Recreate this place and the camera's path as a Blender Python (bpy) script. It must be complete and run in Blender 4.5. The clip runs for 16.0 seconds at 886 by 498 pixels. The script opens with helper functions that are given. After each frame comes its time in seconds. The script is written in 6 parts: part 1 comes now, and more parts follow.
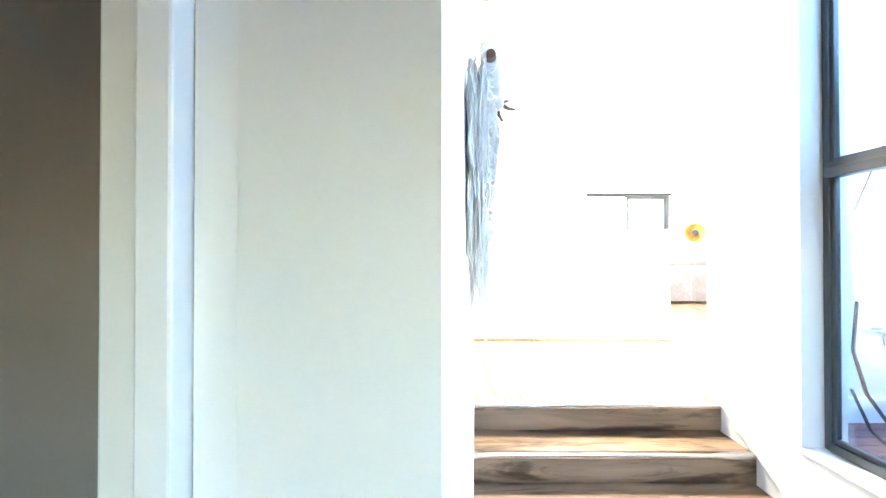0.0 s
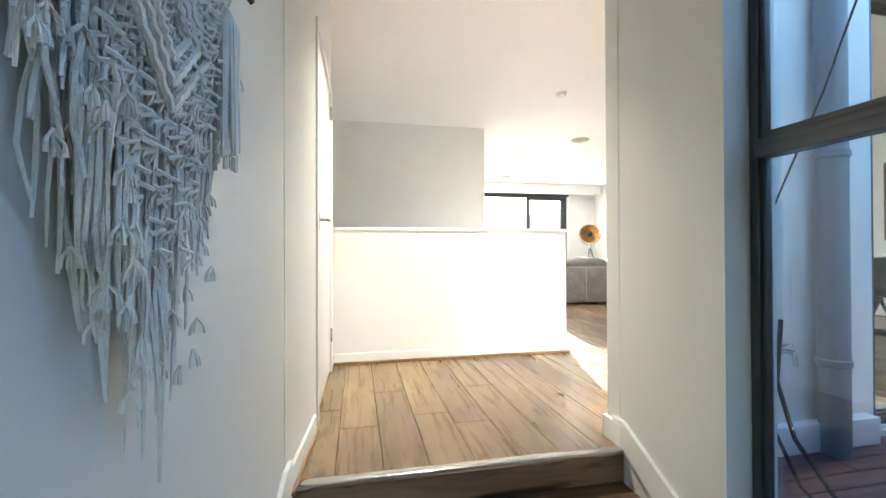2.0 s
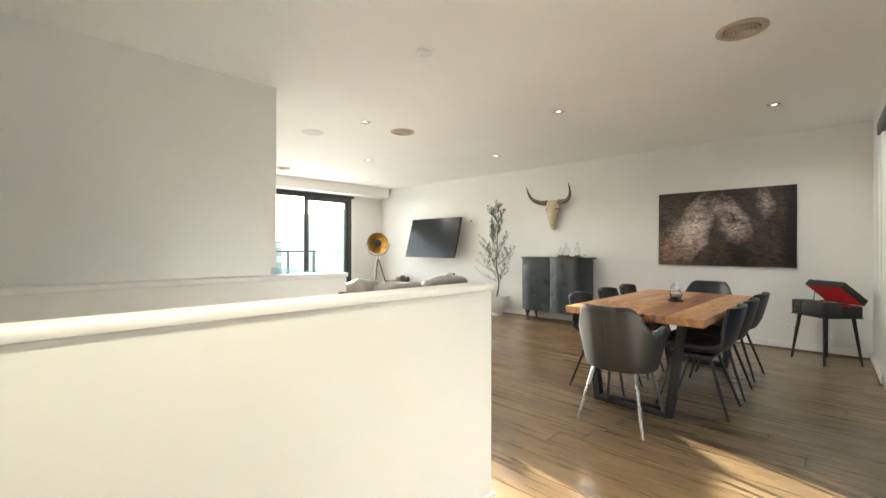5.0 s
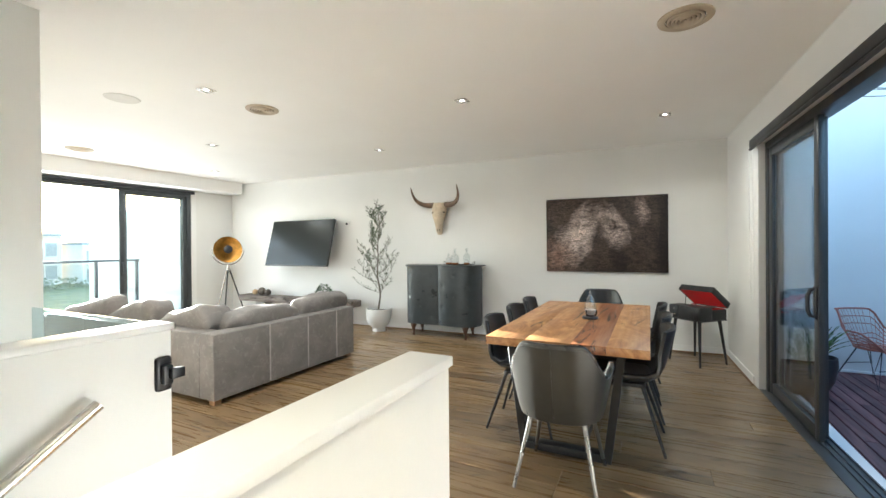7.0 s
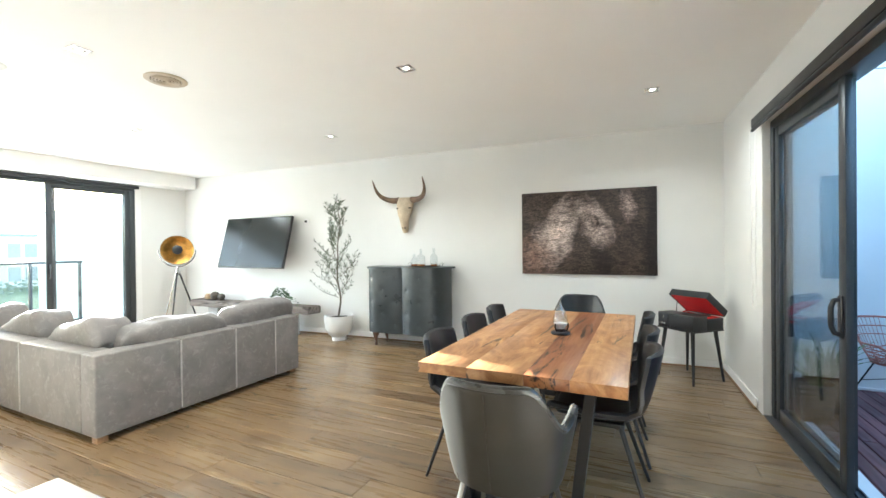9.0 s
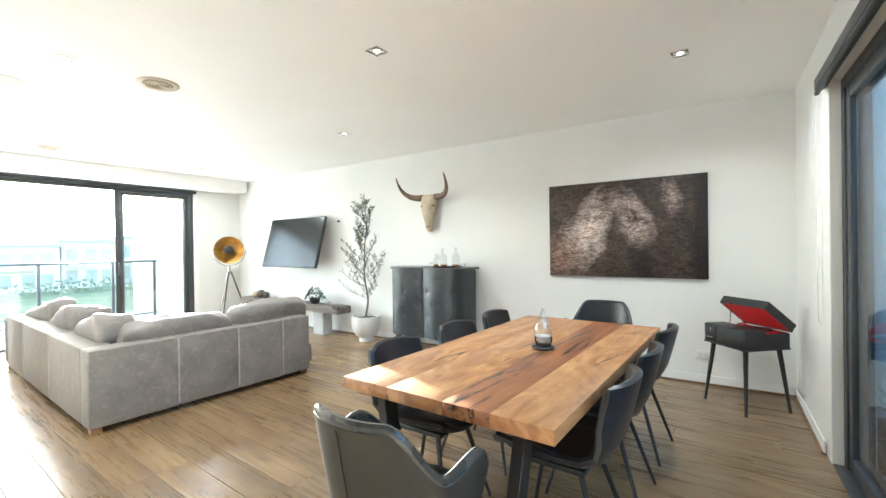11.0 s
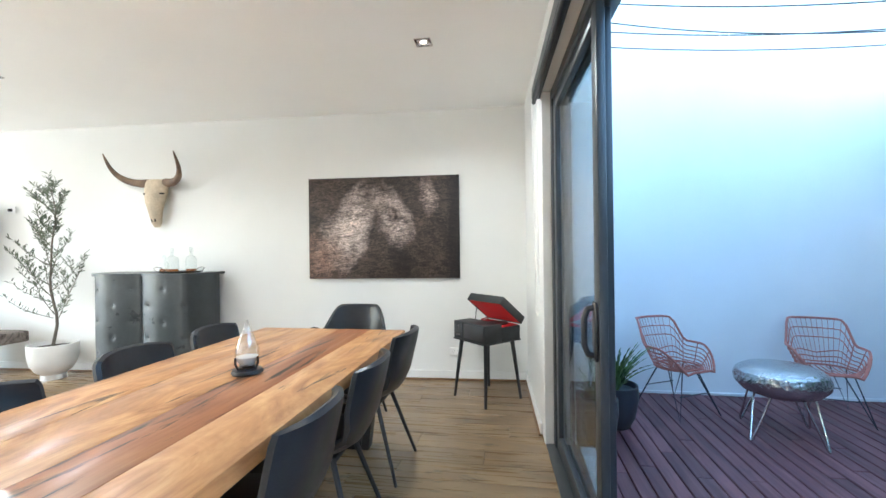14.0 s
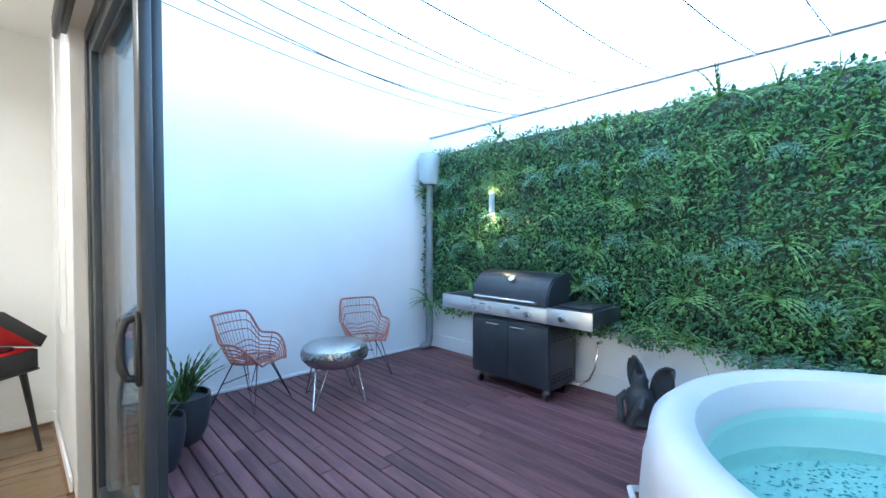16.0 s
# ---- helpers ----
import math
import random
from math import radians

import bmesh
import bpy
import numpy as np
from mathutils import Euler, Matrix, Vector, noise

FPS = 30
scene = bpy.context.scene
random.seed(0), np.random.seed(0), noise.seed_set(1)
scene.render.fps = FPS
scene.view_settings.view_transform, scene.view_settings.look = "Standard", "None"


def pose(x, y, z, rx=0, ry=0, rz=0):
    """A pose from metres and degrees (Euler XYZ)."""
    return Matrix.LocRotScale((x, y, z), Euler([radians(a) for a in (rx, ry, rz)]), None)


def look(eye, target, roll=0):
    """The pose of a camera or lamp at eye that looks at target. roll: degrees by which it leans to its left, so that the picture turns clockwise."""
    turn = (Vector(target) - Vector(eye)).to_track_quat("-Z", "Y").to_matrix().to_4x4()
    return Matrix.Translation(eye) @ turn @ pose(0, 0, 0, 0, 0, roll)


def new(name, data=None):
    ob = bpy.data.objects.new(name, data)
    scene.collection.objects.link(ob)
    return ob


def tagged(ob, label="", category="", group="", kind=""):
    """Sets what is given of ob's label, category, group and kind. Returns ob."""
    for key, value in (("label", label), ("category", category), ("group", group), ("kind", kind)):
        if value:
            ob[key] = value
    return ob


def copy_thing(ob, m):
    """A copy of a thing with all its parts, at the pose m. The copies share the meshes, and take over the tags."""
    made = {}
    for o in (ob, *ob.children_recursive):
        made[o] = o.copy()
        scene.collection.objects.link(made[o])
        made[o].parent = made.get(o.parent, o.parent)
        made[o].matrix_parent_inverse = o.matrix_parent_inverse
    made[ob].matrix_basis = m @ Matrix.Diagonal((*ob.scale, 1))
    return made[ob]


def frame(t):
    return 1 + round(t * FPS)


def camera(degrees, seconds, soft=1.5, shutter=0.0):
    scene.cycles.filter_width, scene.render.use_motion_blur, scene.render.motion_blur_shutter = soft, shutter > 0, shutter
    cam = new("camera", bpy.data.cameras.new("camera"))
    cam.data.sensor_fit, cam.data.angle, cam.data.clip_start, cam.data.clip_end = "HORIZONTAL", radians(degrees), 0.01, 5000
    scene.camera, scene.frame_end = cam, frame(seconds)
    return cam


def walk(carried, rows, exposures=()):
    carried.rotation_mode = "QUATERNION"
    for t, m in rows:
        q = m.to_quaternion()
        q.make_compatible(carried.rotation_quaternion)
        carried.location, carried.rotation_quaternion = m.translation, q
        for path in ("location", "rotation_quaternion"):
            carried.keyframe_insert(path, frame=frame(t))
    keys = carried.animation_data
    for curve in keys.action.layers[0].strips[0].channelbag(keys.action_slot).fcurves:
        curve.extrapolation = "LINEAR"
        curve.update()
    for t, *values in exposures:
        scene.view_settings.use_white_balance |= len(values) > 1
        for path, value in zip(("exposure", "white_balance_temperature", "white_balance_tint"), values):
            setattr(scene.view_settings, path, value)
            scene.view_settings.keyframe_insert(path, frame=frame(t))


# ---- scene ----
cam = camera(93.5, 16.0)
PATH = [
    (0, (0.163, 0.299, 0.843), (0.153, 2.299, 0.86), -0.0),
    (0.5, (0.335, 0.328, 0.817), (0.403, 2.326, 0.841), 0.4),
    (1, (0.432, 0.436, 0.839), (0.572, 2.431, 0.856), 0.3),
    (1.5, (0.479, 0.677, 0.851), (0.731, 2.661, 0.868), 0.1),
    (2, (0.547, 0.985, 0.866), (0.951, 2.943, 0.882), -0.2),
    (2.5, (0.574, 1.296, 0.895), (1.095, 3.227, 0.907), -0.3),
    (3, (0.6, 1.69, 0.925), (1.293, 3.566, 0.937), -0.3),
    (3.5, (0.649, 2.042, 0.962), (1.535, 3.835, 0.972), -0.4),
    (4, (0.674, 2.433, 1.06), (1.764, 4.109, 1.061), -0.1),
    (6.5, (1.124, 3.7, 1.354), (2.85, 4.709, 1.346), -0.4),
    (7, (1.302, 3.817, 1.363), (3.093, 4.708, 1.351), -0.5),
    (7.5, (1.503, 3.865, 1.361), (3.322, 4.697, 1.348), -0.7),
    (8, (1.708, 3.866, 1.365), (3.532, 4.687, 1.35), -0.6),
    (10.5, (2.542, 3.417, 1.332), (4.227, 4.494, 1.324), -0.7),
    (11, (2.701, 3.318, 1.34), (4.317, 4.496, 1.331), -0.8),
    (12, (2.941, 3.225, 1.322), (4.434, 4.556, 1.321), -0.7),
    (12.5, (3.062, 3.222, 1.315), (4.538, 4.571, 1.317), -0.6),
    (13, (3.141, 3.247, 1.315), (4.695, 4.505, 1.312), -0.6),
    (13.3, (3.194, 3.245, 1.31), (4.858, 4.355, 1.306), -0.6),
    (13.6, (3.25, 3.204, 1.299), (5.073, 4.027, 1.296), -0.5),
    (14, (3.305, 3.133, 1.279), (5.281, 3.447, 1.282), -0.7),
    (14.5, (3.369, 3.159, 1.255), (5.333, 2.783, 1.256), -0.6),
    (15, (3.367, 3.136, 1.252), (5.158, 2.245, 1.246), -0.5),
    (15.5, (3.387, 3.087, 1.25), (5.003, 1.909, 1.229), -0.4),
    (16, (3.424, 3.006, 1.29), (4.872, 1.627, 1.244), 0.1),
]
walk(cam, [(t, look(eye, target, roll)) for t, eye, target, roll in PATH],
     [(0.0, 6.15, 5750, 12), (0.3, 5.25, 5850, 12), (0.6, 4.55, 5900, 11), (1.0, 4.2, 5950, 10), (1.6, 3.8, 5950, 9), (2.0, 3.8, 5900, 8),
      (2.5, 3.6, 6000, 8), (3.0, 3.3, 6200, 7), (4.0, 3.15, 6300, 5), (6.5, 3.25, 5950, 5), (8.0, 3.55, 5700, 3), (10.5, 3.9, 5600, 3), (11.5, 3.75, 5600, 3),
      (12.5, 3.55, 5600, 4), (13.4, 3.75, 5600, 4), (14.2, 4.05, 5500, 6), (15.0, 4.2, 5550, 7), (16.0, 4.15, 5600, 7)])

# ---- light ----
SUN_EL, SUN_AZ = 11.1, 15.1
world = bpy.data.worlds.new("world")
scene.world = world
world.use_nodes = True
wn = world.node_tree.nodes
sky = wn.new("ShaderNodeTexSky")
sky.sky_type = "NISHITA"
sky.sun_disc = False
sky.sun_elevation, sky.sun_rotation = radians(SUN_EL), radians(SUN_AZ)
wn["Background"].inputs[1].default_value = 0.125
world.node_tree.links.new(sky.outputs[0], wn["Background"].inputs[0])
sun_way = Vector((math.sin(radians(SUN_AZ)) * math.cos(radians(SUN_EL)), math.cos(radians(SUN_AZ)) * math.cos(radians(SUN_EL)), math.sin(radians(SUN_EL))))
sun = new("sun", bpy.data.lights.new("sun", "SUN"))
sun.data.energy, sun.data.angle, sun.data.color = 5.0, radians(0.5), (1.0, 0.93, 0.84)
sun.matrix_world = look(sun_way * 30, (0, 0, 0))


DOWNLIGHTS = ((6.02, 3.68), (4.71, 5.31), (5.92, 7.05), (3.50, 7.06), (3.52, 10.38), (4.70, 8.72), (5.87, 10.36), (1.02, 3.68), (0.46, 3.25))
for dx, dy in DOWNLIGHTS[:8]:
    lamp = new("downlight_lamp", bpy.data.lights.new("downlight_lamp", "AREA"))
    lamp.data.shape, lamp.data.size = "DISK", 0.07
    lamp.data.energy, lamp.data.color, lamp.data.spread = 1.5, (1.0, 0.95, 0.87), radians(150)
    if dy == 3.68 and dx < 2:  # the landing lamp burns brighter and warmer
        lamp.data.energy, lamp.data.color, lamp.data.spread = 2.4, (1.0, 0.89, 0.67), radians(100)
    lamp.matrix_world = look((dx, dy, 2.652), (dx, dy + 0.001, 0))

# daylight of the wide balcony opening
bay = new("balcony_daylight", bpy.data.lights.new("balcony_daylight", "AREA"))
bay.data.shape, bay.data.size, bay.data.size_y = "RECTANGLE", 2.8, 2.26
bay.data.energy, bay.data.color = 7.0, (1.0, 0.97, 0.93)
bay.matrix_world = look((4.70, 11.465, 1.18), (4.70, 5.0, 1.18))

# ---- materials ----
def mat_new(name):
    m = bpy.data.materials.new(name)
    m.use_nodes = True
    nt = m.node_tree
    return m, nt.nodes, nt.links, nt.nodes["Principled BSDF"]


def coords(n, l, scale=(1, 1, 1), shift=False):
    tc = n.new("ShaderNodeTexCoord")
    mp = n.new("ShaderNodeMapping")
    mp.inputs["Scale"].default_value = scale
    l.new(tc.outputs["Object"], mp.inputs["Vector"])
    if shift:
        oi = n.new("ShaderNodeObjectInfo")
        mul = n.new("ShaderNodeMath")
        mul.operation = "MULTIPLY"
        mul.inputs[1].default_value = 57.0
        l.new(oi.outputs["Random"], mul.inputs[0])
        l.new(mul.outputs[0], mp.inputs["Location"])
    return mp.outputs["Vector"]


def noise_tex(n, l, vec, scale, detail=4.0, rough=0.55, distort=0.0):
    t = n.new("ShaderNodeTexNoise")
    t.inputs["Scale"].default_value = scale
    t.inputs["Detail"].default_value = detail
    t.inputs["Roughness"].default_value = rough
    t.inputs["Distortion"].default_value = distort
    l.new(vec, t.inputs["Vector"])
    return t.outputs["Fac"]


def ramp(n, l, fac, stops):
    r = n.new("ShaderNodeValToRGB")
    e = r.color_ramp.elements
    e[0].position, e[0].color = stops[0][0], (*stops[0][1], 1)
    e[1].position, e[1].color = stops[-1][0], (*stops[-1][1], 1)
    for p, c in stops[1:-1]:
        x = e.new(p)
        x.color = (*c, 1)
    l.new(fac, r.inputs["Fac"])
    return r.outputs["Color"]


def mixed(n, l, fac, a, b, mode="MIX"):
    m = n.new("ShaderNodeMix")
    m.data_type, m.blend_type = "RGBA", mode
    for sock, v in ((m.inputs[0], fac), (m.inputs[6], a), (m.inputs[7], b)):
        if isinstance(v, (int, float)):
            sock.default_value = v
        elif isinstance(v, tuple):
            sock.default_value = (*v, 1)
        else:
            l.new(v, sock)
    return m.outputs[2]


def bump(n, l, b, height, strength, dist=0.01):
    k = n.new("ShaderNodeBump")
    k.inputs["Strength"].default_value = strength
    k.inputs["Distance"].default_value = dist
    l.new(height, k.inputs["Height"])
    l.new(k.outputs["Normal"], b.inputs["Normal"])


def plain(name, col, rough=0.5, metal=0.0, var=0.12, scale=6.0, fine=90.0, relief=0.08, coat=0.0):
    """A surface with broad tone changes, a fine grain and slight relief."""
    m, n, l, b = mat_new(name)
    v = coords(n, l)
    broad, grain = noise_tex(n, l, v, scale), noise_tex(n, l, v, fine, 3)
    lo, hi = tuple(c * (1 - var) for c in col), tuple(min(1, c * (1 + var)) for c in col)
    c1 = ramp(n, l, broad, [(0.3, lo), (0.7, hi)])
    c2 = ramp(n, l, grain, [(0.3, (1 - var * 0.6,) * 3), (0.7, (1, 1, 1))])
    l.new(mixed(n, l, 1.0, c1, c2, "MULTIPLY"), b.inputs["Base Color"])
    rr = ramp(n, l, broad, [(0.3, (rough * 0.88,) * 3), (0.7, (min(1, rough * 1.12),) * 3)])
    l.new(rr, b.inputs["Roughness"])
    b.inputs["Metallic"].default_value = metal
    b.inputs["Coat Weight"].default_value = coat
    if relief:
        bump(n, l, b, grain, relief, 0.004)
    return m


def timber(name, dark, mid, light, knots, rough, along=1, streak=1.0, coat=0.0, tone=0.3, broad=7.0, long=0.9, vein=(9.0, 1.5, 0.34, 0.415, 0.49), fibres=0.4, swirl=0.9):
    """Long-grained wood: grain runs along the given axis of the piece; each piece has its own tone and figure."""
    m, n, l, b = mat_new(name)
    s = [broad] * 3
    s[along] = long
    v = coords(n, l, tuple(s), True)
    s2 = [40.0, 40.0, 40.0]
    s2[along] = 1.6
    v2 = coords(n, l, tuple(s2), True)
    s3 = [vein[0]] * 3
    s3[along] = vein[1]
    v3 = coords(n, l, tuple(s3), True)
    figure = noise_tex(n, l, v, 1.0, 6, 0.6, swirl)
    fibre = noise_tex(n, l, v2, 1.0, 4, 0.6)
    crack = noise_tex(n, l, v3, 0.8, 5, 0.62, 1.6)
    col = ramp(n, l, figure, [(0.28, dark), (0.5, mid), (0.72, light)])
    col = mixed(n, l, fibres, col, ramp(n, l, fibre, [(0.3, (0.55, 0.5, 0.45)), (0.65, (1, 1, 1))]), "MULTIPLY")
    col = mixed(n, l, streak, col, ramp(n, l, crack, [(vein[2], knots), (vein[3], tuple(0.42 + 0.4 * k for k in knots)), (vein[4], (1, 1, 1))]), "MULTIPLY")
    oi = n.new("ShaderNodeObjectInfo")
    col = mixed(n, l, 1.0, col, ramp(n, l, oi.outputs["Random"], [(0.0, (1 - tone, 1 - tone * 1.05, 1 - tone * 1.1)), (0.5, (0.95, 0.93, 0.9)), (1.0, (1 + tone * 0.4, 1 + tone * 0.35, 1 + tone * 0.3))]), "MULTIPLY")
    l.new(col, b.inputs["Base Color"])
    l.new(ramp(n, l, fibre, [(0.3, (rough * 1.25,) * 3), (0.7, (rough * 0.9,) * 3)]), b.inputs["Roughness"])
    b.inputs["Coat Weight"].default_value = coat
    b.inputs["Coat Roughness"].default_value = 0.2
    bump(n, l, b, fibre, 0.12, 0.002)
    return m


def hide(name, col, rough, wear, scale=5.0, wrinkle=60.0, relief=0.25):
    """Leather: mottled tone, pale rubbed wear, fine wrinkles."""
    m, n, l, b = mat_new(name)
    v = coords(n, l)
    mottle = noise_tex(n, l, v, scale, 6, 0.65, 0.4)
    rub = noise_tex(n, l, v, scale * 3.3, 6, 0.7, 1.2)
    vo = n.new("ShaderNodeTexVoronoi")
    vo.inputs["Scale"].default_value = wrinkle
    l.new(v, vo.inputs["Vector"])
    c = ramp(n, l, mottle, [(0.3, tuple(x * 0.72 for x in col)), (0.7, tuple(x * 1.2 for x in col))])
    c = mixed(n, l, ramp(n, l, rub, [(0.52, (0, 0, 0)), (0.72, (0.6, 0.6, 0.6))]), c, wear)
    l.new(c, b.inputs["Base Color"])
    l.new(ramp(n, l, mottle, [(0.3, (rough * 0.8,) * 3), (0.7, (min(1, rough * 1.2),) * 3)]), b.inputs["Roughness"])
    bump(n, l, b, vo.outputs["Distance"], relief, 0.002)
    return m


def pane_glass(name, tint, gloss=0.03, base=0.05):
    m, n, l, b = mat_new(name)
    out = n["Material Output"]
    n.remove(b)
    tr, gl, mx, fr = n.new("ShaderNodeBsdfTransparent"), n.new("ShaderNodeBsdfGlossy"), n.new("ShaderNodeMixShader"), n.new("ShaderNodeLayerWeight")
    tr.inputs[0].default_value = (*tint, 1)
    gl.inputs["Roughness"].default_value = gloss
    fr.inputs[0].default_value = 0.10
    sq = n.new("ShaderNodeMath")
    sq.operation = "MULTIPLY_ADD"
    sq.inputs[1].default_value, sq.inputs[2].default_value = 0.75, base
    l.new(fr.outputs["Facing"], sq.inputs[0])
    l.new(sq.outputs[0], mx.inputs[0])
    l.new(tr.outputs[0], mx.inputs[1])
    l.new(gl.outputs[0], mx.inputs[2])
    l.new(mx.outputs[0], out.inputs[0])
    return m


def glow(name, col, power):
    m, n, l, b = mat_new(name)
    b.inputs["Base Color"].default_value = (*col, 1)
    b.inputs["Emission Color"].default_value = (*col, 1)
    b.inputs["Emission Strength"].default_value = power
    return m


WALL = plain("wall_paint", (0.78, 0.775, 0.75), 0.55, var=0.025, scale=1.3, fine=160, relief=0.05)
CEIL = plain("ceiling_paint", (0.93, 0.925, 0.905), 0.85, var=0.02, scale=0.9, fine=120, relief=0.03)
GLOSS = plain("white_gloss_paint", (0.83, 0.825, 0.81), 0.5, var=0.01, scale=2, fine=200, relief=0.02)
RENDER_W = plain("white_render", (0.80, 0.82, 0.84), 0.8, var=0.04, scale=1.1, fine=140, relief=0.2)
FLOOR = timber("rustic_oak_plank", (0.13, 0.079, 0.037), (0.23, 0.150, 0.072), (0.325, 0.226, 0.115), (0.13, 0.095, 0.075), 0.27, 1, 0.75, 0.15, 0.22, 4.0, 1.1, (8.0, 2.2, 0.31, 0.345, 0.405), 0.2)
QUAD = timber("oak_quad_bead", (0.2, 0.11, 0.05), (0.32, 0.18, 0.085), (0.4, 0.24, 0.12), (0.3, 0.2, 0.1), 0.4, 1, 0.4)
TREAD = timber("oak_stair_board", (0.17, 0.112, 0.068), (0.33, 0.225, 0.14), (0.45, 0.32, 0.205), (0.12, 0.08, 0.06), 0.38, 0, 0.9, 0.1, 0.2)
SLAB = timber("red_gum_slab", (0.25, 0.098, 0.035), (0.47, 0.232, 0.088), (0.66, 0.39, 0.17), (0.05, 0.03, 0.02), 0.36, 0, 1.0, 0.12, 0.12, 4.0, 1.7, (13.0, 1.6, 0.315, 0.345, 0.39), 0.3, 2.6)
SLAB_R = timber("red_gum_heartwood", (0.17, 0.055, 0.022), (0.31, 0.115, 0.043), (0.45, 0.21, 0.08), (0.03, 0.018, 0.012), 0.36, 0, 1.0, 0.12, 0.14, 6.0, 1.3, (12.0, 1.3, 0.375, 0.40, 0.44), 0.32)
DECK = timber("stained_deck_board", (0.105, 0.044, 0.054), (0.178, 0.076, 0.086), (0.25, 0.11, 0.12), (0.5, 0.45, 0.45), 0.5, 0, 0.6, 0.0, 0.35)
SLEEPER = timber("weathered_sleeper", (0.10, 0.085, 0.075), (0.19, 0.165, 0.15), (0.29, 0.26, 0.235), (0.2, 0.18, 0.16), 0.8, 1, 1.0, 0.0, 0.15)
ALU = plain("charcoal_aluminium", (0.07, 0.078, 0.085), 0.38, 0.35, var=0.08, fine=300, relief=0.02)
STEEL_B = plain("black_powder_coat", (0.022, 0.023, 0.025), 0.42, 0.2, var=0.12, fine=260, relief=0.05)
CHROME = plain("brushed_steel", (0.62, 0.60, 0.57), 0.22, 1.0, var=0.06, fine=240, relief=0.03)
SOFA_L = hide("worn_grey_leather", (0.20, 0.180, 0.165), 0.60, (0.33, 0.305, 0.285), 4.2, 70, 0.22)
BLACK_L = hide("black_leather", (0.018, 0.020, 0.024), 0.36, (0.024, 0.027, 0.031), 6, 160, 0.08)
# black leather lifted to olive grey, for the sheen on the near tub chair
ARM_L = hide("olive_sheen_leather", (0.034, 0.034, 0.031), 0.33, (0.040, 0.040, 0.036), 3.0, 190, 0.06)
# rim a little paler than the shell, a trace of its sunlit edge
RIM_L = plain("sunlit_rim_leather", (0.055, 0.053, 0.048), 0.28, var=0.2, scale=9, fine=210, relief=0.06)
SEAM_L = hide("pale_seam_leather", (0.40, 0.37, 0.34), 0.7, (0.42, 0.39, 0.36), 12, 120, 0.2)
CAB_L = hide("charcoal_leather", (0.034, 0.041, 0.044), 0.32, (0.05, 0.058, 0.06), 4, 140, 0.07)
GLASS = pane_glass("clear_pane", (0.97, 0.98, 0.975))
GLASS_D = pane_glass("sliding_door_pane", (0.90, 0.93, 0.94))
GLASS_T = pane_glass("tinted_pane", (0.80, 0.90, 0.92))
GLASS_H = pane_glass("grey_tinted_pane", (0.84, 0.88, 0.91))
BLACK_P = plain("black_plastic", (0.02, 0.02, 0.022), 0.35, var=0.1, fine=300, relief=0.03)
JOINT = plain("grey_joint", (0.30, 0.30, 0.31), 0.8, var=0.05)
# near-black in place of the shade inside slots, hollows and board gaps
DARK_GAP = plain("dark_gap", (0.03, 0.03, 0.03), 0.9, var=0.2)
CONCRETE = plain("cast_concrete", (0.46, 0.46, 0.45), 0.8, var=0.14, scale=9, fine=70, relief=0.3)
GLAZE = plain("white_ceramic", (0.78, 0.77, 0.74), 0.3, var=0.03, fine=90, relief=0.05)
SOIL = plain("potting_soil", (0.035, 0.025, 0.018), 0.95, var=0.5, scale=30, relief=0.6)
LIT = glow("lamp_glow", (1.0, 0.95, 0.86), 1.2)
BEIGE_P = plain("beige_plastic", (0.50, 0.42, 0.31), 0.5, var=0.06, fine=200, relief=0.03)
# ---- building helpers ----
def obj(name, bm, mat, parent=None, label="", smooth=False):
    me = bpy.data.meshes.new(name)
    bmesh.ops.recalc_face_normals(bm, faces=bm.faces)
    bm.to_mesh(me)
    bm.free()
    for m in (mat if isinstance(mat, (list, tuple)) else [mat]):
        me.materials.append(m)
    if smooth:
        me.shade_smooth()
        me.set_sharp_from_angle(angle=radians(38))
    ob = new(name, me)
    if parent:
        ob.parent = parent
    if label:
        ob["label"] = label
    return ob


def part(name, bm, mat, parent, label="", smooth=True):
    return obj(name, bm, mat, parent, label, smooth)


def thing(name, label, category, at=(0, 0, 0), turn=0, group=""):
    e = new(name)
    e.empty_display_size = 0.1
    e.matrix_basis = pose(*at, 0, 0, turn)
    return tagged(e, label, category, group)


def setting(name, bm, mat, label, category, smooth=False):
    return tagged(obj(name, bm, mat, None, "", smooth), label, category, kind="structure")


def box(bm, x0, x1, y0, y1, z0, z1, bevel=0.0, seg=2, m=None, mi=0):
    r = bmesh.ops.create_cube(bm, size=1.0)
    mm = Matrix.LocRotScale(((x0 + x1) / 2, (y0 + y1) / 2, (z0 + z1) / 2), None, (abs(x1 - x0), abs(y1 - y0), abs(z1 - z0)))
    bmesh.ops.transform(bm, matrix=mm, verts=r["verts"])
    faces = {f for v in r["verts"] for f in v.link_faces}
    if bevel:
        edges = list({e for v in r["verts"] for e in v.link_edges})
        q = bmesh.ops.bevel(bm, geom=edges, offset=bevel, segments=seg, profile=0.5, affect="EDGES")
        faces = {f for f in faces if f.is_valid} | set(q["faces"])
    vs = list({v for f in faces for v in f.verts})
    if m is not None:
        bmesh.ops.transform(bm, matrix=m, verts=vs)
    for f in faces:
        f.material_index = mi
    return vs


def boxed(*a, **k):
    bm = bmesh.new()
    box(bm, *a, **k)
    return bm


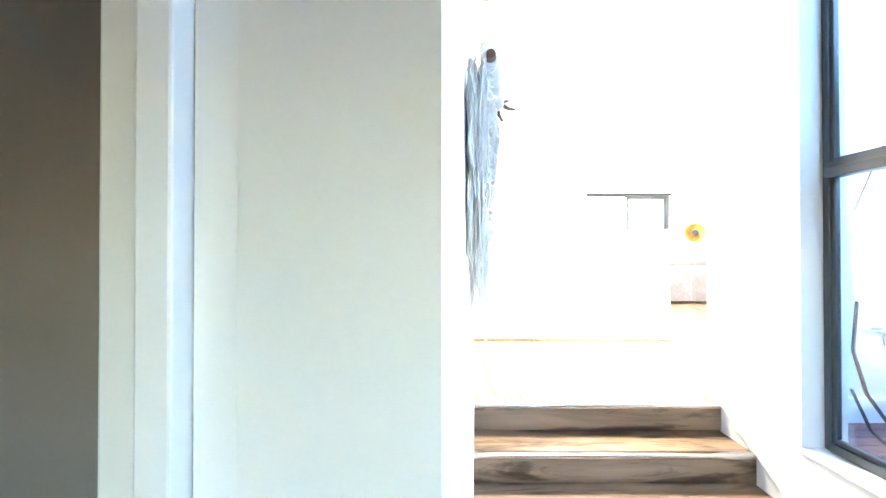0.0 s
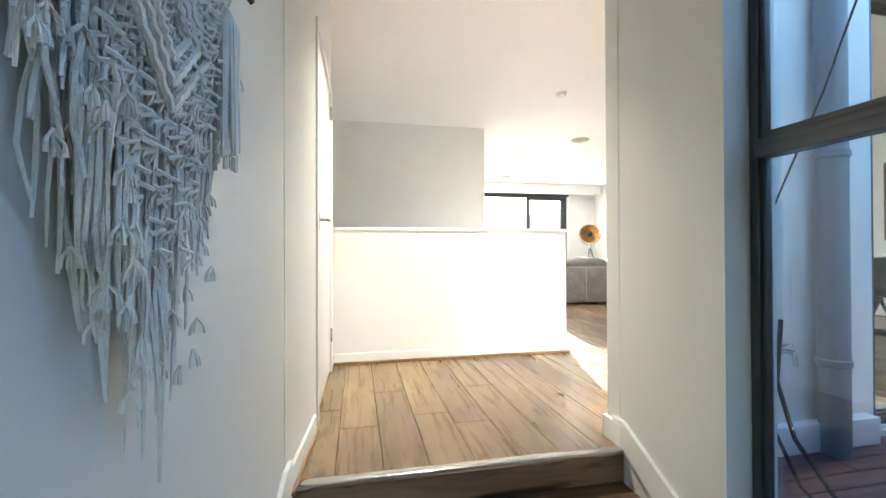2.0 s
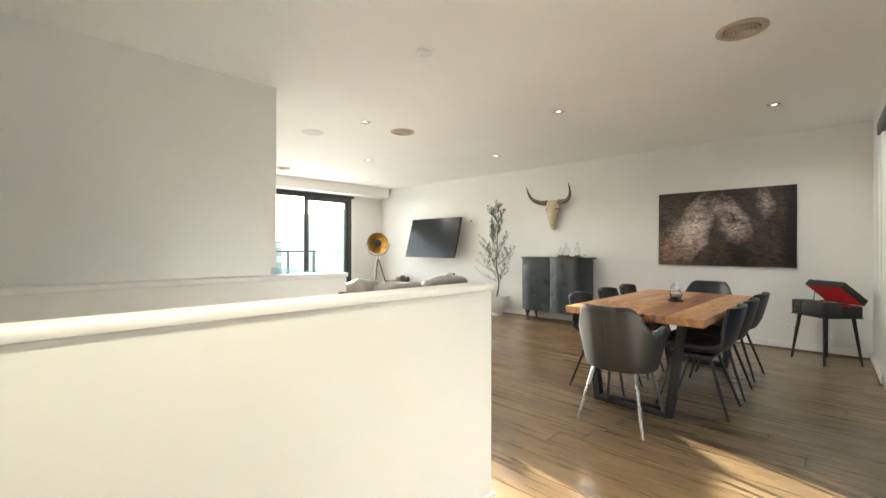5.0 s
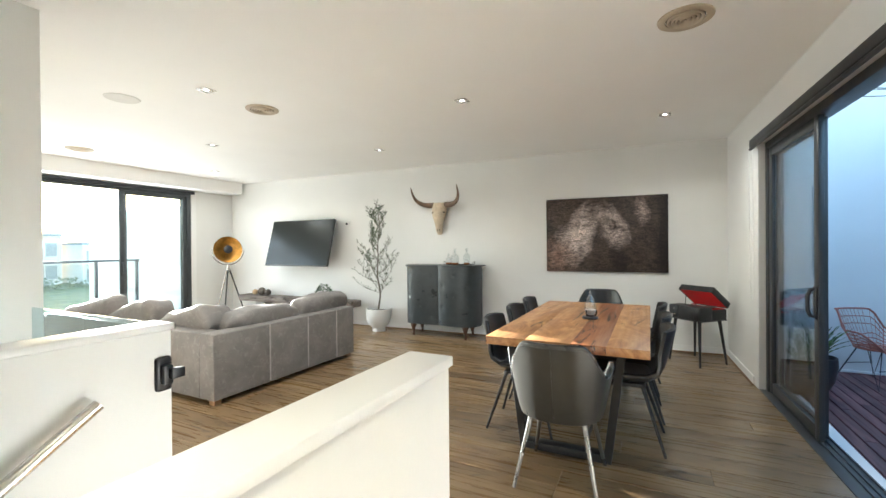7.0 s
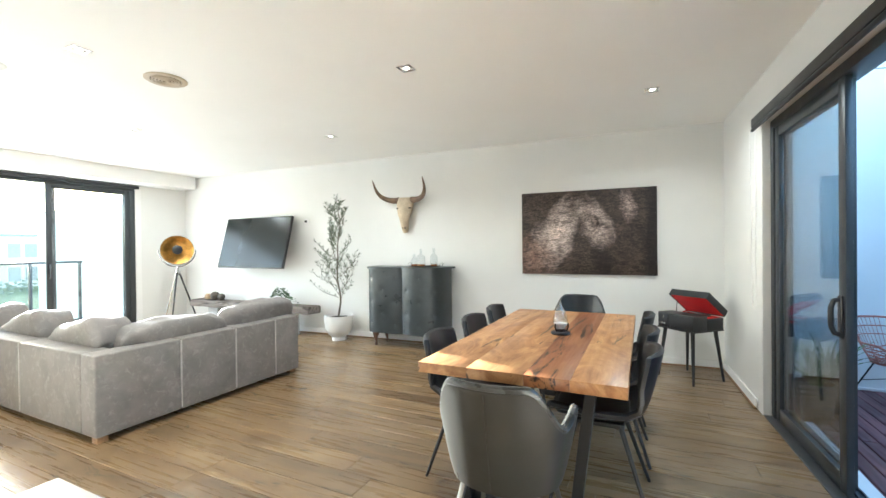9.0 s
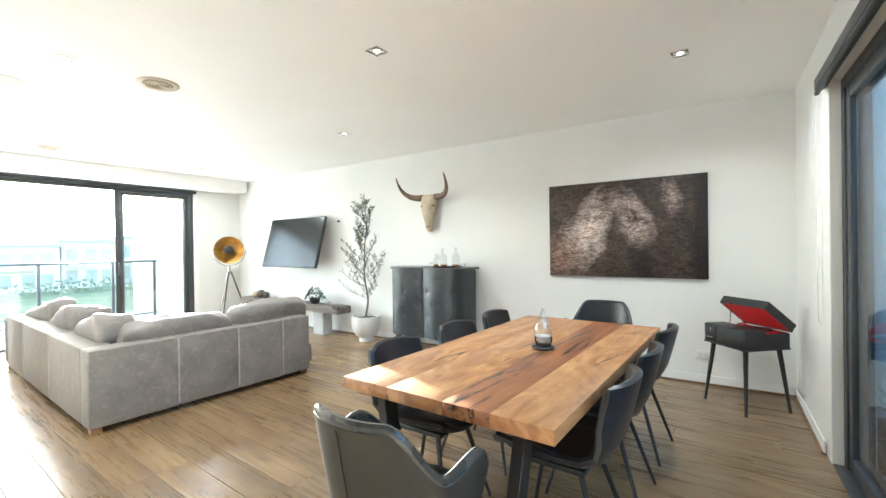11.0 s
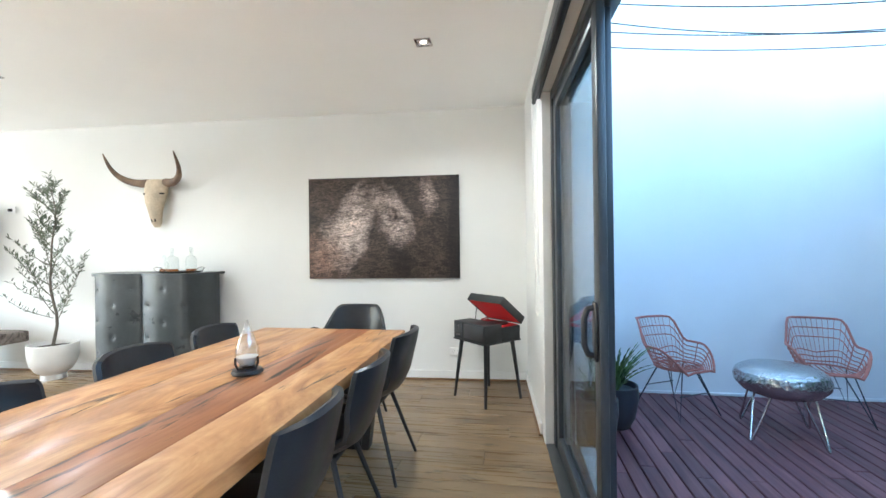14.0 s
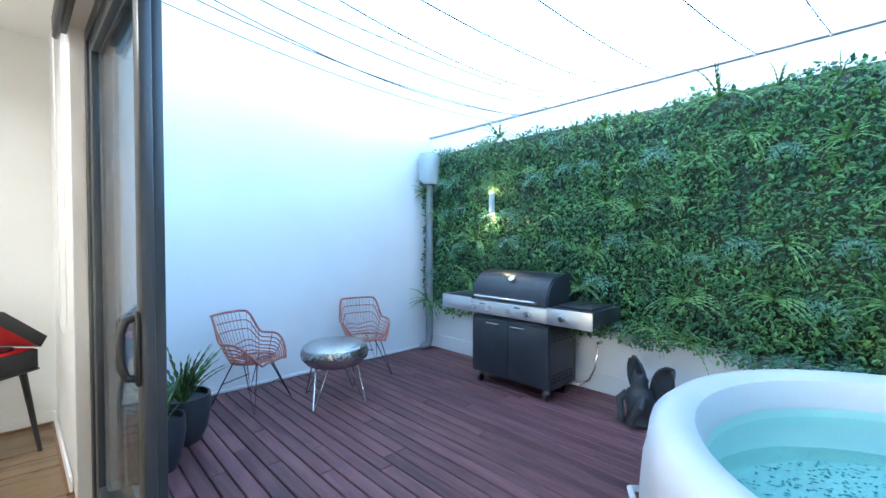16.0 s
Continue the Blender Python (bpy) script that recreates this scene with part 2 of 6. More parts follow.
def tube(bm, pts, r, seg=8, closed=False, radii=None, cap=True):
    """A round bar along points; radii may vary from point to point."""
    pts = [Vector(p) for p in pts]
    n = len(pts)
    rings, prev = [], None
    for i, p in enumerate(pts):
        a = pts[(i - 1) % n] if (closed or i > 0) else p
        b = pts[(i + 1) % n] if (closed or i < n - 1) else p
        d = (b - a).normalized()
        if prev is None:
            side = d.cross(Vector((0, 0, 1)) if abs(d.z) < 0.9 else Vector((1, 0, 0))).normalized()
        else:
            side = (prev - d * prev.dot(d)).normalized()
        prev = side
        up = d.cross(side)
        rr = radii[i] if radii else r
        rings.append([bm.verts.new(p + (side * math.cos(2 * math.pi * k / seg) + up * math.sin(2 * math.pi * k / seg)) * rr) for k in range(seg)])
    for i in range(n if closed else n - 1):
        A, B = rings[i], rings[(i + 1) % n]
        for k in range(seg):
            bm.faces.new((A[k], A[(k + 1) % seg], B[(k + 1) % seg], B[k]))
    if cap and not closed:
        bm.faces.new(rings[0][::-1])
        bm.faces.new(rings[-1])
    return bm


def bar(p0, p1, r0, r1=None, seg=10):
    bm = bmesh.new()
    return tube(bm, [p0, p1], r0, seg, radii=[r0, r1 if r1 is not None else r0])


def lathe(profile, seg=32, at=(0, 0, 0), bm=None, sx=1.0, sy=1.0):
    """A turned shape about z; profile: (radius, height) pairs, from the bottom to the top."""
    bm = bm or bmesh.new()
    rings = []
    for r, z in profile:
        if r < 1e-5:
            rings.append([bm.verts.new((at[0], at[1], at[2] + z))])
        else:
            rings.append([bm.verts.new((at[0] + sx * r * math.cos(2 * math.pi * k / seg), at[1] + sy * r * math.sin(2 * math.pi * k / seg), at[2] + z)) for k in range(seg)])
    for A, B in zip(rings, rings[1:]):
        for k in range(seg):
            q = [A[k % len(A)], A[(k + 1) % len(A)], B[(k + 1) % len(B)], B[k % len(B)]]
            q = list(dict.fromkeys(q))
            if len(q) > 2:
                bm.faces.new(q)
    return bm


def sheet(grid, thick):
    """A curved panel of even thickness from a grid of points."""
    bm = bmesh.new()
    nu, nv = len(grid), len(grid[0])
    P = [[Vector(p) for p in row] for row in grid]

    def normal(i, j):
        a = P[min(i + 1, nu - 1)][j] - P[max(i - 1, 0)][j]
        b = P[i][min(j + 1, nv - 1)] - P[i][max(j - 1, 0)]
        return a.cross(b).normalized()

    N = [[normal(i, j) for j in range(nv)] for i in range(nu)]
    F = [[bm.verts.new(P[i][j] + N[i][j] * thick / 2) for j in range(nv)] for i in range(nu)]
    B = [[bm.verts.new(P[i][j] - N[i][j] * thick / 2) for j in range(nv)] for i in range(nu)]
    for i in range(nu - 1):
        for j in range(nv - 1):
            bm.faces.new((F[i][j], F[i + 1][j], F[i + 1][j + 1], F[i][j + 1]))
            bm.faces.new((B[i][j], B[i][j + 1], B[i + 1][j + 1], B[i + 1][j]))
    rim = [(i, 0) for i in range(nu)] + [(nu - 1, j) for j in range(1, nv)] + [(i, nv - 1) for i in range(nu - 2, -1, -1)] + [(0, j) for j in range(nv - 2, 0, -1)]
    E = [bm.verts.new(P[i][j] + (P[i][j] - P[min(max(i, 1), nu - 2)][min(max(j, 1), nv - 2)]).normalized() * thick * 0.35) for i, j in rim]
    for k in range(len(rim)):
        (i, j), (p, q) = rim[k], rim[(k + 1) % len(rim)]
        e, g = E[k], E[(k + 1) % len(rim)]
        bm.faces.new((F[i][j], F[p][q], g, e))
        bm.faces.new((B[p][q], B[i][j], e, g))
    return bm


def pillow(bm, cx, cy, cz, w, d, h, m=None, puff=1.0, seed=0, nu=18, nv=14):
    """A soft stuffed cushion, a little uneven."""
    rows = []
    e = 0.34
    for i in range(nv + 1):
        ph = -math.pi / 2 + math.pi * i / nv
        row = []
        for k in range(nu):
            th = 2 * math.pi * k / nu
            c, s = math.cos(th), math.sin(th)
            sp = lambda v, p: math.copysign(abs(v) ** p, v)
            x = sp(math.cos(ph), 0.36) * sp(c, e) * w / 2
            y = sp(math.cos(ph), 0.36) * sp(s, e) * d / 2
            z = sp(math.sin(ph), 0.62) * h / 2
            j = noise.noise(Vector((x * 5 + seed, y * 5, z * 5))) * 0.022 * puff
            v = Vector((cx + x + j, cy + y + j, cz + z + j * 1.2))
            row.append(bm.verts.new(m @ v if m is not None else v))
        rows.append(row)
    for A, B in zip(rows, rows[1:]):
        for k in range(nu):
            bm.faces.new((A[k], A[(k + 1) % nu], B[(k + 1) % nu], B[k]))
    bmesh.ops.remove_doubles(bm, verts=bm.verts, dist=0.0005)
    return bm


def wall_run(bm, p0, p1, t, z0, z1, holes=()):
    """A wall along p0-p1, t thick to the right of that line, with openings (from, to, bottom, top) that go right through."""
    p0, p1 = Vector((*p0, 0)), Vector((*p1, 0))
    d = (p1 - p0)
    L = d.length
    d.normalize()
    nrm = Vector((d.y, -d.x, 0))
    m = Matrix(((d.x, nrm.x, 0, p0.x), (d.y, nrm.y, 0, p0.y), (0, 0, 1, 0), (0, 0, 0, 1)))
    at = 0.0
    for a, b, lo, hi in sorted(holes):
        if a > at:
            box(bm, at, a, 0, t, z0, z1, m=m)
        if lo > z0:
            box(bm, a, b, 0, t, z0, lo, m=m)
        if hi < z1:
            box(bm, a, b, 0, t, hi, z1, m=m)
        at = b
    if at < L:
        box(bm, at, L, 0, t, z0, z1, m=m)
    return m


def along(p0, p1):
    """The frame of a wall run: x along it, y to its right, z up."""
    p0, p1 = Vector((*p0, 0)), Vector((*p1, 0))
    d = (p1 - p0).normalized()
    return Matrix(((d.x, d.y, 0, p0.x), (d.y, -d.x, 0, p0.y), (0, 0, 1, 0), (0, 0, 0, 1)))
# ---- structure ----
CEIL_Z, LOW_Z, DECK_Z = 2.66, -0.45, -0.06
EAST0, EAST1 = (7.40, 2.97), (7.018, 11.48)          # picture wall
SOUTH0, SOUTH1 = (1.70, 2.73), (7.40, 2.97)          # wall with the sliding door


def east_x(y):
    return 7.40 - 0.0449 * (y - 2.97)


def south_y(x):
    return 2.73 + 0.0421 * (x - 1.70)


bm = bmesh.new()
wall_run(bm, (7.018, 11.70), (7.41, 2.75), -0.2, 0 - 0.3, CEIL_Z)
setting("wall_east", bm, WALL, "matt off-white plasterboard wall behind the pictures", "wall")
bm = bmesh.new()
wall_run(bm, (1.90, 2.738), (7.40, 2.97), 0.2, -0.3, CEIL_Z, [(1.15, 4.21, -0.03, 2.30)])
setting("wall_south", bm, WALL, "off-white wall with a wide sliding door opening", "wall")
bm = bmesh.new()
wall_run(bm, (2.36, 11.48), (7.2, 11.48), -0.2, -0.3, CEIL_Z, [(0.87, 3.81, 0.0, 2.40)])
setting("wall_north", bm, WALL, "off-white wall with the wide balcony door opening", "wall")
bm = bmesh.new()
box(bm, 2.4, 6.99, 11.12, 11.478, 2.44, CEIL_Z - 0.002)
setting("bulkhead", bm, CEIL, "off-white plaster bulkhead over the balcony door", "bulkhead")
bm = bmesh.new()
wall_run(bm, (2.36, 6.79), (2.36, 11.48), -0.2, -0.3, CEIL_Z)
setting("wall_west", bm, WALL, "off-white wall of the living room", "wall")
bm = bmesh.new()
wall_run(bm, (0.02, 6.77), (2.36, 6.77), -0.02, -3.0, CEIL_Z)
box(bm, -0.1, 2.36, 6.792, 6.95, -3.0, CEIL_Z)
setting("wall_stairwell", bm, WALL, "tall off-white wall across the stairwell", "wall")
bm = bmesh.new()
wall_run(bm, (0.30, 2.516), (0.345, 3.16), -0.16, -0.5, CEIL_Z)
wall_run(bm, (0.345, 3.16), (0.36, 4.2), -0.16, 2.06, CEIL_Z)
wall_run(bm, (0.36, 4.2), (0.15, 6.77), -0.16, -3.0, CEIL_Z)
setting("wall_landing", bm, WALL, "off-white wall beside the landing", "wall")
bm = bmesh.new()
wall_run(bm, (0.16, 0.67), (0.299, 2.508), -0.19, -0.5, CEIL_Z)
box(bm, -0.070, -0.0295, 0.6848, 0.86, -0.5, CEIL_Z)
setting("wall_hall_west", bm, WALL, "off-white hall wall with a woven hanging", "wall")
bm = bmesh.new()
box(bm, 0.27, 0.297, 2.50, 2.52, -0.5, CEIL_Z)
box(bm, 1.703, 1.74, 2.655, 2.661, -0.5, CEIL_Z)
setting("control_joint", bm, JOINT, "dark shadow gap in the hall walls", "wall joint")
bm = bmesh.new()
wall_run(bm, (1.70, -1.6), (1.70, 2.656), 0.2, -0.6, CEIL_Z, [(0.4, 3.71, 0.0, 2.35)])
box(bm, 1.70, 1.9, 2.66, 2.755, -0.6, CEIL_Z)
setting("wall_hall_east", bm, WALL, "off-white hall wall with a tall window", "wall")
# brownish walls toned down so the doorway reads as a dark void
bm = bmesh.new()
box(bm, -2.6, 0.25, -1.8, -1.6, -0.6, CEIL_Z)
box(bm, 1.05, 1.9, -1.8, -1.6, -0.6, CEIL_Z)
# gap in the south wall is unseen, added to let skylight onto the hall
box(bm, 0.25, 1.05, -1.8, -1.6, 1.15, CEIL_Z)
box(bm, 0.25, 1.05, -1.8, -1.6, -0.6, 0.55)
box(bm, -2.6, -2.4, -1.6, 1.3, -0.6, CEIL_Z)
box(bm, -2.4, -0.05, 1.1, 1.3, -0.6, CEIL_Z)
setting("wall_back_room", bm, plain("dim_taupe", (0.30, 0.26, 0.22), 0.7, var=0.05), "taupe walls of the dim back room", "wall")
bm = bmesh.new()
box(bm, -2.6, 1.9, -1.8, 2.74, CEIL_Z, CEIL_Z + 0.1)
box(bm, -0.2, 7.5, 2.74, 11.7, CEIL_Z, CEIL_Z + 0.1)
setting("ceiling", bm, CEIL, "flat white plaster ceiling", "ceiling")
bm = bmesh.new()
box(bm, -2.6, 1.7, -1.8, 2.30, LOW_Z - 0.1, LOW_Z)
setting("floor_hall", bm, TREAD, "oak-look boards of the lower hall", "floor")

# door frame of the back room at the hall corner
bm = bmesh.new()
box(bm, -0.105, -0.072, 0.655, 0.86, -0.45, 2.10, 0.003)
setting("trim_door_reveal", bm, GLOSS, "white painted door jamb", "door frame")
bm = bmesh.new()
box(bm, -0.165, -0.107, 0.69, 0.78, -0.45, 2.10, 0.004)
setting("trim_architrave", bm, GLOSS, "white painted architrave", "architrave")


def half_wall(name, y0, y1, label):
    bm = bmesh.new()
    box(bm, 0.345, 2.32, y0, y1, -3.0, 1.035)
    w = setting(name, bm, WALL, label, "half wall")
    bm = bmesh.new()
    box(bm, 0.345, 2.332, y0 - 0.009, y1 + 0.009, 1.037, 1.064, 0.004, 2)
    part("cap", bm, GLOSS, w, "white gloss cap board")
    return w


hw1 = half_wall("half_wall_south", 4.31, 4.43, "white half wall in front of the stairwell")
hw2 = half_wall("half_wall_north", 5.56, 5.68, "white half wall with a steel handrail")
bm = bmesh.new()
box(bm, 0.37, 2.335, 4.295, 4.309, 0.02, 0.085, 0.004)
box(bm, 2.321, 2.335, 4.309, 4.43, 0.02, 0.085, 0.004)
setting("baseboard_half_wall", bm, GLOSS, "white skirting along the half wall", "skirting")
bm = bmesh.new()
box(bm, 0.37, 2.347, 4.280, 4.294, 0.0, 0.022, 0.005)
setting("trim_quad_half_wall", bm, QUAD, "oak quad bead at the floor", "quad bead")

# skirtings of the room
def skirting(name, p0, p1, gaps=(), quad=True, h=0.09):
    m = along(p0, p1)
    L = (Vector(p1) - Vector(p0)).length
    spans, at = [], 0.0
    for a, b in gaps:
        spans.append((at, a))
        at = b
    spans.append((at, L))
    bm, bq = bmesh.new(), bmesh.new()
    for a, b in spans:
        if b - a > 0.02:
            box(bm, a, b, 0.001, 0.014, 0.014, h, 0.003, 2, m)
            box(bq, a, b, 0.002, 0.026, 0.0, 0.018, 0.006, 2, m)
    setting(name, bm, GLOSS, "white painted skirting board", "skirting")
    if quad:
        setting("trim_quad", bq, QUAD, "oak quad bead at the floor", "quad bead")
    else:
        bq.free()


skirting("baseboard_east", (7.02, 11.46), (7.40, 2.98))
skirting("baseboard_south", (7.40, 2.972), (6.21, 2.925))
skirting("baseboard_north", (6.3, 11.48), (7.0, 11.48))
skirting("baseboard_landing", (0.302, 2.55), (0.342, 3.08))
bm = bmesh.new()
# raking skirtings beside the steps
for x0, x1, m in ((0.0, 0.016, along((0.16, 0.67), (0.30, 2.508))), (-0.016, 0.0, along((1.70, 0.67), (1.70, 2.64)))):
    L = 1.845 if x0 == 0.0 else 1.97
    ys = [(L + 0.06, 0.02, 0.12), (L - 0.02, 0.0, 0.12), (L - 0.9, -0.50, -0.33), (0.0, -0.46, -0.35)]
    for (s0, lo0, hi0), (s1, lo1, hi1) in zip(ys, ys[1:]):
        vs = [bm.verts.new(m @ Vector((s, y, z))) for s, y, z in ((s0, x0, lo0), (s0, x0, hi0), (s1, x0, hi1), (s1, x0, lo1), (s0, x1, lo0), (s0, x1, hi0), (s1, x1, hi1), (s1, x1, lo1))]
        for q in ((0, 1, 2, 3), (7, 6, 5, 4), (0, 4, 5, 1), (1, 5, 6, 2), (2, 6, 7, 3), (3, 7, 4, 0)):
            bm.faces.new([vs[k] for k in q])
setting("baseboard_stairs", bm, GLOSS, "white skirting raking up beside the steps", "skirting")
bm = bmesh.new()
box(bm, 1.683, 1.699, 2.63, 2.77, 0.0, 0.10, 0.003)
box(bm, 1.683, 1.90, 2.757, 2.772, 0.0, 0.10, 0.003)
setting("baseboard_nib", bm, GLOSS, "white skirting round the wall end", "skirting")

# three steps up from the hall
def steps(name, x0, x1, ys, top, rise, back, label):
    st = tagged(new(name), label, "stairs", kind="structure")
    for i, y in enumerate(ys):
        z = top - i * rise
        if i:
            part("tread", boxed(x0, x1, y + 0.004, ys[i - 1] + 0.02, z - 0.03, z - 0.004, 0.002), TREAD, st)
        part("nosing", boxed(x0, x1, y - 0.012, y + 0.032, z - 0.022, z + 0.002, 0.005, 2), CHROME, st, "pale metal nosing strip")
        part("riser", boxed(x0, x1, y + 0.006, y + 0.02, z - rise + 0.002, z - 0.022, 0.001), TREAD, st)
    return st


steps("hall_steps", 0.28, 1.70, (2.63, 2.366, 2.10), 0.0, 0.15, 0, "oak-look steps with pale metal nosings")
bm = bmesh.new()
box(bm, 0.2, 2.36, 2.65, 4.32, -0.25, -0.022)
box(bm, 2.36, 7.45, 2.72, 11.6, -0.25, -0.022)
setting("floor_slab", bm, DARK_GAP, "slab beneath the boards, coloured as their dark gaps", "underlay")

# cellar stairs between the half walls
st = tagged(new("stairs_down"), "oak-look stairs going down between half walls", "stairs", kind="structure")
for i in range(7):
    x = 2.26 - 0.26 * i
    part("tread", boxed(x - 0.28, x, 4.43, 5.56, -0.18 * (i + 1) - 0.03, -0.18 * (i + 1), 0.003), TREAD, st)
    part("riser", boxed(x - 0.005, x + 0.012, 4.43, 5.56, -0.18 * (i + 1) + 0.001, -0.18 * i - 0.03, 0.001), TREAD, st)
bm = bmesh.new()
box(bm, -0.2, 2.4, 4.3, 6.9, -3.1, -3.0)
setting("floor_lower", bm, TREAD, "lower floor at the foot of the stairs", "floor")
bm = bmesh.new()
box(bm, 2.338, 2.36, 4.32, 6.77, -3.0, -0.001)
setting("wall_stairwell_end", bm, WALL, "plaster below the floor edge of the stairwell", "wall")

# outdoors
bm = bmesh.new()
box(bm, -600, 600, 11.75, 1200, -3.3, -3.2)
# grass colour lightened for the glare over the park
setting("ground", bm, plain("lawn_grass", (0.30, 0.295, 0.135), 0.9, var=0.3, scale=0.6, fine=20, relief=0.4), "bright green park lawn", "lawn")
bm = bmesh.new()
box(bm, 7.395, 7.6, -0.75, 2.745, -0.4, 3.6)
setting("wall_courtyard_east", bm, RENDER_W, "white rendered courtyard wall", "wall")
bm = bmesh.new()
box(bm, 1.2, 7.395, -0.75, -0.55, -0.4, 2.56)
setting("wall_courtyard_south", bm, RENDER_W, "white rendered courtyard wall behind the plants", "wall")
bm = bmesh.new()
box(bm, 1.2, 7.395, -0.78, -0.53, 2.562, 2.585, 0.004)
setting("trim_coping", bm, plain("zinc_flashing", (0.35, 0.37, 0.4), 0.4, 0.6), "grey metal flashing along the wall top", "coping")
bm = bmesh.new()
box(bm, 1.905, 7.394, -0.548, -0.53, -0.06, 0.10, 0.004)
box(bm, 7.377, 7.394, -0.53, 2.70, -0.06, -0.035, 0.004)
setting("baseboard_courtyard", bm, RENDER_W, "white plinth along the courtyard wall", "plinth")
bm = bmesh.new()
box(bm, 1.9, 7.395, -0.55, 2.76, -0.4, DECK_Z - 0.035)
setting("deck_base", bm, DARK_GAP, "dark gap beneath the deck boards", "deck base")
bm = bmesh.new()
box(bm, 3.03, 6.12, 2.60, 2.70, -0.3, -0.012, 0.004, m=None)
setting("sill_courtyard", bm, GLOSS, "white painted sill of the sliding door", "sill")
bm = bmesh.new()
box(bm, 1.92, 3.0, 2.52, 2.60, -0.06, 0.07, 0.004)
setting("plinth_courtyard_north", bm, RENDER_W, "white plinth below the house wall", "plinth")

# planks of the floor
plank_cache = {}


def plank_mesh(L, w, h, name, mat, axis=1, ch=0.0025):
    key = (round(L, 3), w, name)
    if key not in plank_cache:
        me = bpy.data.meshes.new(name)
        a, b = L / 2, w / 2
        lo = [(-b, -a, -h), (b, -a, -h), (b, a, -h), (-b, a, -h)]
        mi = [(-b, -a, -ch), (b, -a, -ch), (b, a, -ch), (-b, a, -ch)]
        hi = [(-b + ch, -a + ch, 0), (b - ch, -a + ch, 0), (b - ch, a - ch, 0), (-b + ch, a - ch, 0)]
        vs = lo + mi + hi
        if axis == 0:
            vs = [(y, -x, z) for x, y, z in vs]
        f = [(8, 9, 10, 11)]
        for k in range(4):
            q = (k + 1) % 4
            f += [(k, q, 4 + q, 4 + k), (4 + k, 4 + q, 8 + q, 8 + k)]
        me.from_pydata(vs, [], f)
        me.materials.append(mat)
        plank_cache[key] = me
    return plank_cache[key]


def lay_planks():
    fl = tagged(new("floor"), "wide rustic oak planks with dark grain streaks", "floor", kind="structure")
    rng = random.Random(4)
    pitch, w = 0.19, 0.1885
    for k in range(38):
        x0 = 0.27 + pitch * k
        y0, y1 = (2.652, 4.30) if x0 < 1.65 else ((2.70, 4.30) if x0 < 2.34 else (2.70, 11.48))
        y, off = y0, rng.uniform(0.3, 1.9)
        while y < y1 - 0.02:
            y2 = min(y + off, y1)
            if y1 - y2 < 0.25:
                y2 = y1
            L = round((y2 - y) / 0.05) * 0.05 if y2 < y1 else y2 - y
            ob = new("plank", plank_mesh(L - 0.0012, w, 0.018, "plank", FLOOR))
            ob.location = (x0 + pitch / 2, y + L / 2, 0)
            ob.parent = fl
            y += L
            off = 1.9


def lay_deck():
    dk = tagged(new("deck"), "dark red-brown stained timber deck boards", "deck", kind="structure")
    rng = random.Random(7)
    pitch = 0.0935
    k = 0
    y = -0.54
    while y < 2.58:
        x, first = 1.92, rng.uniform(0.6, 2.6)
        while x < 7.37:
            x2 = min(x + first, 7.385)
            L = round((x2 - x) / 0.1) * 0.1 if x2 < 7.38 else x2 - x
            ob = new("deck_board", plank_mesh(L - 0.003, 0.086, 0.022, "deck_board", DECK, 0, 0.004))
            ob.location = (x + L / 2, y + pitch / 2, DECK_Z + rng.uniform(-0.0015, 0.0015))
            ob.parent = dk
            x += L
            first = 2.7
        y += pitch
# ---- openings ----
def sash(parent, name, m, x0, x1, y0, y1, z0, z1, w=0.06, glass=GLASS):
    """A framed pane: two stiles, two rails and the glass."""
    s = part(name, boxed(x0, x0 + w, y0, y1, z0, z1, 0.004, 2, m), ALU, parent)
    part("stile", boxed(x1 - w, x1, y0, y1, z0, z1, 0.004, 2, m), ALU, s)
    part("rail", boxed(x0 + w, x1 - w, y0, y1, z1 - w, z1, 0.004, 2, m), ALU, s)
    part("rail", boxed(x0 + w, x1 - w, y0, y1, z0, z0 + w + 0.02, 0.004, 2, m), ALU, s)
    yc = (y0 + y1) / 2
    g = part("pane", boxed(x0 + w - 0.005, x1 - w + 0.005, yc - 0.003, yc + 0.003, z0 + w + 0.01, z1 - w + 0.005, 0, 2, m), glass, s, "clear glass pane", False)
    g.visible_shadow = glass is GLASS_D
    return s


def pull(parent, m, x, y, z):
    """A black D-shaped sliding door pull on a slotted plate."""
    p = part("door_handle", boxed(x - 0.026, x + 0.026, y, y + 0.014, z - 0.115, z + 0.115, 0.010, 3, m), BLACK_P, parent, "black sliding door pull")
    bm = bmesh.new()
    tube(bm, [m @ Vector(q) for q in ((x, y, z - 0.095), (x, y + 0.034, z - 0.088), (x, y + 0.048, z - 0.05), (x, y + 0.048, z + 0.05), (x, y + 0.034, z + 0.088), (x, y, z + 0.095))], 0.013, 10)
    part("grip", bm, BLACK_P, p)
    for k in (-0.045, 0.0, 0.045):
        part("slot", boxed(x + 0.008, x + 0.018, y + 0.0142, y + 0.0155, z + k - 0.010, z + k + 0.010, 0.0, 2, m), CHROME, p, "small bright keyhole plate")
    return p


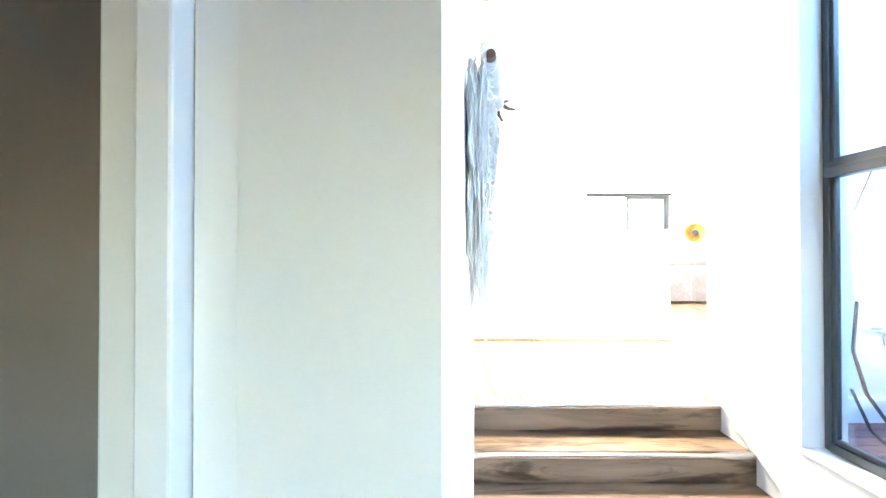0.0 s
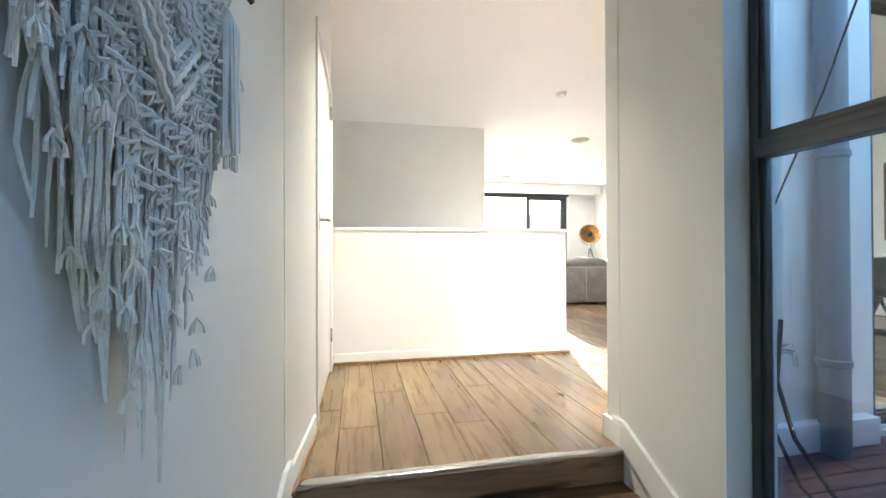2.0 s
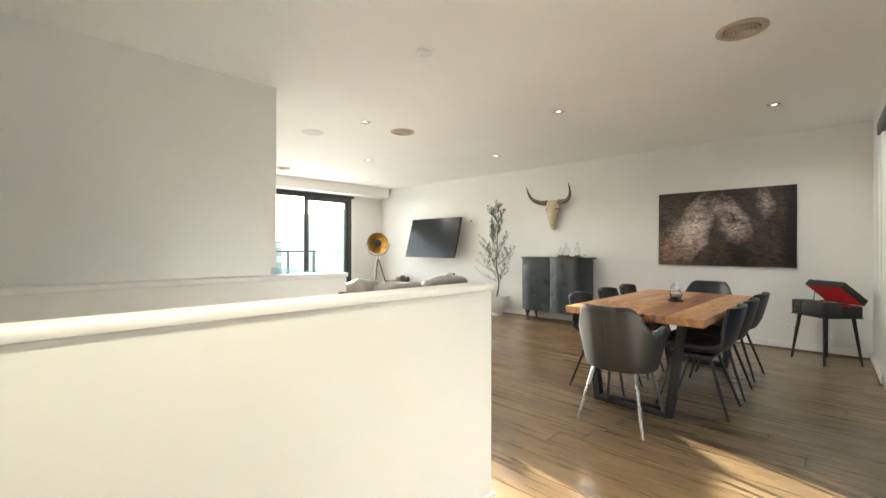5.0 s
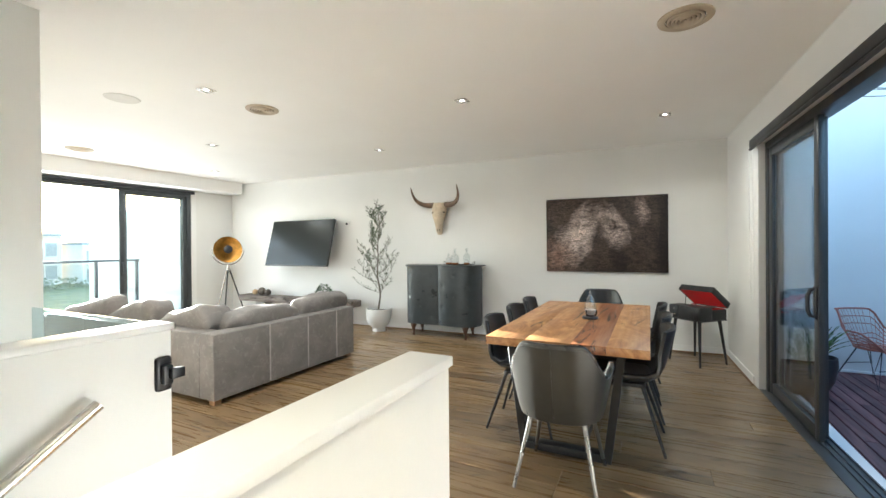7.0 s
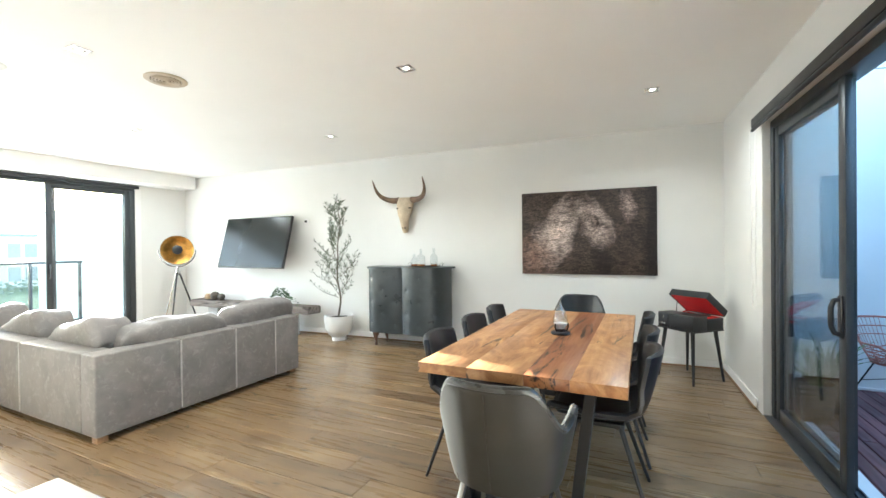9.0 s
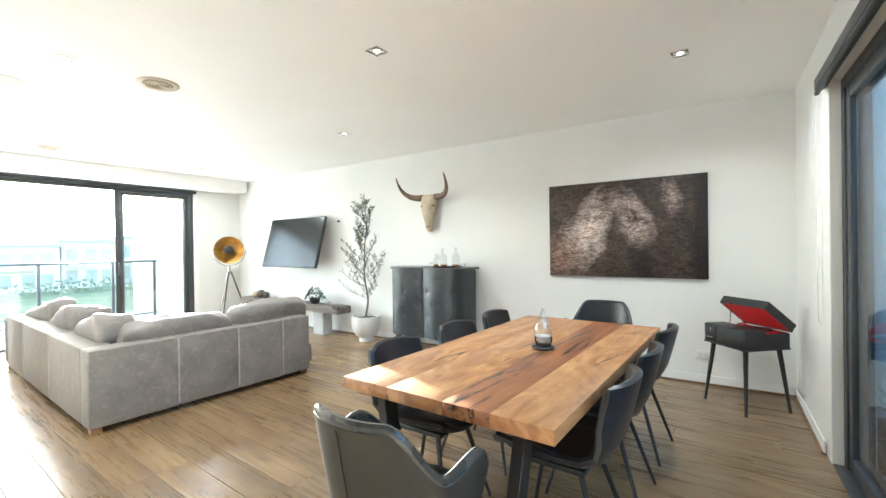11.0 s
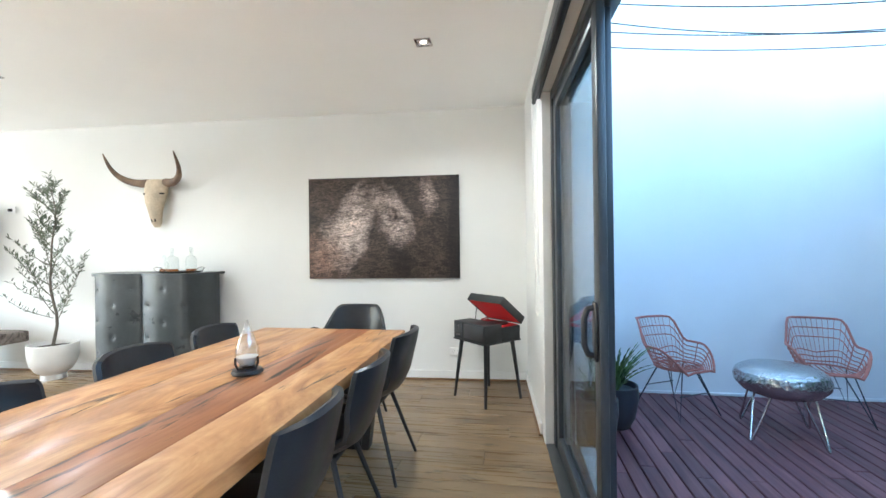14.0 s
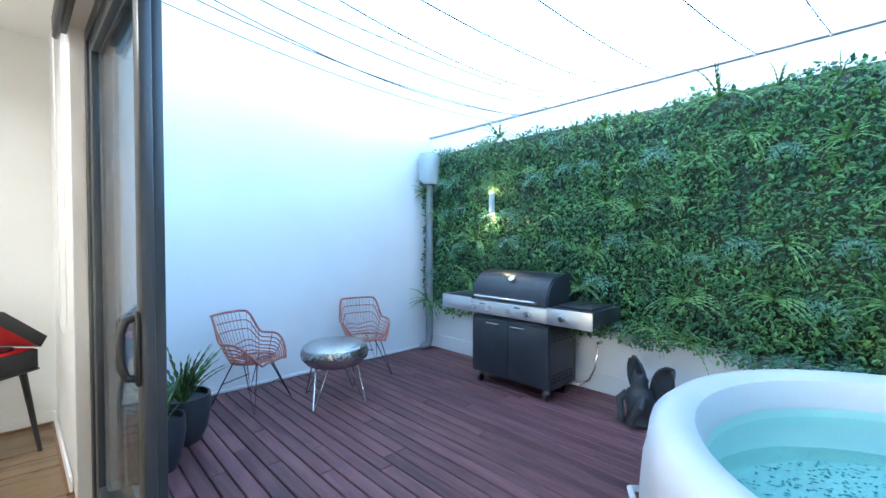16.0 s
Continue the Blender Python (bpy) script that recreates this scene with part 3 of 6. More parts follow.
# courtyard sliding door: x runs from the nib end towards the picture wall, y from the room outwards
md = along((1.90, 2.738), (7.40, 2.97))
d1 = tagged(new("door_1"), "charcoal aluminium sliding door standing half open to the courtyard", "sliding door", kind="structure")
part("head", boxed(1.152, 4.208, 0.058, 0.178, 2.235, 2.298, 0.003, 2, md), ALU, d1)
part("jamb", boxed(4.145, 4.208, 0.058, 0.178, 0.0, 2.235, 0.003, 2, md), ALU, d1)
part("jamb", boxed(1.152, 1.205, 0.058, 0.178, 0.0, 2.235, 0.003, 2, md), ALU, d1)
part("track", boxed(1.152, 4.208, 0.004, 0.178, -0.028, 0.006, 0.003, 2, md), ALU, d1)
for yy in (0.078, 0.118, 0.158):
    part("guide", boxed(1.205, 4.145, yy, yy + 0.008, 0.006, 0.016, 0.0, 2, md), ALU, d1)
    part("guide", boxed(4.135, 4.146, yy - 0.004, yy + 0.012, 0.006, 2.235, 0.0, 2, md), ALU, d1)
s1 = sash(d1, "sash", md, 3.05, 4.13, 0.066, 0.100, 0.016, 2.232, 0.075, GLASS_D)
s2 = sash(d1, "sash", md, 3.13, 4.14, 0.112, 0.146, 0.016, 2.232, 0.075, GLASS_D)
pull(s1, md @ Matrix.Diagonal((1, -1, 1, 1)), 3.087, -0.066, 0.955)
# white jamb lining and roller blind
tagged(obj("trim_door_lining", boxed(4.196, 4.2095, 0.001, 0.056, 0.0, 2.30, 0.002, 2, md), GLOSS), "white painted door lining", "door trim", kind="structure")
rb = thing("roller_blind", "dark charcoal roller blind rolled up over the sliding door", "roller blind")
part("pelmet", boxed(1.10, 4.26, -0.055, -0.002, 2.275, 2.345, 0.006, 2, md), STEEL_B, rb)
bm = bmesh.new()
tube(bm, [md @ Vector(p) for p in ((1.14, -0.04, 2.262), (4.28, -0.04, 2.262))], 0.014, 10)
part("hem_bar", bm, STEEL_B, rb)
bm = bmesh.new()
tube(bm, [md @ Vector(p) for p in ((4.305, -0.05, 2.27), (4.305, -0.04, 0.86), (4.30, -0.03, 0.82), (4.29, -0.02, 0.86), (4.29, -0.02, 2.27))], 0.0028, 6)
part("chain", bm, GLOSS, rb, "white beaded pull chain")

# balcony sliding door
mb = along((3.23, 11.48), (6.17, 11.48)) @ Matrix.Diagonal((1, -1, 1, 1))
d2 = tagged(new("door_2"), "charcoal aluminium balcony sliding door with clear glass", "sliding door", kind="structure")
part("head", boxed(0.002, 2.938, 0.0, 0.13, 2.33, 2.398, 0.003, 2, mb), ALU, d2)
part("jamb", boxed(0.002, 0.055, 0.0, 0.13, 0.0, 2.33, 0.003, 2, mb), ALU, d2)
part("jamb", boxed(2.86, 2.938, 0.0, 0.13, 0.0, 2.33, 0.003, 2, mb), ALU, d2)
part("track", boxed(0.002, 2.938, -0.004, 0.13, 0.001, 0.03, 0.003, 2, mb), ALU, d2)
s3 = sash(d2, "sash", mb, 1.78, 2.86, 0.02, 0.055, 0.03, 2.33, 0.065)
s4 = sash(d2, "sash", mb, 1.845, 2.86, 0.07, 0.105, 0.03, 2.33, 0.065)
pull(s3, mb @ Matrix.Diagonal((1, -1, 1, 1)), 1.813, -0.02, 1.05)
tagged(obj("trim_balcony_lining", boxed(2.94, 3.03, -0.012, 0.0, 0.0, 2.42, 0.003, 2, mb), GLOSS), "white painted lining of the balcony door", "door trim", kind="structure")
rb2 = thing("roller_blind", "dark roller blind rolled up over the balcony door", "roller blind")
part("pelmet", boxed(-0.03, 2.98, -0.06, -0.002, 2.372, 2.42, 0.006, 2, mb), STEEL_B, rb2)

# hall window
mw = along((1.70, -1.20), (1.70, 2.11))
w1 = tagged(new("window_1"), "tall charcoal aluminium hall window over the courtyard", "window", kind="structure")
part("window_frame", boxed(3.276, 3.308, 0.095, 0.135, 0.002, 2.348, 0.003, 2, mw), ALU, w1)
part("window_frame", boxed(0.002, 0.034, 0.095, 0.135, 0.002, 2.348, 0.003, 2, mw), ALU, w1)
part("window_frame", boxed(0.034, 3.276, 0.095, 0.135, 2.316, 2.348, 0.003, 2, mw), ALU, w1)
part("window_frame", boxed(0.034, 3.276, 0.088, 0.135, 0.002, 0.04, 0.003, 2, mw), ALU, w1)
part("transom", boxed(0.03, 3.28, 0.080, 0.138, 1.16, 1.20, 0.004, 2, mw), ALU, w1)
part("transom_rail", boxed(0.034, 3.276, 0.090, 0.132, 1.20, 1.225, 0.003, 2, mw), ALU, w1)
for z0, z1 in ((0.04, 1.16), (1.225, 2.316)):
    part("sash_bead", boxed(3.258, 3.276, 0.103, 0.127, z0, z1, 0.003, 2, mw), ALU, w1)
    part("sash_bead", boxed(0.034, 3.258, 0.103, 0.127, z0, z0 + 0.018, 0.003, 2, mw), ALU, w1)
    g = part("pane", boxed(0.03, 3.266, 0.112, 0.118, z0, z1, 0, 2, mw), GLASS_H, w1, "grey-tinted glass pane", False)
    g.visible_shadow = False
part("window_sill", boxed(-0.01, 3.32, -0.006, 0.09, -0.02, 0.0015, 0.003, 2, mw), GLOSS, w1, "white painted sill")

# landing door in the wall beside the half wall
ml = along((0.345, 3.16), (0.36, 4.2))
d3 = tagged(new("door_3"), "closed white flush door with a chrome lever", "door", kind="structure")
part("door_leaf", boxed(0.075, 0.955, -0.045, -0.008, 0.006, 2.03, 0.002, 2, ml), GLOSS, d3)
part("jamb", boxed(0.0, 0.072, -0.16, 0.010, 0.0, 2.06, 0.003, 2, ml), GLOSS, d3)
part("jamb", boxed(0.958, 1.04, -0.16, 0.010, 0.0, 2.06, 0.003, 2, ml), GLOSS, d3)
part("head", boxed(0.072, 0.958, -0.16, 0.010, 2.035, 2.058, 0.003, 2, ml), GLOSS, d3)
h = part("door_handle", boxed(0.125, 0.17, -0.008, 0.004, 0.985, 1.085, 0.004, 2, ml), CHROME, d3, "chrome lever handle")
bm = bmesh.new()
tube(bm, [ml @ Vector(p) for p in ((0.148, 0.0, 1.045), (0.148, 0.045, 1.045), (0.158, 0.052, 1.045), (0.265, 0.052, 1.043), (0.272, 0.040, 1.043))], 0.0085, 10)
part("lever", bm, CHROME, h)
for z in (0.22, 1.83):
    bm = bmesh.new()
    for k in range(3):
        box(bm, 0.950, 0.964, -0.006, 0.012, z + 0.034 * k, z + 0.034 * k + 0.031, 0.003, 2, ml)
    part("hinge", bm, CHROME, d3, "steel butt hinge")

# glass balustrade, rail and gate latch of the stairwell
gb = thing("glass_balustrade", "clear frameless glass panel beside the stairwell", "balustrade")
g = part("pane", boxed(2.30, 2.312, 5.70, 6.74, 0.0, 1.06, 0.002), GLASS_T, gb, "green-edged clear glass", False)
g.visible_shadow = False
for y in (5.9, 6.5):
    part("clamp", boxed(2.285, 2.327, y, y + 0.06, 0.0, 0.07, 0.004), CHROME, gb)
hr = thing("handrail", "round brushed steel handrail sloping down the half wall", "handrail")
bm = bmesh.new()
tube(bm, [(2.045, 5.50, 0.835), (1.0, 5.50, 0.12), (0.5, 5.50, -0.22)], 0.021, 14)
part("rail", bm, CHROME, hr)
for x, z in ((1.75, 0.63), (0.9, 0.05)):
    bm = bmesh.new()
    tube(bm, [(x, 5.56, z - 0.05), (x, 5.51, z - 0.05), (x, 5.50, z)], 0.007, 8)
    part("bracket", bm, CHROME, hr)
gl = thing("gate_latch", "black plastic safety gate latch fixed to the half wall", "gate latch")
part("plate", boxed(2.255, 2.315, 5.546, 5.560, 0.80, 0.935, 0.012, 3), BLACK_P, gl)
part("body", boxed(2.268, 2.305, 5.515, 5.546, 0.83, 0.905, 0.006, 2), BLACK_P, gl)
part("catch", boxed(2.285, 2.336, 5.49, 5.522, 0.852, 0.892, 0.005, 2), BLACK_P, gl)


# ---- ceiling fittings ----
def downlight(x, y):
    t = thing("downlight", "square brushed steel recessed downlight", "downlight", (x, y, 2.66), 0, "recessed downlights")
    bm = bmesh.new()
    for a, b, c, d in ((-0.055, 0.055, -0.055, -0.036), (-0.055, 0.055, 0.036, 0.055), (-0.055, -0.036, -0.036, 0.036), (0.036, 0.055, -0.036, 0.036)):
        box(bm, a, b, c, d, -0.006, 0.0, 0.0015)
    part("bezel", bm, CHROME, t)
    part("lamp_disc", lathe([(0.0, -0.0022), (0.020, -0.0022), (0.020, -0.0004), (0.0, -0.0004)], 16), LIT, t, "glowing lamp")
    part("reflector", lathe([(0.0195, -0.0012), (0.036, -0.0018), (0.036, -0.0004)], 16), BEIGE_P, t, "dim reflector ring")
    return t


for dx, dy in DOWNLIGHTS:
    downlight(dx, dy)


SPEAKER = plain("speaker_mesh", (0.70, 0.69, 0.66), 0.7, var=0.04, scale=20, fine=300, relief=0.3)


def round_vent(x, y, r):
    t = thing("ceiling_vent", "round beige ceiling air vent with concentric rings", "ceiling vent", (x, y, 2.66), 0, "ceiling vents")
    part("flange", lathe([(r, 0.0), (r, -0.006), (r * 0.9, -0.014), (r * 0.72, -0.010), (r * 0.72, 0.0)], 36), BEIGE_P, t)
    for k in range(4):
        rr = r * (0.66 - 0.15 * k)
        part("ring", lathe([(rr, -0.002), (rr, -0.014), (rr - 0.008, -0.018), (rr - 0.018, -0.006)], 32), BEIGE_P, t)
    part("backing", lathe([(0.0, -0.003), (r * 0.7, -0.003), (r * 0.7, -0.001), (0.0, -0.001)], 24), DARK_GAP, t)


for x, y in ((4.05, 7.06), (4.07, 3.63), (4.03, 10.38)):
    round_vent(x, y, 0.145)
for x, y in ((3.29, 7.87), (3.32, 9.95)):
    t = thing("ceiling_speaker", "round white flush ceiling speaker grille", "speaker", (x, y, 2.66), 0, "ceiling speakers")
    part("grille", lathe([(0.0, -0.007), (0.125, -0.006), (0.132, 0.0)], 36), SPEAKER, t)
t = thing("smoke_alarm", "round white smoke alarm on the ceiling", "smoke alarm", (2.81, 5.31, 2.66))
part("base", lathe([(0.06, 0.0), (0.06, -0.012), (0.0, -0.012)], 28), GLOSS, t)
part("cover", lathe([(0.05, -0.012), (0.052, -0.03), (0.04, -0.042), (0.0, -0.044)], 28), GLOSS, t)


# ---- dining table ----
def dining_table():
    t = thing("dining_table", "red gum slab dining table on black steel frame legs", "dining table")
    ys = (3.82, 4.06, 4.27, 4.56, 4.83)
    for a, b in zip(ys, ys[1:]):
        ob = part("board", boxed(-1.005, 1.005, -(b - a) / 2, (b - a) / 2, 0.0, 0.055, 0.003, 2), SLAB_R if a == 4.06 else SLAB, t)
        ob.location = (4.985, (a + b) / 2, 0.695)
    for x in (4.06, 5.86):
        fr = part("leg_frame", boxed(x, x + 0.08, 4.00, 4.66, 0.685, 0.695), STEEL_B, t)
        for s, y0, y1 in ((1, 3.955, 4.04), (-1, 4.70, 4.615)):
            bm = bmesh.new()
            q = [(x, y0, 0.685), (x + 0.08, y0, 0.685), (x + 0.08, y1, 0.0), (x, y1, 0.0)]
            v = [bm.verts.new(p) for p in q] + [bm.verts.new((p[0], p[1] + s * 0.05, p[2])) for p in q]
            for f in ((0, 1, 2, 3), (7, 6, 5, 4), (0, 4, 5, 1), (1, 5, 6, 2), (2, 6, 7, 3), (3, 7, 4, 0)):
                bm.faces.new([v[k] for k in f])
            bmesh.ops.bevel(bm, geom=bm.edges[:], offset=0.003, segments=1, affect="EDGES")
            part("leg", bm, STEEL_B, fr)
        part("foot_bar", boxed(x, x + 0.08, 4.085, 4.57, 0.0, 0.05, 0.003), STEEL_B, fr)


dining_table()


def side_chair(at, turn, label):
    """A leather shell chair: the back faces -y, the sitter looks to +y."""
    c = thing("dining_chair", label, "chair", at, turn, "chairs round the table")
    prof = [(0.24, 0.455, 0.20), (0.22, 0.47, 0.215), (0.10, 0.462, 0.225), (-0.04, 0.45, 0.225), (-0.14, 0.455, 0.22), (-0.20, 0.49, 0.215), (-0.235, 0.56, 0.212), (-0.262, 0.65, 0.21), (-0.285, 0.74, 0.205), (-0.297, 0.792, 0.203), (-0.301, 0.812, 0.190)]
    grid = []
    for y, z, w in prof:
        row = []
        for k in range(11):
            u = -1 + 2 * k / 10
            lift = 0.055 * abs(u) ** 2.6
            back = min(1, max(0, (z - 0.47) / 0.2))
            row.append((u * w, y + back * lift * 1.1, z + (1 - back) * lift - back * 0.012 * u * u))
        grid.append(row)
    part("shell", sheet(grid, 0.032), BLACK_L, c)
    bm = bmesh.new()
    pillow(bm, 0, 0.035, 0.475, 0.36, 0.38, 0.05, None, 0.2)
    part("seat_pad", bm, BLACK_L, c)
    part("seat_frame", boxed(-0.13, 0.13, -0.13, 0.15, 0.405, 0.43, 0.006), STEEL_B, c)
    for sx in (-1, 1):
        part("leg", bar((sx * 0.12, 0.13, 0.42), (sx * 0.205, 0.235, 0.0), 0.013, 0.009), STEEL_B, c)
        part("leg", bar((sx * 0.12, -0.11, 0.42), (sx * 0.205, -0.245, 0.0), 0.013, 0.009), STEEL_B, c)
    return c


def arm_chair(at, turn, label, legmat, skin):
    """A tub chair with wrapped arms: the back faces -y."""
    c = thing("dining_armchair", label, "armchair", at, turn, "chairs round the table")
    grid = []
    n = 52

    def power(v, e):
        return math.copysign(abs(v) ** e, v)

    for i in range(8):
        f = i / 7
        row = []
        for k in range(n + 1):
            th = math.radians(-122 + 244 * k / n)
            a = abs(th)
            drop = 0.5 - 0.5 * math.cos(min(1, max(0, (a - 0.50) / 0.80)) * math.pi)
            arm = math.exp(-((a - 1.62) / 0.30) ** 2)
            top = 0.822 - 0.19 * drop + 0.05 * arm - 0.05 * max(0, (a - 1.65)) / 0.45
            r = 0.205 + 0.045 * f ** 0.8 + 0.012 * arm * f
            z = 0.435 + (top - 0.435) * f
            row.append((power(math.sin(th), 0.86) * r * 1.04, -power(math.cos(th), 0.86) * r * 1.02 - 0.035 * f * max(0, math.cos(th)), z - (1 - f) * 0.03))
        grid.append(row)
    part("shell", sheet(grid, 0.034), skin, c)
    bm = bmesh.new()
    tube(bm, [Vector(p) + Vector((0, 0, 0.006)) for p in grid[-1]], 0.0175, 8)
    part("rim_roll", bm, RIM_L if skin is ARM_L else skin, c)
    bm = lathe([(0.0, 0.405), (0.17, 0.408), (0.205, 0.425), (0.215, 0.45), (0.205, 0.475), (0.15, 0.485), (0.0, 0.485)], 32, sx=1.02, sy=1.06)
    part("seat", bm, skin, c)
    bm = bmesh.new()
    tube(bm, [(0, -0.228 - 0.046 * f ** 0.8 - 0.035 * f, 0.41 + 0.40 * f) for f in [q / 8 for q in range(9)]], 0.0022, 6)
    part("back_seam", bm, skin, c)
    for sx in (-1, 1):
        part("leg", bar((sx * 0.14, 0.13, 0.42), (sx * 0.215, 0.245, 0.0), 0.0145, 0.010), legmat, c)
        part("leg", bar((sx * 0.14, -0.12, 0.42), (sx * 0.225, -0.225, 0.0), 0.0145, 0.010), legmat, c)
    return c


arm_chair((3.80, 4.29, 0), -90, "black leather tub chair at the head of the table", plain("dark_chrome", (0.30, 0.295, 0.285), 0.28, 1.0, var=0.08), ARM_L)
arm_chair((6.28, 4.34, 0), 90, "black leather tub chair at the far head of the table", STEEL_B, BLACK_L)
ch = side_chair((4.50, 3.98, 0), 0, "black leather shell chair tucked under the table")
for x, y, a in ((5.05, 3.98, 2), (5.70, 3.99, -2), (4.44, 4.68, 181), (5.08, 4.70, 179), (5.66, 4.71, 182)):
    copy_thing(ch, pose(x, y, 0, 0, 0, a))

# storm glass on the table
BLOWN = pane_glass("blown_glass", (0.93, 0.95, 0.95), 0.02, 0.16)
t = thing("storm_glass", "teardrop storm glass on a black stand", "ornament", (4.97, 4.27, 0.75))
part("base", lathe([(0.0, 0.0), (0.062, 0.0), (0.066, 0.008), (0.06, 0.018), (0.036, 0.022), (0.036, 0.03), (0.0, 0.03)], 28), BLACK_P, t)
for k in range(3):
    a = k * 2.094 + 0.5
    bm = bmesh.new()
    tube(bm, [(0.036 * math.cos(a), 0.036 * math.sin(a), 0.015), (0.052 * math.cos(a), 0.052 * math.sin(a), 0.05), (0.05 * math.cos(a), 0.05 * math.sin(a), 0.075)], 0.005, 6)
    part("prong", bm, BLACK_P, t)
part("drop", lathe([(0.0, 0.026), (0.03, 0.034), (0.047, 0.06), (0.05, 0.085), (0.044, 0.12), (0.028, 0.165), (0.012, 0.20), (0.004, 0.232), (0.0, 0.236)], 28), BLOWN, t, "clear blown glass")
part("crystals", lathe([(0.0, 0.030), (0.028, 0.036), (0.043, 0.058), (0.045, 0.074), (0.0, 0.084)], 24), plain("white_crystals", (0.75, 0.75, 0.74), 0.5, var=0.1, fine=60, relief=0.3), t, "white settled crystals")


# ---- sofa ----
def corner_sofa():
    s = thing("corner_sofa", "large L-shaped sofa in worn grey leather", "sofa")
    part("base", boxed(3.66, 5.50, 7.22, 8.18, 0.05, 0.30, 0.03, 3), SOFA_L, s)
    part("base", boxed(3.66, 4.62, 7.22, 10.36, 0.05, 0.30, 0.03, 3), SOFA_L, s)
    x, cuts = 3.61, (4.21, 4.72, 5.18, 5.50)
    for c in cuts:
        part("back_panel", boxed(x, c - 0.003, 7.17, 7.36, 0.045, 0.62, 0.014, 3), SOFA_L, s)
        if c < 5.4:
            part("seam", boxed(c - 0.008, c + 0.005, 7.166, 7.174, 0.06, 0.612, 0.002), SEAM_L, s, "pale stitched seam")
        x = c + 0.001
    y = 7.362
    for c in (8.30, 9.35, 10.20):
        part("side_panel", boxed(3.61, 3.80, y, c - 0.003, 0.045, 0.62, 0.014, 3), SOFA_L, s)
        if c < 10:
            part("seam", boxed(3.606, 3.614, c - 0.008, c + 0.005, 0.06, 0.612, 0.002), SEAM_L, s, "pale stitched seam")
        y = c + 0.001
    part("arm", boxed(3.61, 4.60, 10.202, 10.42, 0.045, 0.60, 0.05, 4), SOFA_L, s)
    for k, (a, b) in enumerate(((3.98, 4.80), (4.82, 5.68))):
        bm = bmesh.new()
        pillow(bm, (a + b) / 2, 7.80, 0.385, b - a, 0.92, 0.22, None, 1, k * 3)
        part("seat_cushion", bm, SOFA_L, s)
    for k, (a, b) in enumerate(((8.2, 9.2), (9.22, 10.2))):
        bm = bmesh.new()
        pillow(bm, 4.22, (a + b) / 2, 0.385, 0.84, b - a, 0.22, None, 1, 20 + k * 3)
        part("seat_cushion", bm, SOFA_L, s)
    part("front_rail", boxed(5.40, 5.665, 7.34, 8.18, 0.05, 0.27, 0.04, 3), SOFA_L, s)
    for k, (a, b) in enumerate(((3.86, 4.76), (4.75, 5.60))):
        bm = bmesh.new()
        m = Matrix.Translation(((a + b) / 2, 7.43, 0.635 if k else 0.60)) @ pose(0, 0, 0, 12, -3 if k else 1, 2 if k else -1)
        pillow(bm, 0, 0, 0, b - a, 0.25, 0.34, m, 1.3, 40 + 7 * k, 30, 24)
        part("back_cushion", bm, SOFA_L, s)
    for k, (a, b) in enumerate(((7.42, 8.36), (8.34, 9.24), (9.22, 10.12))):
        bm = bmesh.new()
        m = Matrix.Translation((3.90, (a + b) / 2, 0.605)) @ pose(0, 0, 0, 0, 12, 90 + 3 * k - 3)
        pillow(bm, 0, 0, 0, b - a, 0.29, 0.33, m, 1.9, 60 + 5 * k, 30, 24)
        part("back_cushion", bm, SOFA_L, s)
    for x, y in ((3.66, 7.22), (5.44, 7.24), (3.66, 10.3), (5.55, 8.1), (4.5, 10.3)):
        part("foot", boxed(x - 0.035, x + 0.035, y - 0.035, y + 0.035, 0.0, 0.05, 0.004), QUAD, s, "short wooden foot")


corner_sofa()
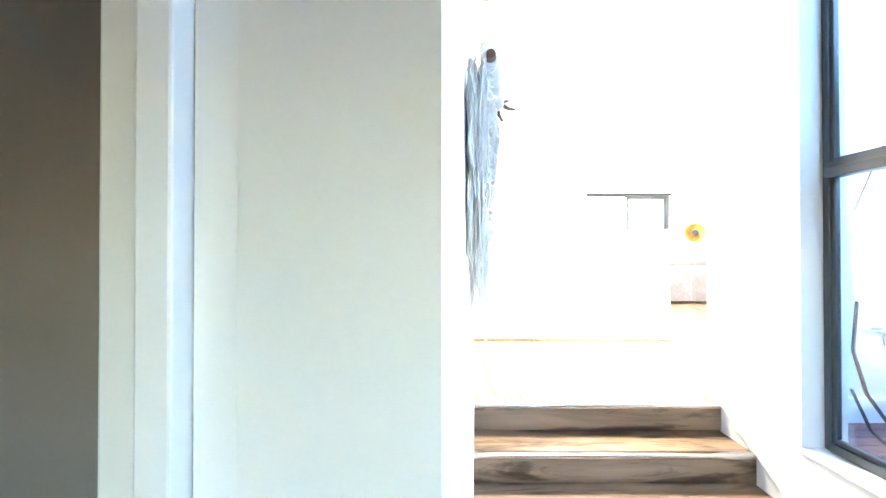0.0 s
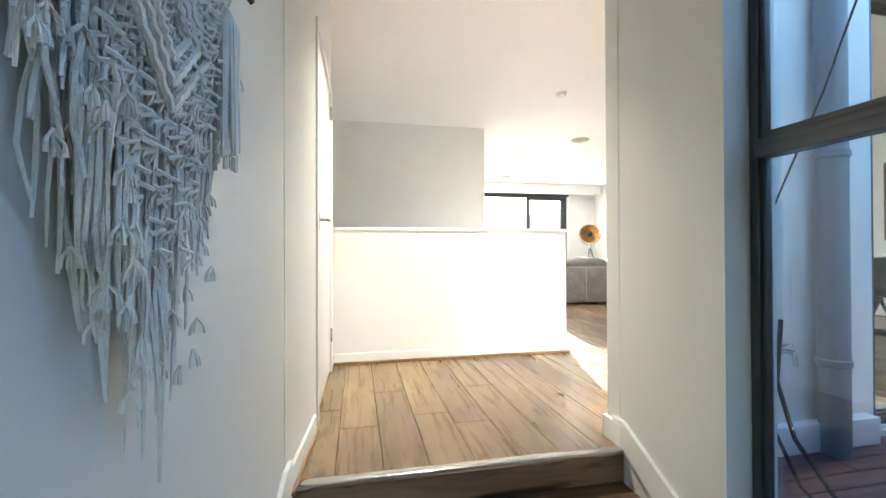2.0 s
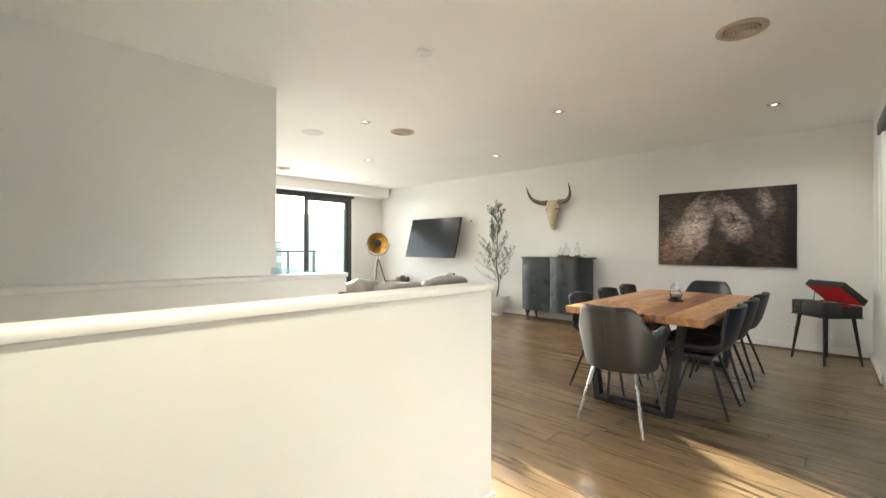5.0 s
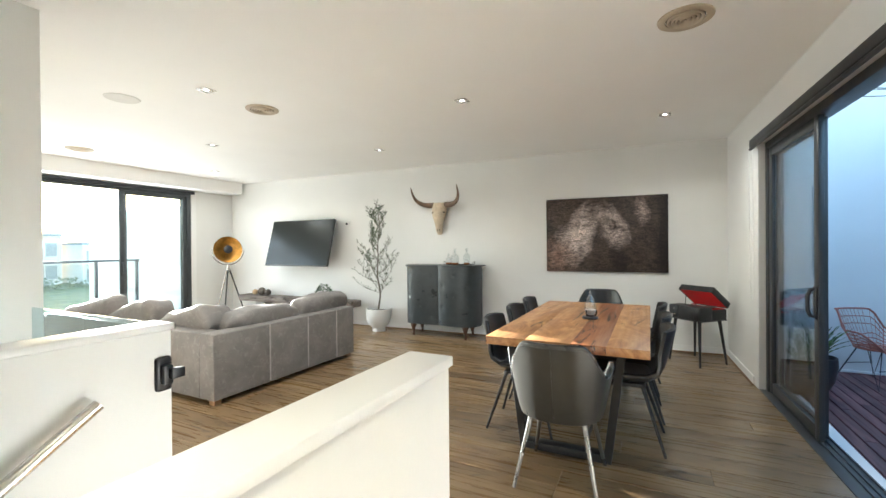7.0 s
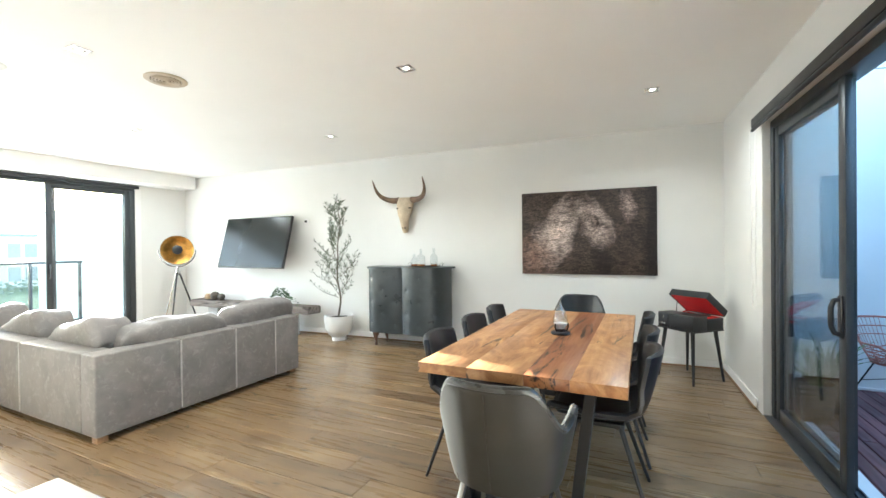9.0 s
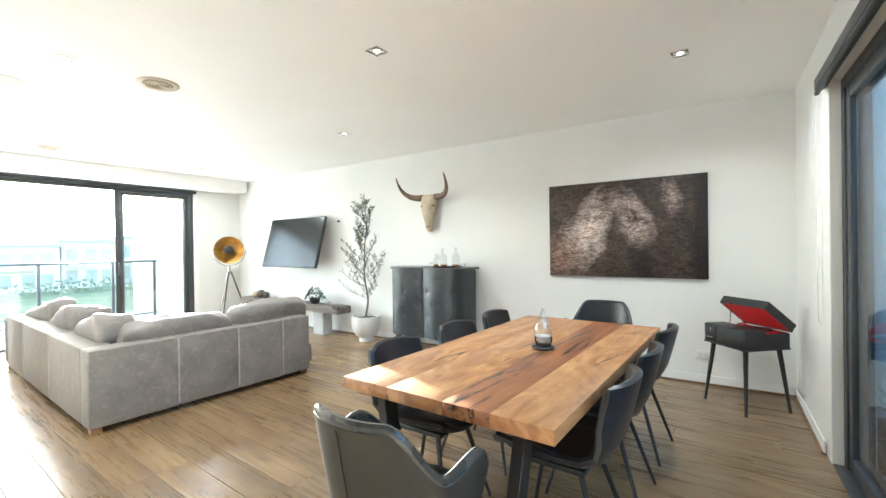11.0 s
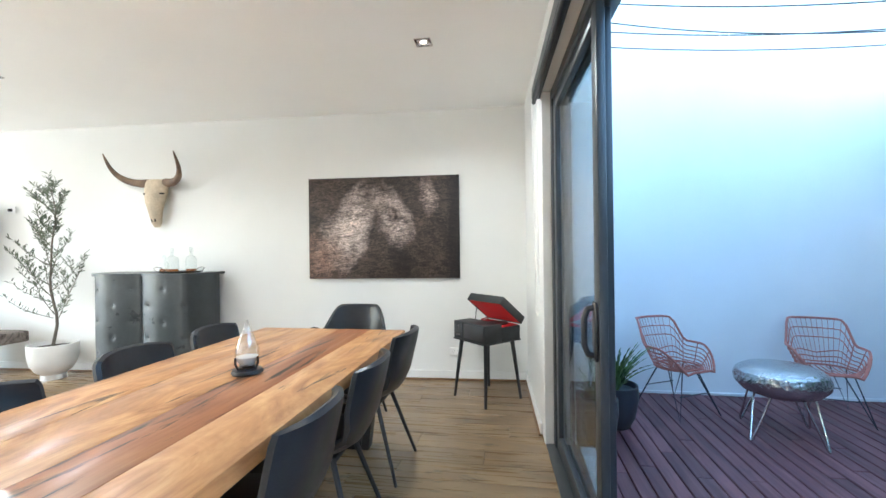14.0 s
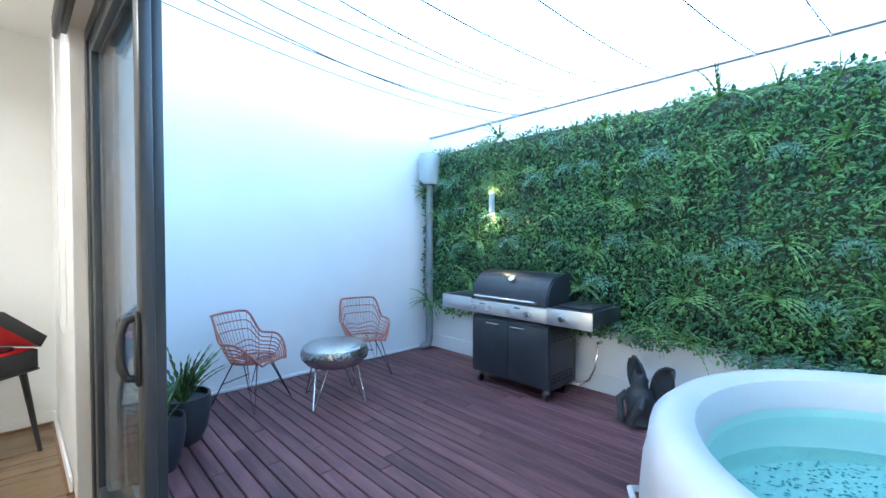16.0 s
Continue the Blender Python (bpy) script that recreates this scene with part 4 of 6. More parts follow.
# ---- picture wall ----
def canvas_material():
    """Dark brown abstract print with pale creased patches."""
    m, n, l, b = mat_new("printed_canvas")
    tc = n.new("ShaderNodeTexCoord")
    vec = tc.outputs["Object"]
    crease = noise_tex(n, l, coords(n, l, (1, 5, 16)), 2.0, 8, 0.7, 1.6)
    crease2 = noise_tex(n, l, coords(n, l, (1, 16, 6)), 2.0, 8, 0.7, 2.2)
    mott = noise_tex(n, l, vec, 2.6, 7, 0.6, 0.7)

    def patch(cy, cz, ry, rz, tilt, lo, hi):
        mp = n.new("ShaderNodeMapping")
        mp.vector_type = "TEXTURE"
        mp.inputs["Location"].default_value = (0, cy, cz)
        mp.inputs["Rotation"].default_value = (radians(tilt), 0, 0)
        mp.inputs["Scale"].default_value = (50, ry, rz)
        l.new(vec, mp.inputs["Vector"])
        wob = n.new("ShaderNodeVectorMath")
        wob.operation = "ADD"
        nz = n.new("ShaderNodeTexNoise")
        nz.inputs["Scale"].default_value = 2.2
        nz.inputs["Detail"].default_value = 5
        l.new(mp.outputs[0], nz.inputs["Vector"])
        sub = n.new("ShaderNodeVectorMath")
        sub.operation = "SUBTRACT"
        sub.inputs[1].default_value = (0.5, 0.5, 0.5)
        l.new(nz.outputs["Color"], sub.inputs[0])
        l.new(mp.outputs[0], wob.inputs[0])
        l.new(sub.outputs[0], wob.inputs[1])
        ln = n.new("ShaderNodeVectorMath")
        ln.operation = "LENGTH"
        l.new(wob.outputs[0], ln.inputs[0])
        return ramp(n, l, ln.outputs["Value"], [(lo, (1, 1, 1)), (hi, (0, 0, 0))])

    base = ramp(n, l, mott, [(0.3, (0.030, 0.020, 0.016)), (0.7, (0.10, 0.072, 0.06))])
    lines = ramp(n, l, crease, [(0.40, (0.25, 0.23, 0.22)), (0.58, (1.35, 1.3, 1.25))])
    lines2 = ramp(n, l, crease2, [(0.36, (0.4, 0.38, 0.37)), (0.62, (1.2, 1.15, 1.1))])
    c = mixed(n, l, patch(0.36, -0.05, 0.27, 0.55, 28, 0.1, 1.0), base, (0.82, 0.73, 0.70))
    c = mixed(n, l, patch(0.62, -0.30, 0.34, 0.34, 0, 0.1, 1.0), c, (0.27, 0.17, 0.135))
    c = mixed(n, l, patch(-0.12, 0.10, 0.20, 0.40, -22, 0.1, 0.95), c, (0.64, 0.56, 0.53))
    c = mixed(n, l, patch(-0.11, 0.13, 0.085, 0.15, -35, 0.3, 0.95), c, (0.04, 0.026, 0.022))
    c = mixed(n, l, patch(-0.09, 0.15, 0.035, 0.075, -35, 0.3, 0.9), c, (0.34, 0.28, 0.26))
    c = mixed(n, l, patch(-0.47, 0.30, 0.10, 0.22, -10, 0.2, 1.0), c, (0.40, 0.33, 0.30))
    c = mixed(n, l, patch(-0.20, -0.38, 0.18, 0.30, -18, 0.3, 1.0), c, (0.022, 0.015, 0.013))
    c = mixed(n, l, patch(-0.74, 0.0, 0.13, 0.9, 0, 0.5, 1.0), c, (0.018, 0.013, 0.012))
    c = mixed(n, l, 0.92, c, lines, "MULTIPLY")
    c = mixed(n, l, 0.5, c, lines2, "MULTIPLY")
    fine = noise_tex(n, l, coords(n, l, (1, 30, 55)), 2.0, 6, 0.7, 1.0)
    c = mixed(n, l, 0.7, c, ramp(n, l, fine, [(0.40, (0.3, 0.28, 0.27)), (0.58, (1.3, 1.25, 1.2))]), "MULTIPLY")
    l.new(c, b.inputs["Base Color"])
    b.inputs["Roughness"].default_value = 0.6
    weave = noise_tex(n, l, vec, 400, 2)
    bump(n, l, b, weave, 0.1, 0.001)
    return m


mc = Matrix.Translation((7.322, 4.375, 1.505)) @ pose(0, 0, 0, 0, 0, 2.5)
t = tagged(new("canvas_picture"), "large dark brown abstract canvas print with pale creased patches", "picture")
t.matrix_basis = mc
part("canvas", boxed(-0.019, 0.019, -0.765, 0.765, -0.505, 0.505, 0.004, 2), canvas_material(), t)

# horned skull ornament
BONE = plain("old_bone", (0.57, 0.47, 0.34), 0.75, var=0.22, scale=9, fine=60, relief=0.35)
HORN = plain("dark_horn", (0.17, 0.105, 0.062), 0.42, var=0.4, scale=12, fine=50, relief=0.2)


def horned_skull(at, turn):
    t = thing("skull_ornament", "carved horned skull ornament of pale bone hung on the wall", "wall ornament", at, turn)
    rings = [(0.20, 0.115, 0.05, 0.05), (0.17, 0.13, 0.07, 0.055), (0.10, 0.128, 0.085, 0.065), (0.03, 0.12, 0.085, 0.075), (-0.04, 0.098, 0.075, 0.085), (-0.12, 0.072, 0.062, 0.085), (-0.20, 0.058, 0.05, 0.075), (-0.26, 0.05, 0.04, 0.065), (-0.30, 0.03, 0.02, 0.06)]
    bm, prev = bmesh.new(), None
    for z, w, d, y in rings:
        ring = []
        for k in range(20):
            a = 2 * math.pi * k / 20
            c, s = math.cos(a), math.sin(a)
            dent = 1 - 0.30 * math.exp(-((z - 0.055) / 0.05) ** 2) * math.exp(-((abs(c) - 0.72) / 0.22) ** 2)
            ring.append(bm.verts.new((-y - d * s * dent, w * c * (0.85 + 0.15 * dent), z)))
        if prev:
            for k in range(20):
                bm.faces.new((prev[k], prev[(k + 1) % 20], ring[(k + 1) % 20], ring[k]))
        else:
            bm.faces.new(ring)
        prev = ring
    bm.faces.new(prev[::-1])
    part("skull", bm, BONE, t)
    for s in (-1, 1):
        part("socket", lathe([(0.0, -0.012), (0.034, -0.010), (0.036, 0.004), (0.0, 0.006)], 16, (-0.105, s * 0.088, 0.05), None, 0.6, 0.8), DARK_GAP, t, "dark hollow")
        part("nose_slot", boxed(-0.118, -0.07, s * 0.018 - 0.009, s * 0.018 + 0.009, -0.245, -0.15, 0.008, 2), DARK_GAP, t, "dark hollow")
        pts, rad = [], []
        for k in range(15):
            f = k / 14
            y = s * (0.10 + 0.285 * math.sin(min(1, f * 1.12) * math.pi / 2))
            z = 0.165 - 0.01 * math.sin(f * math.pi) + 0.27 * f ** 2.3
            pts.append((-0.06 - 0.24 * f ** 1.4, y, z))
            rad.append(0.042 * (1 - f) ** 0.75 + 0.005)
        bm = bmesh.new()
        tube(bm, pts, 0.03, 12, radii=rad)
        part("horn", bm, HORN, t, "dark curved horn")
    return t


horned_skull((east_x(6.8) - 0.002, 6.79, 1.85), 2.5)

# wall screen
DISPLAY = plain("dark_display", (0.014, 0.017, 0.015), 0.2, var=0.02, relief=0.0)
DISPLAY.node_tree.nodes["Principled BSDF"].inputs["Specular IOR Level"].default_value = 0.3
tv = thing("wall_screen", "large black flat television tilted down on a wall bracket", "television", (6.87, 9.475, 1.45))
mt = pose(0, 0, 0, 0, 15, 0.5)
part("housing", boxed(-0.015, 0.03, -0.735, 0.735, -0.425, 0.425, 0.006, 2, mt), BLACK_P, tv)
part("display", boxed(-0.0185, -0.0155, -0.722, 0.722, -0.405, 0.412, 0.0, 2, mt), DISPLAY, tv, "glossy dark screen", False)
part("bracket_plate", boxed(0.255, 0.285, -0.16, 0.16, -0.16, 0.16, 0.004), STEEL_B, tv)
for s in (-1, 1):
    part("bracket_arm", bar((0.03, s * 0.12, 0.0), (0.26, s * 0.12, 0.02), 0.014), STEEL_B, tv)
t = thing("power_outlet", "small white wall outlet with a black plug", "outlet", (east_x(8.62) - 0.005, 8.60, 1.78))
part("plate", boxed(-0.006, 0.005, -0.05, 0.05, -0.035, 0.035, 0.003), GLOSS, t)
part("plug", boxed(-0.035, -0.006, -0.012, 0.018, -0.02, 0.012, 0.004), BLACK_P, t)
t = thing("power_outlet", "white double wall outlet above the skirting", "outlet", (east_x(3.68) - 0.005, 3.66, 0.28))
part("plate", boxed(-0.006, 0.005, -0.06, 0.06, -0.037, 0.037, 0.003), GLOSS, t)
for s in (-1, 1):
    for a, b in ((-0.010, 0.006), (0.010, 0.006), (0.0, -0.012)):
        part("slot", boxed(-0.0075, -0.0062, s * 0.028 + a - 0.0018, s * 0.028 + a + 0.0018, b - 0.006, b + 0.006), DARK_GAP, t)
    part("switch", boxed(-0.010, -0.006, s * 0.03 - 0.006, s * 0.03 + 0.006, 0.018, 0.03, 0.001), GLOSS, t)


# tufted drinks cabinet
def drinks_cabinet():
    t = thing("drinks_cabinet", "bow-fronted drinks cabinet in tufted charcoal leather on carved feet", "cabinet")
    y0, y1, z0, z1 = 6.06, 7.27, 0.19, 1.06

    def front(y):
        f = (y - y0) / (y1 - y0)
        e = max(0.0, 1 - min(y - y0, y1 - y) / 0.14)
        return 6.845 - 0.055 * abs(math.sin(f * 2 * math.pi)) ** 0.8 + 0.21 * (1 - math.sqrt(max(0.0, 1 - min(1, e) ** 2)))

    buttons = [(y1 - (y1 - y0) * f, z0 + 0.12 + 0.155 * j) for j in range(5) for f in ((0.27, 0.57, 0.90) if j % 2 else (0.11, 0.42, 0.73))]
    nu, nz = 72, 48
    for a, b, nm in ((0, nu // 2, "door"), (nu // 2, nu, "door")):
        bm = bmesh.new()
        F, B = [], []
        for i in range(a, b + 1):
            y = y0 + (y1 - y0) * i / nu
            yy = min(max(y, y0 + (y1 - y0) * a / nu + 0.002), y0 + (y1 - y0) * b / nu - 0.002)
            col, bk = [], []
            for k in range(nz + 1):
                z = z0 + (z1 - z0) * k / nz
                dip = 0.0
                for by, bz in buttons:
                    r2 = ((y - by) ** 2 + (z - bz) ** 2)
                    if r2 < 0.02:
                        dip += 0.012 * math.exp(-r2 / 0.0003) + 0.004 * math.exp(-r2 / 0.003)
                col.append(bm.verts.new((front(y) + dip, yy, z)))
                bk.append(bm.verts.new((7.08, yy, z)))
            F.append(col)
            B.append(bk)
        n = b - a
        for i in range(n):
            for k in range(nz):
                bm.faces.new((F[i][k], F[i + 1][k], F[i + 1][k + 1], F[i][k + 1]))
        for k in range(nz):
            bm.faces.new((F[0][k], F[0][k + 1], B[0][k + 1], B[0][k]))
            bm.faces.new((F[n][k], B[n][k], B[n][k + 1], F[n][k + 1]))
        for i in range(n):
            bm.faces.new((F[i][nz], F[i + 1][nz], B[i + 1][nz], B[i][nz]))
            bm.faces.new((F[i][0], B[i][0], B[i + 1][0], F[i + 1][0]))
        d = part(nm, bm, CAB_L, t)
        for by, bz in buttons:
            if y0 + (y1 - y0) * a / nu < by < y0 + (y1 - y0) * b / nu:
                part("button", lathe([(0.0, -0.006), (0.006, -0.005), (0.008, 0.0), (0.006, 0.005), (0.0, 0.006)], 8, (front(by) + 0.011, by, bz)), CAB_L, d)
    part("body", boxed(7.08, 7.20, y0 + 0.03, y1 - 0.03, z0, z1, 0.01, 2), CAB_L, t)
    bm = bmesh.new()
    top = [(front(y0 + (y1 - y0) * i / 40) - 0.018, y0 - 0.018 + (y1 - y0 + 0.036) * i / 40) for i in range(41)] + [(7.21, y1 + 0.018), (7.21, y0 - 0.018)]
    lo = [bm.verts.new((x, y, z1)) for x, y in top]
    hi = [bm.verts.new((x, y, z1 + 0.024)) for x, y in top]
    bm.faces.new(hi)
    bm.faces.new(lo[::-1])
    for k in range(len(top)):
        q = (k + 1) % len(top)
        bm.faces.new((lo[k], lo[q], hi[q], hi[k]))
    part("top", bm, CAB_L, t, "", False)
    WALNUT = plain("dark_walnut", (0.10, 0.045, 0.025), 0.35, var=0.25, fine=60)
    for x, y in ((6.87, y0 + 0.17), (6.87, y1 - 0.17), (7.14, y0 + 0.17), (7.14, y1 - 0.17)):
        bm = bmesh.new()
        tube(bm, [(x, y, 0.195), (x - 0.012, y, 0.15), (x - 0.012, y, 0.10), (x + 0.002, y, 0.05), (x - 0.004, y, 0.015), (x - 0.006, y, 0.0)], 0.02, 10, radii=[0.055, 0.042, 0.024, 0.015, 0.021, 0.018])
        part("foot", bm, WALNUT, t, "carved dark walnut foot")


drinks_cabinet()
t = thing("serving_tray", "dark oval serving tray with end handles", "tray", (6.99, 6.38, 1.084))
part("tray", lathe([(0.0, 0.0), (0.2, 0.0), (0.235, 0.014), (0.24, 0.014), (0.20, 0.004), (0.0, 0.005)], 32, (0, 0, 0), None, 0.5, 1.0), STEEL_B, t)
for s in (-1, 1):
    bm = bmesh.new()
    tube(bm, [(-0.05, s * 0.215, 0.012), (-0.045, s * 0.245, 0.045), (0.0, s * 0.25, 0.055), (0.045, s * 0.245, 0.045), (0.05, s * 0.215, 0.012)], 0.005, 6)
    part("handle", bm, CHROME, t)
BOTTLE = pane_glass("decanter_glass", (0.93, 0.95, 0.95), 0.02)
for dx, dy, h, w in ((6.97, 6.44, 0.24, 0.06), (7.02, 6.27, 0.25, 0.05), (7.0, 6.56, 0.17, 0.045)):
    t = thing("decanter", "clear glass decanter with a stopper", "decanter", (dx, dy, 1.089), 0, "decanters on the tray")
    part("body", lathe([(0.0, 0.0), (w, 0.0), (w, 0.02), (w, h * 0.5), (w * 0.8, h * 0.6), (0.016, h * 0.68), (0.014, h * 0.8), (0.022, h * 0.82)], 20), BOTTLE, t)
    part("stopper", lathe([(0.0, h * 0.80), (0.012, h * 0.81), (0.02, h * 0.9), (0.014, h * 0.98), (0.0, h)], 14), BOTTLE, t)
    part("liquor", lathe([(0.0, 0.006), (w - 0.006, 0.006), (w - 0.006, 0.03), (0.0, 0.03)], 20), plain("amber_liquor", (0.30, 0.10, 0.02), 0.1, var=0.05), t, "amber liquor")


# plants
def leaf_mesh(name, quads, mat):
    """Many small folded leaves in one mesh: (base, tip, side, width) each."""
    vs, fs = [], []
    for base, tip, side, w in quads:
        k = len(vs)
        mid = base.lerp(tip, 0.5)
        drop = (tip - base).cross(side).normalized() * w * 0.25
        vs += [base, mid - side * w / 2 + drop, tip, mid + side * w / 2 + drop, mid - drop * 0.2]
        fs += [(k, k + 1, k + 4), (k + 1, k + 2, k + 4), (k + 2, k + 3, k + 4), (k + 3, k, k + 4)]
    me = bpy.data.meshes.new(name)
    me.from_pydata([tuple(v) for v in vs], [], fs)
    me.materials.append(mat)
    return me


def leaf_material(name, lo, hi, rough=0.5, patches=0.0):
    m, n, l, b = mat_new(name)
    geo = n.new("ShaderNodeNewGeometry")
    c = ramp(n, l, geo.outputs["Random Per Island"], [(0.0, lo), (0.55, tuple((a + q) / 2 for a, q in zip(lo, hi))), (1.0, hi)])
    v = coords(n, l)
    c = mixed(n, l, 0.5, c, ramp(n, l, noise_tex(n, l, v, 14, 3), [(0.3, (0.6, 0.65, 0.6)), (0.7, (1.1, 1.1, 1.0))]), "MULTIPLY")
    if patches:
        c = mixed(n, l, patches, c, ramp(n, l, noise_tex(n, l, v, 4.5, 4, 0.6, 0.6), [(0.36, (0.42, 0.55, 0.72)), (0.5, (0.85, 0.95, 0.85)), (0.66, (1.25, 1.2, 0.8))]), "MULTIPLY")
    l.new(c, b.inputs["Base Color"])
    b.inputs["Roughness"].default_value = rough
    return m


OLIVE = leaf_material("olive_leaf", (0.055, 0.075, 0.045), (0.19, 0.22, 0.15))
BARK = plain("grey_bark", (0.13, 0.11, 0.085), 0.85, var=0.3, scale=30, relief=0.4)


def olive_tree():
    t = thing("potted_olive", "slender olive tree in a white footed ceramic pot", "potted tree", (6.93, 7.80, 0))
    part("pot", lathe([(0.0, 0.0), (0.105, 0.0), (0.105, 0.035), (0.10, 0.05), (0.15, 0.09), (0.19, 0.16), (0.205, 0.25), (0.208, 0.36), (0.195, 0.362), (0.19, 0.26), (0.16, 0.16), (0.0, 0.12)], 40), GLAZE, t, "white ceramic footed pot")
    part("soil", lathe([(0.0, 0.325), (0.15, 0.325), (0.193, 0.32)], 28), SOIL, t, "dark potting soil")
    rng = random.Random(12)
    trunk = [Vector((0.028 * math.sin(k * 0.7), 0.015 * math.cos(k * 1.3), 0.31 + 1.66 * k / 14)) for k in range(15)]
    bm = bmesh.new()
    tube(bm, trunk, 0.01, 8, radii=[0.013 * (1 - k / 16) + 0.002 for k in range(15)])
    part("trunk", bm, BARK, t)
    quads = []
    bmb = bmesh.new()

    def twig(p0, d, L, thick, leaves):
        pts, dd = [p0], d.normalized()
        for k in range(6):
            dd = (dd + Vector((rng.uniform(-0.18, 0.18), rng.uniform(-0.18, 0.18), 0.10))).normalized()
            pts.append(pts[-1] + dd * L / 6)
            pts[-1].x = min(pts[-1].x, 0.17)
        tube(bmb, pts, thick, 5, radii=[thick * (1 - 0.13 * k) for k in range(7)], cap=False)
        for k in range(1, 7):
            for q in range(leaves):
                b = pts[k - 1].lerp(pts[k], rng.random())
                a = rng.uniform(0, 6.28)
                out = Vector((math.cos(a), math.sin(a), rng.uniform(-0.3, 0.7))).normalized()
                tip = b + (out * 0.7 + dd * 0.6).normalized() * rng.uniform(0.04, 0.078)
                side = (tip - b).cross(Vector((rng.uniform(-1, 1), rng.uniform(-1, 1), 1))).normalized()
                quads.append((b, tip, side, rng.uniform(0.009, 0.014)))
        return pts, dd

    for k in range(21):
        f = 0.16 + 0.78 * k / 20
        p = trunk[int(f * 14)].lerp(trunk[min(14, int(f * 14) + 1)], (f * 14) % 1)
        a = 2.4 * k + rng.uniform(-0.4, 0.4)
        reach = (0.34 + 0.22 * math.sin(math.pi * min(1, f * 1.5))) * (1.12 - 0.72 * f) * rng.uniform(0.85, 1.25) + 0.05
        way = Vector((math.cos(a) * (0.35 if math.cos(a) > 0 else 0.9), math.sin(a), rng.uniform(0.45, 0.95)))
        pts, dd = twig(p, way, reach, 0.0042, 3)
        for j in (2, 3, 4, 5):
            if rng.random() < 0.8 - 0.35 * f:
                b = rng.uniform(0, 6.28)
                twig(pts[j], dd + Vector((math.cos(b), math.sin(b), 0.2)) * 0.9, reach * rng.uniform(0.3, 0.5), 0.0024, 3)
    for y, z, L in ((1, 0.62, 0.50), (-1, 0.66, 0.40), (1, 0.78, 0.52)):
        twig(Vector((0, 0, z)), Vector((-0.35, y, 0.22)), L, 0.004, 4)
    twig(trunk[-1], Vector((0, 0, 1)), 0.14, 0.003, 3)
    part("branches", bmb, BARK, t)
    me = leaf_mesh("leaves", quads, OLIVE)
    ob = new("leaves", me)
    ob.parent = t


olive_tree()

# sleeper bench and what stands on it
t = thing("sleeper_bench", "low bench of a weathered grey timber sleeper on concrete blocks", "bench")
bm = bmesh.new()
box(bm, 6.74, 7.02, 8.22, 10.95, 0.36, 0.47, 0.012, 2)
bmesh.ops.subdivide_edges(bm, edges=[e for e in bm.edges if e.calc_length() > 1], cuts=24)
for v in bm.verts:
    v.co += Vector((0.4, 0.0, 1.0)) * 0.012 * noise.noise(v.co * 4)
part("seat", bm, SLEEPER, t)
for y in (8.62, 10.3):
    part("block", boxed(6.80, 6.98, y, y + 0.24, 0.0, 0.362, 0.006), CONCRETE, t, "pale concrete block")
t = thing("pot_plant", "small leafy green plant in a dark pot", "pot plant", (6.88, 8.92, 0.468))
part("pot", lathe([(0.0, 0.0), (0.06, 0.0), (0.085, 0.05), (0.085, 0.085), (0.078, 0.085), (0.07, 0.06), (0.0, 0.06)], 24), BLACK_P, t)
rng = random.Random(3)
quads = []
for k in range(150):
    a, r = rng.uniform(0, 6.28), rng.random() ** 0.6
    b = Vector((math.cos(a) * r * 0.12, math.sin(a) * r * 0.15, 0.08 + 0.17 * (1 - r * r) * rng.uniform(0.5, 1.1)))
    tip = b + Vector((math.cos(a) * 0.045, math.sin(a) * 0.05, rng.uniform(-0.03, 0.03)))
    quads.append((b, tip, Vector((-math.sin(a), math.cos(a), 0.2)).normalized(), 0.035))
for k in range(26):
    b = Vector((-0.05 + rng.uniform(-0.03, 0.03), -0.16 - 0.012 * k, 0.14 - 0.00035 * k * k + rng.uniform(-0.02, 0.02)))
    quads.append((b, b + Vector((rng.uniform(-0.03, 0.03), -0.04, rng.uniform(-0.02, 0.03))), Vector((1, 0, 0.3)).normalized(), 0.022))
ob = new("leaves", leaf_mesh("leaves", quads, leaf_material("pot_plant_leaf", (0.02, 0.05, 0.015), (0.07, 0.14, 0.04))))
ob.parent = t
for y, r, c, nm in ((10.62, 0.055, (0.45, 0.33, 0.2), "pale round woven ball"), (10.44, 0.075, (0.12, 0.10, 0.08), "dark round woven ball"), (10.28, 0.06, (0.10, 0.085, 0.07), "dark round woven ball")):
    tt = thing("ornament_ball", nm + " on the sleeper bench", "ornament", (6.86, y, 0.468))
    part("ball", lathe([(r * math.cos(-1.4 + 2.8 * k / 10) if 0 < k < 10 else 0.0, r + r * math.sin(-1.4 + 2.8 * k / 10)) for k in range(11)], 20), plain("woven_" + str(int(y * 100)), c, 0.8, var=0.4, scale=40, relief=0.6), tt)


